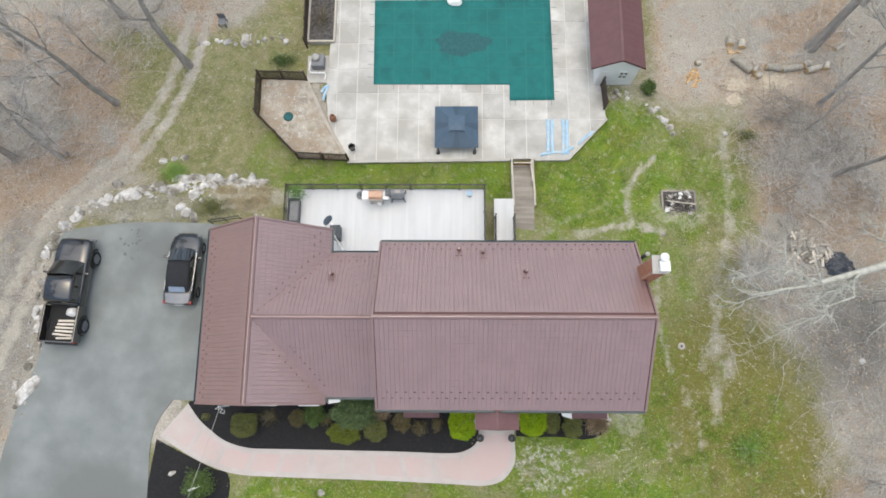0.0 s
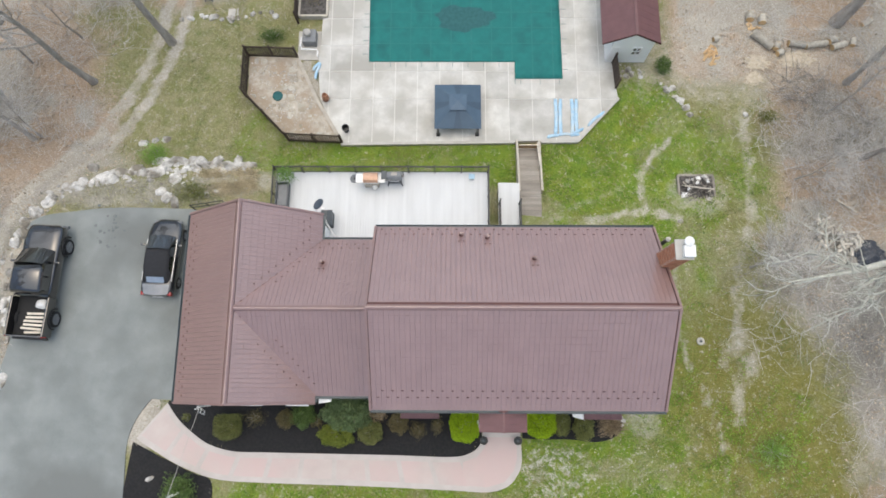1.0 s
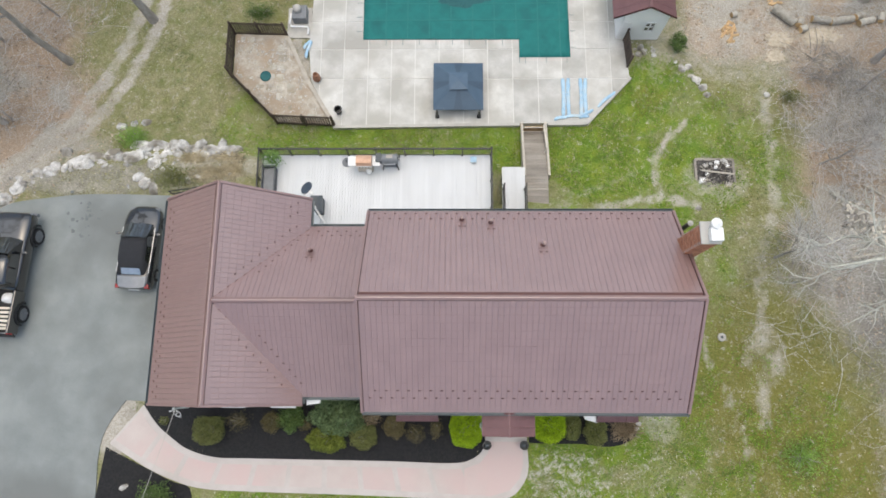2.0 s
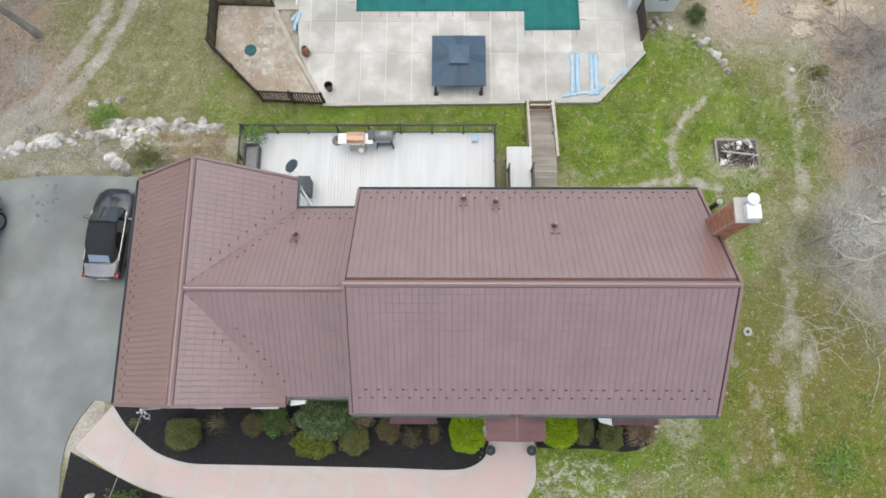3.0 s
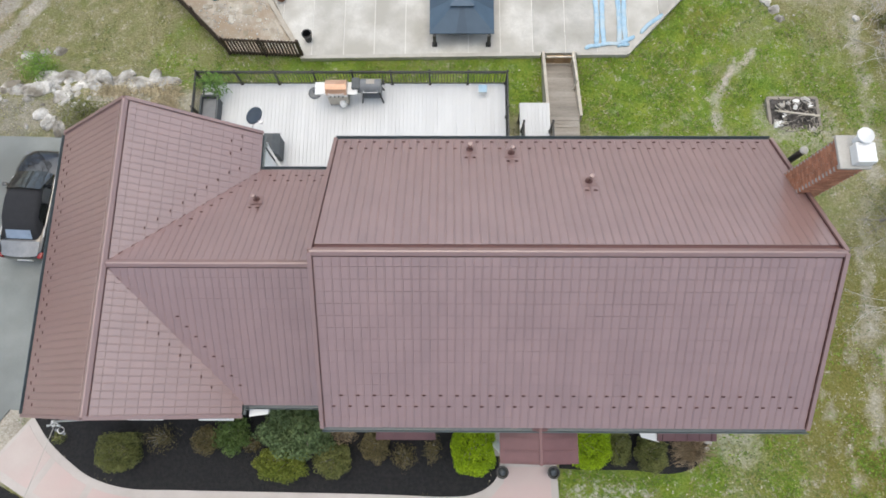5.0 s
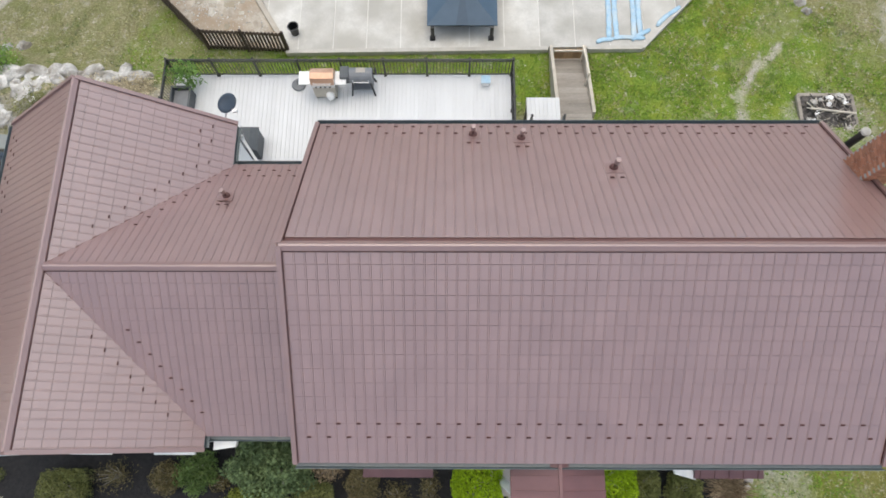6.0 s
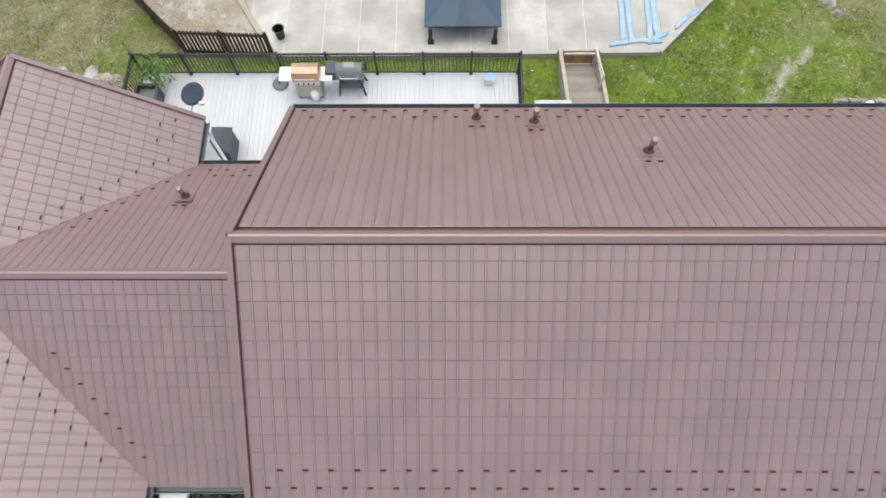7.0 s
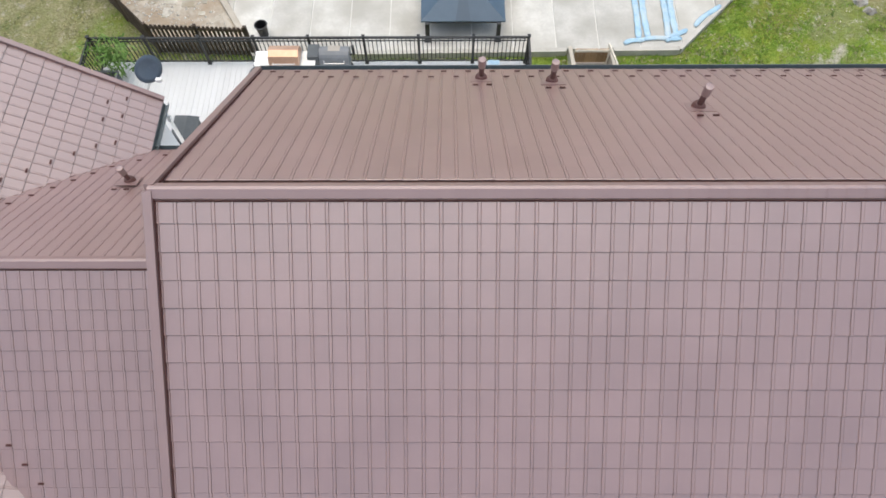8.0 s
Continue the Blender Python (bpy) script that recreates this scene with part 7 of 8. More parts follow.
def pickup(x, y, turn):
    ob = thing("pickup_truck", (x, y, gz(x, y) + 0.03), "black crew-cab pickup truck with lumber in its bed", "pickup truck", turn=turn)
    bm = bmesh.new()
    body_loft(bm, [(-0.9, 0.97, 0.45, 1.12, 1.2, 0.86), (0.0, 0.97, 0.45, 1.12, 1.22, 0.86), (1.2, 0.97, 0.45, 1.12, 1.22, 0.86), (1.7, 0.97, 0.45, 1.1, 1.22, 0.86), (2.4, 0.96, 0.48, 1.05, 1.18, 0.82), (2.75, 0.90, 0.5, 0.98, 1.1, 0.76), (2.86, 0.8, 0.52, 0.9, 1.0, 0.68)])
    part("body", bm, CARBLACK, ob, smooth=True)
    bm = bmesh.new()
    rows = [(-0.82, 0.80, 1.18, 1.70), (-0.62, 0.80, 1.2, 1.86), (0.2, 0.80, 1.2, 1.90), (0.64, 0.78, 1.2, 1.87)]
    rings = [[bm.verts.new((s * w, yy, z)) for s, z in ((1.1, z0), (0.94, z1 - 0.06), (0.8, z1), (0, z1 + 0.02), (-0.8, z1), (-0.94, z1 - 0.06), (-1.1, z0))] for yy, w, z0, z1 in rows]
    for a, b in zip(rings, rings[1:]):
        for k in range(6):
            bm.faces.new((a[k], a[k + 1], b[k + 1], b[k]))
    bm.faces.new(rings[0])
    bm.faces.new(rings[-1][::-1])
    part("cab", bm, CARBLACK, ob, smooth=True)
    bm = bmesh.new()
    curved_glass(bm, 0.86, 1.46, 1.215, 0.72, 0.66, 1.87, 0.12)
    part("windscreen", bm, CARGLASS, ob, smooth=True)
    for s in (-1, 1):
        bm = bmesh.new()
        v = [bm.verts.new(p) for p in ((s * 0.86, 1.46, 1.215), (s * 0.72, 0.66, 1.87), (s * 0.735, 0.64, 1.8), (s * 0.86, 0.64, 1.2))]
        bm.faces.new(v)
        part("front_pillar", bm, CARBLACK, ob)
    for s in (-1, 1):
        for y0, y1 in ((-0.62, 0.02), (0.1, 0.82)):
            bm = bmesh.new()
            v = [bm.verts.new(p) for p in ((s * 0.885, y0, 1.26), (s * 0.885, y1, 1.26), (s * 0.782, y1 - (0.2 if y1 > 0.5 else 0), 1.72), (s * 0.782, y0, 1.72))]
            bm.faces.new(v)
            part("side_window", bm, CARGLASS, ob)
        bm = bmesh.new()
        box(bm, s * 1.13 - 0.12, s * 1.13 + 0.12, 0.78, 0.9, 1.2, 1.4, 0.03)
        bar(bm, (s * 0.9, 0.85, 1.25), (s * 1.05, 0.85, 1.28), 0.05)
        part("mirror", bm, CARBLACK, ob)
        bm = bmesh.new()
        box(bm, s * 0.93 - 0.05, s * 0.93 + 0.05, -2.92, -0.92, 0.5, 1.22, 0.03)
        part("bed_side", bm, CARBLACK, ob)
        bm = bmesh.new()
        box(bm, s * 0.9 - 0.08, s * 0.9 + 0.08, -2.96, -2.88, 0.85, 1.15, 0.02)
        part("tail_light", bm, REDLENS, ob)
        bm = bmesh.new()
        box(bm, s * 0.7 - 0.17, s * 0.7 + 0.17, 2.68, 2.85, 0.82, 1.0, 0.03)
        part("headlight", bm, MIDGREY, ob)
        for sy in (-1.95, 1.85):
            bm = bmesh.new()
            pts = [(s * 1.0, sy + 0.52 * math.cos(a), 0.42 + 0.52 * math.sin(a)) for a in np.linspace(0, math.pi, 13)]
            tube(bm, pts, 0.05, 6)
            part("fender_flare", bm, BLACK, ob)
    bm = bmesh.new()
    box(bm, -0.9, 0.9, -2.92, -0.9, 0.55, 0.68)
    part("bed_floor", bm, TYRE, ob, "black ribbed bed liner")
    bm = bmesh.new()
    box(bm, -0.88, 0.88, -2.96, -2.88, 0.55, 1.2, 0.02)
    part("tailgate", bm, CARBLACK, ob)
    bm = bmesh.new()
    box(bm, -0.9, 0.9, -3.06, -2.95, 0.5, 0.66, 0.03)
    part("bumper", bm, BLACK, ob)
    bm = bmesh.new()
    box(bm, -0.92, 0.92, 2.78, 2.94, 0.46, 0.7, 0.04)
    part("front_bumper", bm, MIDGREY, ob)
    for sx in (-0.9, 0.9):
        for sy in (-1.95, 1.85):
            wheel(ob, sx, sy, 0.41, 0.28)
    lum = root_matrix(ob)
    for k in range(6):
        bm = bmesh.new()
        box(bm, -0.42 + 0.02 * (k % 3), 0.62 + 0.03 * (k % 2), -2.75 + k * 0.19, -2.75 + k * 0.19 + 0.11, 0, 0.06, 0.004)
        plank = solid("lumber", bm, LUMBER, (0, 0, 0), "sawn pale lumber offcut lying in the truck bed", "lumber", "lumber in the truck bed")
        plank.matrix_basis = lum @ pose(0, 0, 0.68, 0, 0, random.uniform(-3, 3))
    bm = bmesh.new()
    bmesh.ops.create_icosphere(bm, subdivisions=3, radius=0.3)
    for q in bm.verts:
        s = 1 + 0.3 * noise.noise(q.co * 4)
        q.co = Vector((q.co.x * s, q.co.y * s * 0.8, max(0, q.co.z * s * 0.7)))
    bag = solid("white_bag", bm, WHITE, (0, 0, 0), "crumpled white bag in the truck bed", "bag", smooth=True)
    bag.matrix_basis = lum @ pose(0.35, -1.25, 0.68)


pickup(-20.9, 6.85, -3.0)


# ---- boulders, logs, fire pit ----
def boulder_mesh(seed, rx, ry, rz):
    bm = bmesh.new()
    bmesh.ops.create_icosphere(bm, subdivisions=3, radius=1.0)
    off = Vector((seed * 3.7, seed * 1.3, seed * 2.1))
    for q in bm.verts:
        s = 1 + 0.32 * noise.noise(q.co * 1.3 + off) + 0.12 * noise.noise(q.co * 3.5 + off)
        p = q.co * s
        q.co = Vector((round(p.x * 3.2) / 3.2 * 0.5 + p.x * 0.5, p.y, round(p.z * 3) / 3 * 0.4 + p.z * 0.6))
        q.co = Vector((q.co.x * rx, q.co.y * ry, q.co.z * rz))
    return mesh_of("boulder", bm, STONE, False)


BOULDERS = [boulder_mesh(k, *d) for k, d in enumerate(((0.36, 0.26, 0.2), (0.28, 0.25, 0.18), (0.45, 0.22, 0.2), (0.22, 0.18, 0.15), (0.32, 0.32, 0.22)))]


def boulder(x, y, size, turn, label="rough pale boulder at the edge of the driveway", group="driveway boulders"):
    ob = new("boulder", random.choice(BOULDERS))
    ob.matrix_basis = pose(x, y, gz(x, y) + 0.0 * size, random.uniform(-12, 12), random.uniform(-12, 12), turn) @ Matrix.Diagonal((size, size, size, 1))
    tagged(ob, label, "boulder", group)


wall_line = smooth_line([(-23.3, 0.6), (-22.9, 3.2), (-22.95, 5.5), (-23.0, 7.0), (-22.8, 9.2), (-22.35, 10.4), (-21.4, 11.4), (-20.2, 12.1), (-18.9, 12.5), (-17.4, 12.9), (-16.3, 13.2), (-15.0, 13.5), (-13.6, 13.5), (-12.1, 13.35), (-10.9, 13.1)], 4)
seeded = random.Random(21)
for k, (x, y) in enumerate(wall_line):
    if y > 7 or k % 2:
        boulder(x + seeded.uniform(-0.22, 0.22), y + seeded.uniform(-0.22, 0.22), seeded.uniform(0.4, 1.1) * (0.75 if y < 9 else 1.0), seeded.uniform(0, 360))
for x, y in smooth_line(wall_line[::2], 5):
    if seeded.random() < 0.75:
        boulder(x + seeded.gauss(0, 0.35), y + seeded.gauss(0, 0.35), seeded.uniform(0.2, 0.55), seeded.uniform(0, 360), "small pale stone among the driveway boulders")
for x, y, s in ((-19.75, 13.4, 1.2), (-16.2, 13.1, 1.5), (-14.9, 12.7, 1.3), (-14.3, 13.9, 1.3), (-13.7, 13.75, 1.4), (-13.0, 13.85, 1.2), (-15.2, 11.5, 1.0), (-15.5, 11.9, 0.9), (-14.7, 11.2, 0.9), (-17.6, 15.3, 0.8), (-17.0, 15.5, 0.7), (-16.4, 15.6, 0.8), (-11.8, 13.9, 1.0)):
    boulder(x, y, s, seeded.uniform(0, 360))
for x, y, sx, sy, a in ((-16.0, 13.8, 2.0, 1.3, 8), (-15.1, 13.85, 2.3, 1.5, -6), (-14.2, 13.7, 2.6, 1.6, 12), (-13.3, 13.65, 2.2, 1.4, -10), (-12.3, 13.6, 2.6, 1.7, 4), (-11.5, 13.55, 1.9, 1.3, 15),
                        (-14.7, 13.15, 1.6, 1.1, 35), (-17.3, 13.35, 1.6, 1.2, 20), (-19.0, 12.75, 1.7, 1.1, 30), (-18.2, 13.05, 1.8, 1.1, 18), (-20.1, 12.2, 1.5, 1.1, 40), (-21.4, 11.3, 1.5, 1.0, 50)):
    ledge = new("rock_ledge", seeded.choice(BOULDERS))
    ledge.matrix_basis = pose(x, y, gz(x, y) - 0.03, seeded.uniform(-7, 7), seeded.uniform(-7, 7), a) @ Matrix.Diagonal((sx, sy, 0.75, 1))
    tagged(ledge, "flat pale bedrock ledge breaking out of the slope", "rock ledge", "bedrock ledges")
for k in range(34):
    boulder(seeded.uniform(-16.2, -10.6), seeded.uniform(11.3, 13.3), seeded.uniform(0.18, 0.45), seeded.uniform(0, 360), "small pale stone in the rough soil behind the garage", "scattered rubble stones")
slab = new("boulder", BOULDERS[2])
slab.matrix_basis = pose(-22.95, 1.35, gz(-22.95, 1.35), 0, 0, 58) @ Matrix.Diagonal((2.1, 1.6, 1.2, 1))
tagged(slab, "long flat white boulder at the edge of the driveway", "boulder", "driveway boulders")
for k in range(26):
    t = k / 25
    x, y = (9.9 + 3.2 * t, 20.2 - 0.5 * t) if k < 14 else (12.6 + 1.9 * (t - 0.5) * 2, 19.6 - 2.2 * (t - 0.5) * 2)
    boulder(x + seeded.uniform(-0.2, 0.2), y + seeded.uniform(-0.35, 0.25), seeded.uniform(0.35, 0.75), seeded.uniform(0, 360), "pale edging stone near the shed", "shed edging stones")
for k in range(13):
    boulder(-16.4 + k * 0.5 + seeded.uniform(-0.15, 0.15), 23.9 + seeded.uniform(-0.25, 0.25), seeded.uniform(0.4, 0.9), seeded.uniform(0, 360), "flat pale stone in a low garden edging", "garden edging stones")
for x, y in ((17.6, 17.3), (14.9, 12.0), (23.4, 3.2), (12.9, 10.5), (-6.6, -3.9)):
    boulder(x, y, 0.6, seeded.uniform(0, 360), "lone pale stone on the ground", "scattered stones")
bm = bmesh.new()
for k, (x, y) in enumerate(((0, 0), (0.52, 0.02), (1.05, -0.03))):
    box(bm, x, x + 0.46, y, y + 0.5, 0, 0.07, 0.015)
solid("stepping_stones", bm, KERB, (-13.6, 24.0, gz(-13.3, 24.2)), "square grey paving stones among the leaves", "paving stones")


def log(x, y, length, r, turn, label, group, cut=CUTWOOD, z=0.0):
    ob = thing("log", (x, y, gz(x, y) + z), label, "log", group, turn=turn)
    bm = bmesh.new()
    n = 14
    pts = [(-length / 2 + length * t, 0.02 * math.sin(4 * t), r) for t in (0, 0.3, 0.65, 1)]
    tube(bm, pts, [r, r * 0.97, r * 1.02, r * 0.96], n, caps=False)
    part("bark", bm, LOGBARK, ob, smooth=True)
    for s in (-1, 1):
        bm = bmesh.new()
        lathe(bm, 0, 0, [(r * 0.97, -0.006), (r * 0.97, 0.004), (r * 0.4, 0.008)], n)
        bmesh.ops.transform(bm, matrix=pose(s * length / 2, 0, r, 0, 90 * s, 0), verts=bm.verts[:])
        part("cut_end", bm, cut, ob, "pale sawn end")
    return ob


LG = "sawn logs by the woods"
for x, y, l, r, a in ((18.95, 22.0, 1.45, 0.24, -42), (21.0, 21.75, 1.0, 0.2, -6), (22.15, 21.72, 1.3, 0.2, 10), (23.15, 22.0, 0.5, 0.2, 25), (23.5, 21.65, 0.9, 0.19, 18), (24.4, 21.9, 0.5, 0.17, 70),
                      (18.4, 23.6, 0.5, 0.24, 75), (19.1, 23.4, 0.5, 0.23, 80), (19.8, 21.6, 0.42, 0.2, 60), (19.95, 21.2, 0.4, 0.19, 20), (25.4, 23.2, 0.7, 0.14, 30), (16.2, 22.1, 0.3, 0.16, 10)):
    log(x, y, l, r, a, "sawn log with grey bark lying on bare ground", LG)
for k in range(16):
    a = seeded.uniform(0, math.tau)
    d = seeded.uniform(0.05, 0.55)
    bm = bmesh.new()
    v = [bm.verts.new(p) for p in ((-0.2, -0.08, 0), (-0.2, 0.08, 0), (-0.2, 0, 0.12), (0.2, -0.08, 0), (0.2, 0.08, 0), (0.2, 0, 0.12))]
    for f in ((0, 1, 2), (5, 4, 3), (0, 3, 4, 1), (1, 4, 5, 2), (2, 5, 3, 0)):
        bm.faces.new([v[q] for q in f])
    x, y = 15.9 + d * math.cos(a), 21.15 + d * 1.3 * math.sin(a)
    solid("split_log", bm, ORANGEWOOD, (x, y, gz(x, y) + 0.12 * (0.55 - d)), "freshly split orange firewood on bare ground", "firewood", "split firewood heap", turn=seeded.uniform(0, 360))
for k in range(5):
    x, y = 18.6 + seeded.uniform(-0.3, 0.3), 23.0 + seeded.uniform(-0.2, 0.2)
    bm = bmesh.new()
    box(bm, -0.16, 0.16, -0.06, 0.06, 0, 0.1, 0.02)
    solid("split_log", bm, ORANGEWOOD, (x, y, gz(x, y)), "freshly split orange firewood beside round logs", "firewood", "split firewood heap", turn=seeded.uniform(0, 360))


def heap(name, x, y, rx, ry, h, mat, label, category):
    bm = bmesh.new()
    bmesh.ops.create_grid(bm, x_segments=26, y_segments=26, size=1.0)
    gone = []
    for q in bm.verts:
        d = math.hypot(q.co.x, q.co.y) + 0.45 * noise.noise(Vector((q.co.x * 2 + x, q.co.y * 2 + y, 0))) + 0.5 * noise.noise(Vector((q.co.x * 6 + x, q.co.y * 6 + y, 3)))
        if d > 0.95:
            gone.append(q)
        wx, wy = x + q.co.x * rx, y + q.co.y * ry
        q.co = Vector((q.co.x * rx, q.co.y * ry, gz(wx, wy) - gz(x, y) + 0.03 + max(0, 1 - d) * h))
    bmesh.ops.delete(bm, geom=gone, context="VERTS")
    return solid(name, bm, mat, (x, y, gz(x, y)), label, category, kind="stuff", smooth=True)


for x, y, rx, ry in ((18.6, 20.6, 0.9, 0.55), (20.9, 20.9, 1.3, 0.7), (18.3, 19.6, 0.6, 0.5)):
    heap("sawdust", x, y, rx, ry, 0.05, SAWDUST, "pale sawdust strewn below the logs", "sawdust")

# the fire pit
pit = thing("fire_pit", (14.25, 12.45, gz(14.25, 12.45)), "square fire pit full of ash, sticks and pale rubble", "fire pit")
for a, b in (((-1.0, -1.0), (1.0, -1.0)), ((1.0, -1.0), (1.0, 1.0)), ((1.0, 1.0), (-1.0, 1.0)), ((-1.0, 1.0), (-1.0, -1.0))):
    bm = bmesh.new()
    bar(bm, (*a, 0.02), (*b, 0.02), 0.12, 0.12)
    part("edge_timber", bm, GREYWOOD, pit)
bm = bmesh.new()
bmesh.ops.create_grid(bm, x_segments=30, y_segments=30, size=0.95)
for q in bm.verts:
    q.co.z = 0.06 + 0.1 * noise.noise(q.co * 4) + 0.12 * max(0, 1 - q.co.length)
part("ash", bm, ASH, pit, "dark ash and char", smooth=True)
for k in range(170):
    bm = bmesh.new()
    a, l = seeded.uniform(0, math.pi), seeded.uniform(0.15, 0.5)
    x, y = seeded.uniform(-0.8, 0.8), seeded.uniform(-0.8, 0.8)
    z = 0.12 + seeded.uniform(0, 0.14)
    bar(bm, (x - l * math.cos(a) / 2, y - l * math.sin(a) / 2, z), (x + l * math.cos(a) / 2, y + l * math.sin(a) / 2, z + seeded.uniform(-0.05, 0.08)), seeded.uniform(0.015, 0.035))
    part("stick", bm, (ASH, ASH, GREYWOOD, LOGBARK)[k % 4], pit)
for k in range(16):
    bm = bmesh.new()
    bmesh.ops.create_icosphere(bm, subdivisions=2, radius=seeded.uniform(0.05, 0.15))
    for q in bm.verts:
        q.co *= 1 + 0.9 * noise.noise(q.co * 11 + Vector((k * 3.1, 0, 0)))
        q.co.z *= 0.6
    x, y = (seeded.uniform(-0.9, -0.4), seeded.uniform(-0.4, 0.6)) if k < 8 else (seeded.uniform(-0.3, 0.7), seeded.uniform(0.4, 0.9))
    bmesh.ops.translate(bm, vec=(x, y, 0.2), verts=bm.verts[:])
    part("rubble", bm, STONE if k % 3 else WHITE, pit)
bm = bmesh.new()
bar(bm, (-0.75, 0.3, 0.3), (0.9, 0.1, 0.28), 0.07)
part("half_burnt_plank", bm, PALEWOOD, pit)

# the woodpile under its tarp
pile = thing("woodpile", (21.3, 9.4, gz(21.3, 9.4)), "stacked pale firewood partly under a black tarp", "woodpile")
PILE_M = pose(0, 0, 0, 0, 0, -28)
for k in range(96):
    u, w = seeded.uniform(-1.35, 0.95), seeded.gauss(0, 0.33)
    h = 0.07 + max(0.0, 0.42 - 0.5 * abs(w)) * seeded.random()
    a, half, rad = math.radians(90 + seeded.gauss(0, 32)), seeded.uniform(0.14, 0.27), seeded.uniform(0.045, 0.09)
    dx, dy, dz = half * math.cos(a), half * math.sin(a), seeded.uniform(-0.06, 0.06)
    bm = bmesh.new()
    tube(bm, [(u - dx, w - dy, h - dz), (u + dx, w + dy, h + dz)], rad, 6)
    bmesh.ops.transform(bm, matrix=PILE_M, verts=bm.verts[:])
    part("split_log", bm, (PALEWOOD, LOGBARK, LUMBER, GREYWOOD)[k % 4], pile)
bm = bmesh.new()
bmesh.ops.create_grid(bm, x_segments=40, y_segments=30, size=1.0)
gone = []
for q in bm.verts:
    x, y = q.co.x * 1.25 + 1.6, q.co.y * 0.8
    d = math.hypot(q.co.x, q.co.y) + 0.35 * noise.noise(Vector((x * 2.2, y * 2.2, 5)))
    if d > 0.95:
        gone.append(q)
    q.co = Vector((x, y, 0.04 + 0.38 * max(0.0, 1 - d * d) + 0.12 * noise.noise(Vector((x * 5, y * 5, 0))) + 0.05 * noise.noise(Vector((x * 13, y * 13, 2)))))
bmesh.ops.delete(bm, geom=gone, context="VERTS")
bmesh.ops.transform(bm, matrix=PILE_M, verts=bm.verts[:])
part("tarp", bm, TARP, pile, "crumpled black tarp", smooth=True)
for x, y, l, a in ((19.4, 10.4, 1.9, 35), (20.2, 11.0, 1.3, -60), (22.6, 11.3, 2.2, -35), (18.8, 9.2, 1.2, 70), (20.9, 8.0, 1.6, 10)):
    log(x, y, l, 0.06, a, "thin grey fallen branch wood near the woodpile", "fallen poles", PALEWOOD)

cap = thing("septic_cap", (13.3, 3.95, gz(13.3, 3.95)), "pale round plastic riser cap set in the lawn", "drain cap")
bm = bmesh.new()
lathe(bm, 0, 0, [(0.2, -0.05), (0.2, 0.1), (0.17, 0.13), (0.1, 0.13), (0.08, 0.1)], 20)
part("lid", bm, KERB, cap)
bm = bmesh.new()
lathe(bm, 0, 0, [(0.07, 0.1), (0.06, 0.13), (0.02, 0.135)], 14)
part("knob", bm, DARKGREY, cap)
bm = bmesh.new()
box(bm, -0.32, 0.32, -0.06, 0.06, 0, 0.05, 0.01)
solid("white_stake", bm, WHITE, (-13.0, -3.55, gz(-13, -3.5) + 0.95), "white board resting in the ornamental tree", "board", turn=22)
boulder(-14.6, -2.95, 0.55, 30, "flat pale stone in the mulch bed", "scattered stones")


# ---- trees ----
def tube_arrays(lines, n):
    """Many thin tubes as one pair of arrays; lines: (points, radii)."""
    V, F, base = [], [], 0
    ang = np.arange(n) * math.tau / n
    for pts, rad in lines:
        pts, rad = np.asarray(pts, float), np.asarray(rad, float)
        d = np.gradient(pts, axis=0)
        d /= np.linalg.norm(d, axis=1, keepdims=True) + 1e-9
        ref = np.where(np.abs(d[:, 2:]) < 0.9, np.array([[0.0, 0, 1]]), np.array([[1.0, 0, 0]]))
        a = np.cross(d, ref)
        a /= np.linalg.norm(a, axis=1, keepdims=True) + 1e-9
        b = np.cross(d, a)
        ring = pts[:, None] + rad[:, None, None] * (a[:, None] * np.cos(ang)[None, :, None] + b[:, None] * np.sin(ang)[None, :, None])
        m = len(pts)
        i = np.arange(m * n).reshape(m, n) + base
        V.append(ring.reshape(-1, 3))
        F.append(np.stack([i[:-1], np.roll(i[:-1], -1, 1), np.roll(i[1:], -1, 1), i[1:]], -1).reshape(-1, 4))
        base += m * n
    return np.concatenate(V), np.concatenate(F)


def grow(r, start, way, length, rad, steps, wander, lift):
    pts, d = [np.array(start, float)], np.array(way, float)
    for k in range(steps):
        d = d + r.normal(size=3) * wander + np.array([0, 0, lift])
        d /= np.linalg.norm(d)
        pts.append(pts[-1] + d * length / steps)
    return np.array(pts), np.linspace(rad, rad * 0.25, steps + 1)


def side_way(r, d, spread):
    q = r.normal(size=3)
    q -= d * (q @ d)
    q /= np.linalg.norm(q)
    w = d * math.cos(spread) + q * math.sin(spread)
    return w / np.linalg.norm(w)


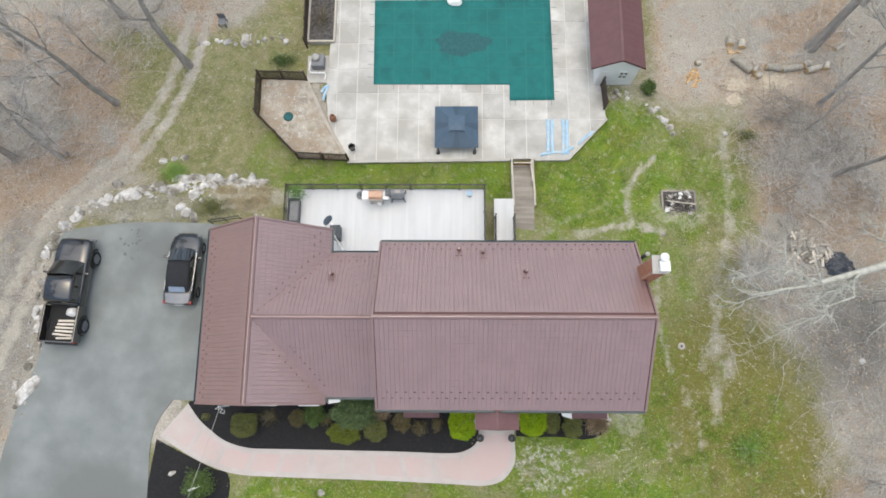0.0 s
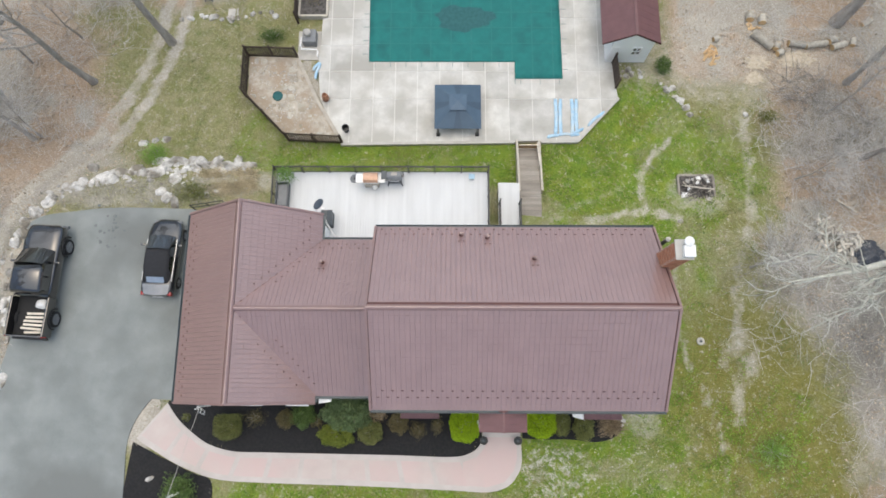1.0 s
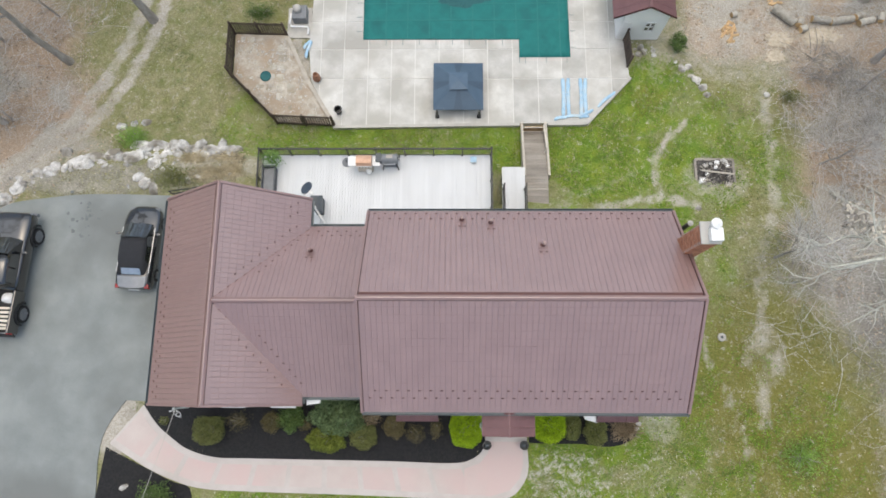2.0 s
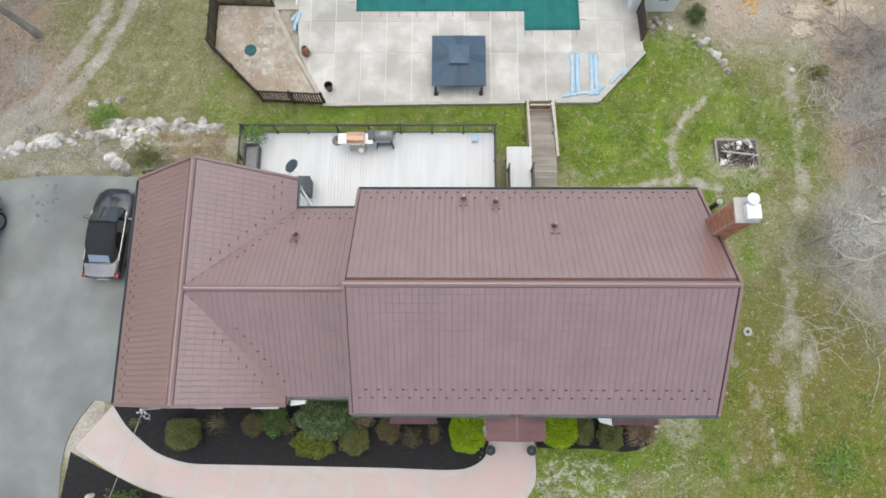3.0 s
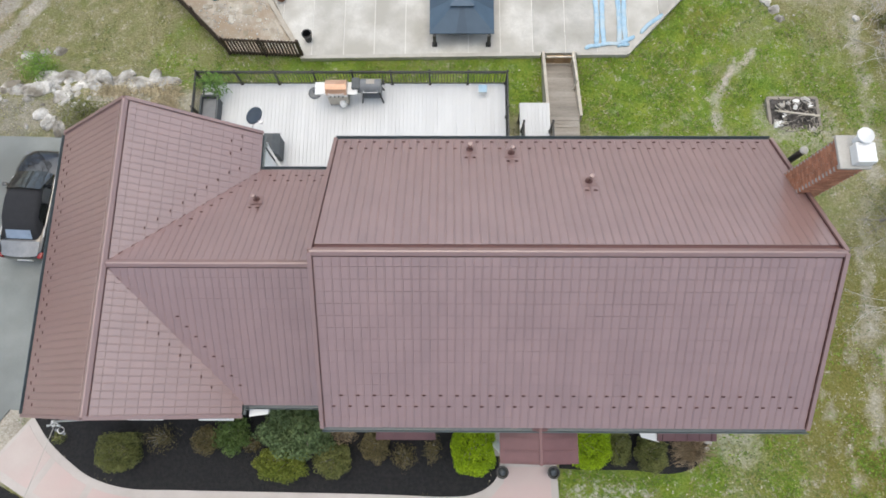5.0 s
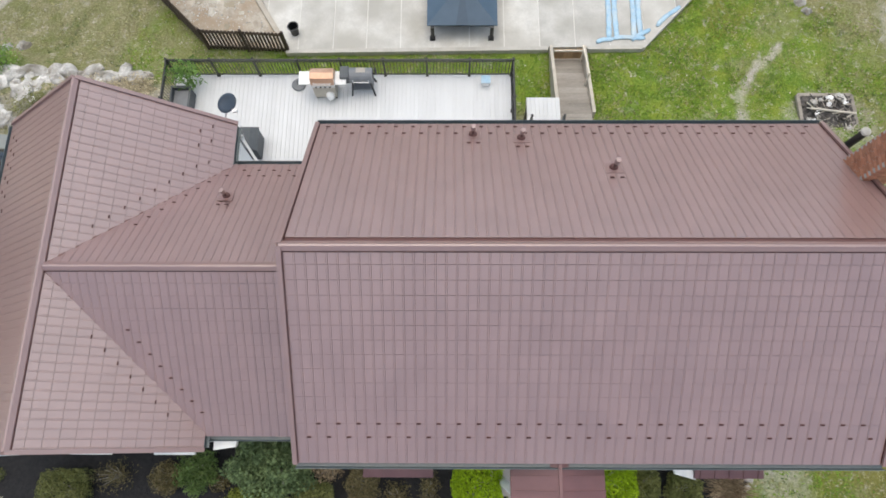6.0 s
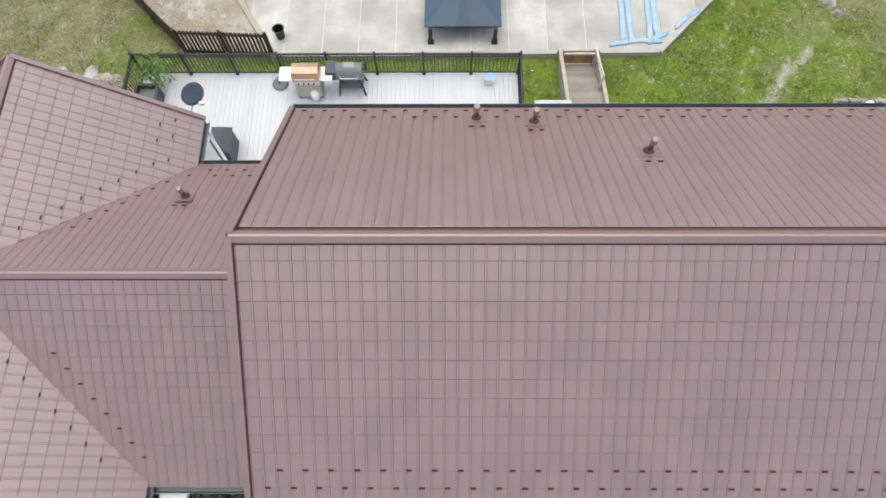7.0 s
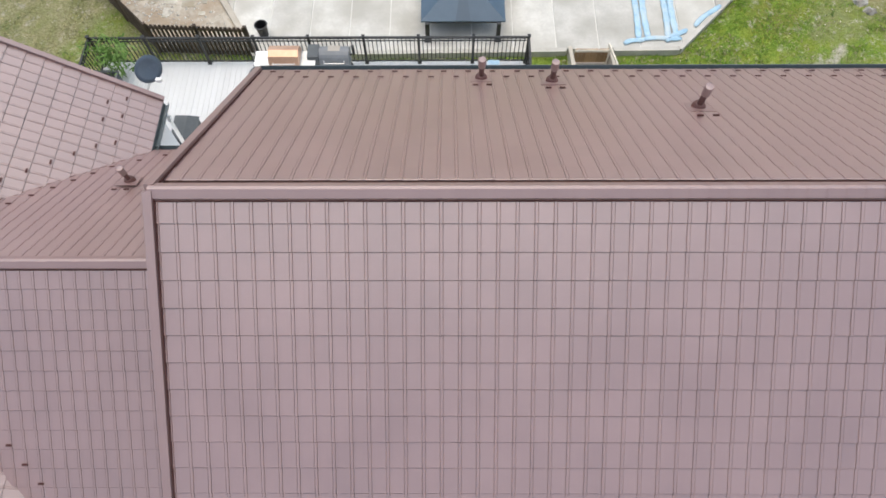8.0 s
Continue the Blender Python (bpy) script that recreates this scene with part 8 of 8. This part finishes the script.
def bare_tree(x, y, height, rad, seed, lean=(0, 0), bark=BARK, twig=TWIG, label="tall leafless tree with grey bark", dense=1.0, low=0.35, name="bare_tree"):
    r = np.random.default_rng(seed)
    z = gz(x, y)
    ob = thing(name, (x, y, z), label, "tree", "bare woodland trees")
    way = np.array([lean[0], lean[1], 1.0])
    trunk, tr = grow(r, (0, 0, -0.25), way / np.linalg.norm(way), height, rad, 9, 0.05, 0.03)
    tr = np.linspace(rad, rad * 0.12, 10)
    tr[0] *= 1.35
    v, f = tube_arrays([(trunk, tr)], 10)
    o = new("trunk", bulk("trunk", v, f, bark, True))
    o.parent = ob
    limbs, fine = [], []
    for k in range(int(15 * dense)):
        t = low + (0.97 - low) * (k + r.random()) / (15 * dense)
        i = t * 9
        j = int(i)
        p = trunk[j] + (trunk[min(j + 1, 9)] - trunk[j]) * (i - j)
        d = (trunk[min(j + 1, 9)] - trunk[j]) / np.linalg.norm(trunk[min(j + 1, 9)] - trunk[j])
        ll = height * (0.42 - 0.26 * t) * r.uniform(0.7, 1.2)
        lr = rad * (1.05 - t) * 0.42 + 0.012
        lp, lrad = grow(r, p, side_way(r, d, r.uniform(0.7, 1.15)), ll, lr, 6, 0.16, 0.07)
        limbs.append((lp, lrad))
        for q in range(int(7 * dense)):
            u = r.uniform(0.25, 1.0) * 6
            j2 = min(int(u), 5)
            p2 = lp[j2] + (lp[j2 + 1] - lp[j2]) * (u - j2)
            d2 = (lp[j2 + 1] - lp[j2]) / np.linalg.norm(lp[j2 + 1] - lp[j2])
            bp, brad = grow(r, p2, side_way(r, d2, r.uniform(0.4, 0.9)), ll * r.uniform(0.25, 0.5), max(0.012, lr * 0.4), 4, 0.2, 0.06)
            limbs.append((bp, np.maximum(brad, 0.006)))
            for w in range(8):
                u3 = r.uniform(0.2, 1.0) * 4
                j3 = min(int(u3), 3)
                p3 = bp[j3] + (bp[j3 + 1] - bp[j3]) * (u3 - j3)
                d3 = (bp[j3 + 1] - bp[j3]) / np.linalg.norm(bp[j3 + 1] - bp[j3])
                tp, trad = grow(r, p3, side_way(r, d3, r.uniform(0.3, 0.8)), r.uniform(0.5, 1.3), 0.013, 3, 0.25, 0.05)
                fine.append((tp, np.maximum(trad, 0.006)))
    v, f = tube_arrays(limbs, 5)
    o = new("branching", bulk("branching", v, f, bark, True))
    o.parent = ob
    tagged(o, kind="stuff")
    v, f = tube_arrays(fine, 3)
    o = new("twig_haze", bulk("twig_haze", v, f, twig))
    o.parent = ob
    tagged(o, kind="stuff")
    return ob


for k, (x, y, h, rad) in enumerate(((-16.9, 22.2, 15, 0.24), (-21.3, 19.5, 15, 0.2), (-24.2, 15.6, 12, 0.15), (-27.9, 23.6, 16, 0.22), (-21.8, 25.9, 14, 0.2), (-27.0, 15.5, 15, 0.2), (-29.5, 9.0, 15, 0.2),
                                    (-32.0, 19.0, 16, 0.24), (-25.5, 30.0, 15, 0.2), (-31.0, 2.0, 14, 0.2), (-18.5, 31.0, 15, 0.2), (-34.0, 12.0, 16, 0.22), (-12.0, 33.5, 15, 0.2),
                                    (23.6, 23.3, 17, 0.34), (23.7, 19.3, 13, 0.17), (23.9, 14.6, 12, 0.16), (29.0, 17.5, 15, 0.2), (27.5, 26.5, 15, 0.2), (30.0, 8.0, 15, 0.2), (28.0, 2.5, 13, 0.17),
                                    (21.5, 31.0, 15, 0.2), (29.5, -4.0, 14, 0.2), (14.5, 33.0, 15, 0.2))):
    bare_tree(x, y, h, rad, 100 + k, dense=1.0)
for k, (x, y, h) in enumerate(((16.3, 7.9, 5.0), (22.3, 17.4, 6.0), (23.0, -3.2, 5.0), (24.5, 6.5, 6.0), (-25.3, 20.8, 6.5), (-23.8, 15.8, 6.5), (-26.5, 18.0, 7.0), (-22.5, 22.5, 6.0), (20.0, 13.3, 4.5))):
    bare_tree(x, y, h, 0.07, 200 + k, label="small bare sapling with tangled grey twigs", dense=0.6, low=0.25, name="bare_sapling")


def brushwood(cx, cy, rx, ry, n, seed, mat=TWIG, thick=1.0):
    """Long fallen and arching twigs over a patch of ground, pale unless mat darkens them."""
    r = np.random.default_rng(seed)
    lines = []
    for k in range(n):
        a, d = r.uniform(0, math.tau), math.sqrt(r.random())
        x, y = cx + rx * d * math.cos(a), cy + ry * d * math.sin(a)
        b = r.uniform(0, math.tau)
        up = abs(r.normal()) * 0.35
        p, rad = grow(r, (x, y, gz(x, y) + r.uniform(0.02, 0.3)), np.array([math.cos(b), math.sin(b), up]), r.uniform(0.8, 2.8), thick * r.uniform(0.006, 0.016), 4, 0.14, -0.03)
        lines.append((p, np.maximum(rad, 0.004)))
        for q in range(3):
            s, sr = grow(r, p[r.integers(1, 4)], side_way(r, (p[2] - p[1]) / np.linalg.norm(p[2] - p[1]), r.uniform(0.4, 0.9)), r.uniform(0.3, 1.1), 0.006, 3, 0.2, 0.0)
            lines.append((s, np.maximum(sr, 0.003)))
    v, f = tube_arrays(lines, 3)
    v = v - np.array((cx, cy, gz(cx, cy)))
    ob = new("brushwood", bulk("brushwood", v, f, mat))
    ob.matrix_basis = pose(cx, cy, gz(cx, cy))
    tagged(ob, "tangled pale and shade-dark fallen branches on the woodland floor", "brushwood", kind="stuff")


for k, (x, y, rx, ry, n) in enumerate(((21.3, 16.8, 3.6, 2.6, 240), (23.8, 13.0, 3.0, 3.2, 200), (19.3, 8.6, 2.6, 2.0, 120), (18.4, 5.0, 2.8, 2.4, 70), (22.5, 24.5, 4.0, 3.0, 170), (22.5, 0.0, 2.5, 4.0, 40), (22.0, -5.5, 3.0, 2.5, 60),
                                       (-24.5, 17.5, 4.0, 4.0, 260), (-22.5, 23.5, 4.0, 3.0, 200), (-28.0, 12.5, 3.5, 5.0, 220), (-20.0, 27.0, 4.0, 2.5, 150), (-27.0, 5.0, 2.5, 4.0, 100), (26.0, 20.0, 3.0, 4.0, 150))):
    brushwood(x, y, rx, ry, n, 300 + k)
# thicker layers; the dark twigs stand in for shadows inside the brush
for k, (x, y, rx, ry, n, mat, thick) in enumerate(((22.0, 16.2, 3.4, 2.6, 80, SHADETWIG, 1.5), (23.6, 13.6, 3.0, 2.8, 60, SHADETWIG, 1.5), (21.0, 18.9, 1.5, 1.0, 70, SHADETWIG, 1.6), (22.8, 14.8, 3.6, 3.2, 220, TWIG, 1.7), (20.6, 10.6, 2.2, 1.4, 60, TWIG, 1.5),
                                                   (17.6, 7.6, 1.8, 1.2, 90, SHADETWIG, 1.1), (22.8, 3.6, 2.6, 3.2, 90, SHADETWIG, 1.2), (23.5, -3.0, 2.4, 2.6, 60, SHADETWIG, 1.4), (-26.0, 17.5, 3.5, 3.5, 40, SHADETWIG, 1.3), (-24.0, 25.0, 4.0, 2.5, 30, SHADETWIG, 1.3))):
    brushwood(x, y, rx, ry, n, 340 + k, mat, thick)


def arching_tree():
    """The pale tree that leans over the lawn from the woods."""
    r = np.random.default_rng(77)
    base = np.array([29.5, 11.2, gz(29.5, 11.2)])
    ob = thing("leaning_tree", tuple(base), "pale-barked leafless tree arching over the lawn", "tree")
    spine = np.array([(29.5, 11.2, base[2] - 0.2), (28.6, 10.7, 4.0), (25.6, 9.2, 7.4), (20.6, 7.3, 9.4), (17.4, 6.4, 10.8), (15.3, 5.85, 11.5), (13.6, 5.5, 12.0), (12.2, 5.25, 12.1)]) - base
    v, f = tube_arrays([(spine, [0.30, 0.26, 0.23, 0.19, 0.15, 0.11, 0.06, 0.02])], 10)
    o = new("trunk", bulk("trunk", v, f, PALEBARK, True))
    o.parent = ob
    limbs, fine = [], []
    for p, q, rad in ((4, (14.2, 4.2, 12.7), 0.08), (4, (12.9, 3.5, 11.2), 0.07), (5, (11.7, 4.9, 11.2), 0.05), (5, (13.4, 6.9, 12.6), 0.05), (3, (17.3, 4.2, 12.4), 0.09), (3, (16.8, 8.6, 12.2), 0.08), (4, (14.6, 5.0, 12.5), 0.06), (5, (11.6, 6.0, 11.8), 0.04), (2, (22.5, 5.5, 11.0), 0.1)):
        a, b = spine[p], np.array(q) - base
        mid = (a + b) / 2 + r.normal(size=3) * 0.3
        pts = np.array([a, (a + mid) / 2 + r.normal(size=3) * 0.08, mid, (mid + b) / 2 + r.normal(size=3) * 0.12, b])
        limbs.append((pts, np.linspace(rad, 0.012, 5)))
        for k in range(11):
            i = r.uniform(0.8, 3.99)
            j = int(i)
            s = pts[j] + (pts[j + 1] - pts[j]) * (i - j)
            d = (pts[j + 1] - pts[j]) / np.linalg.norm(pts[j + 1] - pts[j])
            bp, br = grow(r, s, side_way(r, d, r.uniform(0.5, 1.1)), r.uniform(0.6, 1.7), 0.03, 4, 0.25, 0.0)
            limbs.append((bp, np.maximum(br, 0.006)))
            for w in range(6):
                tp, tr = grow(r, bp[r.integers(1, 4)], side_way(r, d, r.uniform(0.5, 1.2)), r.uniform(0.3, 0.8), 0.010, 3, 0.3, 0.0)
                fine.append((tp, np.maximum(tr, 0.004)))
    v, f = tube_arrays(limbs, 6)
    o = new("branching", bulk("branching", v, f, PALEBARK, True))
    o.parent = ob
    tagged(o, kind="stuff")
    v, f = tube_arrays(fine, 3)
    o = new("twig_haze", bulk("twig_haze", v, f, PALEBARK))
    o.parent = ob
    tagged(o, kind="stuff")


arching_tree()


# ---- far woods, unseen: added to close the place and darken the reflected horizon ----
def far_woods():
    r = np.random.default_rng(5)
    lines = []
    for k in range(1300):
        a, d = r.uniform(0, math.tau), 46 + 90 * r.random() ** 1.5
        x, y = d * math.cos(a), 8 + d * math.sin(a)
        h = r.uniform(13, 20)
        z = gz(x, y)
        p, rad = grow(r, (x, y, z - 0.3), (0, 0, 1), h, 0.22, 5, 0.05, 0.05)
        lines.append((p, rad))
        for q in range(9):
            j = r.integers(2, 5)
            bp, br = grow(r, p[j], side_way(r, np.array([0, 0, 1.0]), r.uniform(0.6, 1.1)), r.uniform(2, 5), 0.07, 3, 0.2, 0.1)
            lines.append((bp, br))
    v, f = tube_arrays(lines, 4)
    tagged(new("distant_woods", bulk("distant_woods", v, f, BARK)), "unseen leafless woods added all round the house", "woods", kind="stuff")


far_woods()


# ---- grass, fallen leaves, twigs, gravel ----
def in_poly(x, y, poly):
    inside = np.zeros(np.shape(x), bool)
    for (ax, ay), (bx, by) in zip(poly, poly[1:] + poly[:1]):
        if ay != by:
            inside ^= ((ay > y) != (by > y)) & (x < (bx - ax) * (y - ay) / (by - ay) + ax)
    return inside


KEEP_OFF = [drive_poly, walk_poly, PATIO, [(-6.2, 15.5), (-7.7, 18.1), (-8.9, 20.85), (-11.85, 20.95), (-11.8, 18.4), (-9.2, 15.62)],
            [(-12.4, 0.7), (9.2, 0.7), (9.2, 8.5), (-6, 9.8), (-12.4, 9.8)], [(-14.1, 0.8), (-12.6, -0.8), (-10.5, -1.65), (1.2, -1.85), (1.8, 1), (-12, 1.2)], [(3.9, 1.1), (3.9, -1.0), (6.4, -1.2), (8.7, -1.2), (9.25, 0.3)],
            [(-15.8, -1.2), (-11.6, -3), (-11.6, -5), (-15.8, -6)], [(4.0, 8.5), (5.5, 8.5), (5.5, 15.7), (4.0, 15.7)]]


def free_spots(n, x0, x1, y0, y1, weight, r):
    x, y = r.uniform(x0, x1, n), r.uniform(y0, y1, n)
    ok = r.random(n) < weight(x, y)
    for poly in KEEP_OFF:
        ok &= ~in_poly(x, y, poly)
    return x[ok], y[ok]


def scatter_quads(name, x, y, size, mat, label, category, r, flat=0.35, lift=0.03):
    n = len(x)
    c = np.stack([x, y, ground_z(x, y) + lift + 0.03 * r.random(n)], -1)
    a = r.normal(size=(n, 3)) * (1, 1, flat)
    a /= np.linalg.norm(a, axis=1, keepdims=True)
    b = np.cross(a, np.array([0, 0, 1]) + r.normal(size=(n, 3)) * flat)
    b /= np.linalg.norm(b, axis=1, keepdims=True)
    s = size * r.uniform(0.5, 1.3, (n, 1))
    v = np.stack([c - a * s, c + b * s * 0.55, c + a * s, c - b * s * 0.55], 1).reshape(-1, 3)
    tagged(new(name, bulk(name, v, np.arange(4 * n).reshape(n, 4), mat)), label, category, kind="stuff")


def scatter_grass(name, x, y, tall, mat, label, r):
    n = len(x)
    c = np.stack([x, y, ground_z(x, y)], -1)
    V = []
    for k in range(3):
        a = r.uniform(0, math.tau, n)
        d = np.stack([np.cos(a), np.sin(a), np.zeros(n)], -1)
        s = np.stack([-np.sin(a), np.cos(a), np.zeros(n)], -1)
        h = tall * r.uniform(0.5, 1.3, (n, 1))
        V.append(np.stack([c - s * 0.016, c + s * 0.016, c + d * h * r.uniform(0.6, 1.3, (n, 1)) + np.array([0, 0, 1]) * h * 0.8], 1))
    v = np.concatenate(V).reshape(-1, 3)
    tagged(new(name, bulk(name, v, np.arange(9 * n).reshape(-1, 3), mat)), label, "grass", kind="stuff")


r = np.random.default_rng(31)
tufts = lambda x, y, s, k: ss(0.38, 0.6, fbm(x, y, s, k))
x, y = free_spots(230000, -20, 21, -8, 22, lambda x, y: ss(0.1, 0.8, cover_masks(x, y)[0]) * (0.12 + 0.88 * tufts(x, y, 1.6, 21)) * (1 - 0.8 * cover_masks(x, y)[2]) * (1 - 0.5 * ss(0.2, 0.45, tint_masks(x, y)[1])), r)
scatter_grass("lawn_grass", x, y, 0.075, GRASSBLADE, "fresh green lawn grass", r)
x, y = free_spots(200000, -22, 21, -8, 26, lambda x, y: (1 - cover_masks(x, y)[1]) * (1 - cover_masks(x, y)[2]) * 0.55 * tufts(x, y, 1.1, 22), r)
scatter_grass("dry_lawn_grass", x, y, 0.07, DULLBLADE, "dull olive and straw lawn grass", r)
x, y = free_spots(70000, -20, 21, -8, 24, lambda x, y: (1 - cover_masks(x, y)[1]) * (1 - cover_masks(x, y)[2]) * ss(0.54, 0.64, fbm(x, y, 0.8, 23)) * 0.8, r)
scatter_grass("clover_tufts", x, y, 0.06, GREEN, "dark green weedy tufts in the lawn", r)
x, y = free_spots(150000, -33, 33, -9, 34, lambda x, y: cover_masks(x, y)[1] * (1 - 0.6 * cover_masks(x, y)[2]) * 0.6 * tufts(x, y, 0.9, 24), r)
scatter_quads("leaf_litter", x, y, 0.07, LITTER_LEAF, "brown fallen leaves on the woodland floor", "leaf litter", r)
x, y = free_spots(150000, -33, 33, -9, 34, lambda x, y: cover_masks(x, y)[1] * tint_masks(x, y)[0] * 0.75 * tufts(x, y, 1.1, 25), r)
scatter_quads("leaf_drift", x, y, 0.07, WARM_LEAF, "drifts of orange-brown fallen leaves", "leaf litter", r)
x, y = free_spots(150000, -26, 24, -9, 26, lambda x, y: 0.015 + 0.6 * (tint_masks(x, y)[1] / 0.47) ** 1.5 * ss(0.5, 0.58, fbm(x, y, 2.6, 26)) + 0.15 * cover_masks(x, y)[2], r)
scatter_quads("pale_leaves", x, y, 0.04, PALE_LEAF, "bleached leaves and debris strewn over the lawn", "leaf litter", r)
x, y = free_spots(60000, -33, 33, -9, 34, lambda x, y: cover_masks(x, y)[1] * 0.28, r)
n = len(x)
ang = r.uniform(0, math.tau, n)
ll = r.uniform(0.1, 0.55, n)
c = np.stack([x, y, ground_z(x, y) + r.uniform(0.02, 0.12, n)], -1)
d = np.stack([np.cos(ang), np.sin(ang), r.uniform(-0.1, 0.1, n)], -1) * ll[:, None]
s = np.stack([-np.sin(ang), np.cos(ang), np.zeros(n)], -1) * 0.007
v = np.stack([c - d - s, c - d + s, c + d + s * 0.4, c + d - s * 0.4], 1).reshape(-1, 3)
tagged(new("fallen_twigs", bulk("fallen_twigs", v, np.arange(4 * n).reshape(n, 4), TWIG)), "grey twigs strewn over the woodland floor", "twigs", kind="stuff")
x, y = free_spots(26000, -26, 20, -4, 26, lambda x, y: cover_masks(x, y)[2] * 0.5, r)
n = len(x)
oct_v = np.array([(1, 0, 0), (0, 1, 0), (-1, 0, 0), (0, -1, 0), (0, 0, 0.7), (0, 0, -0.7)])
oct_f = np.array([(0, 1, 4), (1, 2, 4), (2, 3, 4), (3, 0, 4), (1, 0, 5), (2, 1, 5), (3, 2, 5), (0, 3, 5)])
v = (np.stack([x, y, ground_z(x, y) + 0.02], -1)[:, None] + oct_v[None] * (0.010 + 0.05 * r.random((n, 1, 1)) ** 4) * r.uniform(0.7, 1.4, (n, 6, 1))).reshape(-1, 3)
f = (oct_f[None] + 6 * np.arange(n)[:, None, None]).reshape(-1, 3)
tagged(new("loose_stones", bulk("loose_stones", v, f, SOILSTONE)), "small pale stones in the bare soil", "gravel", kind="stuff")
x, y = r.uniform(-11.9, -6.4, 9000), r.uniform(15.6, 20.9, 9000)
ok = in_poly(x, y, PAD_POLY) & (r.random(9000) < 0.12 + 0.6 * ss(0.48, 0.62, fbm(x, y, 1.2, 41)))
x, y = x[ok], y[ok]
n = len(x)
v = (np.stack([x, y, np.full(n, -0.19)], -1)[:, None] + oct_v[None] * (0.012 + 0.045 * r.random((n, 1, 1)) ** 3) * r.uniform(0.7, 1.4, (n, 6, 1))).reshape(-1, 3)
f = (oct_f[None] + 6 * np.arange(n)[:, None, None]).reshape(-1, 3)
tagged(new("pad_gravel", bulk("pad_gravel", v, f, SOILSTONE)), "loose pebbles and crumbs on the worn pad", "gravel", kind="stuff")
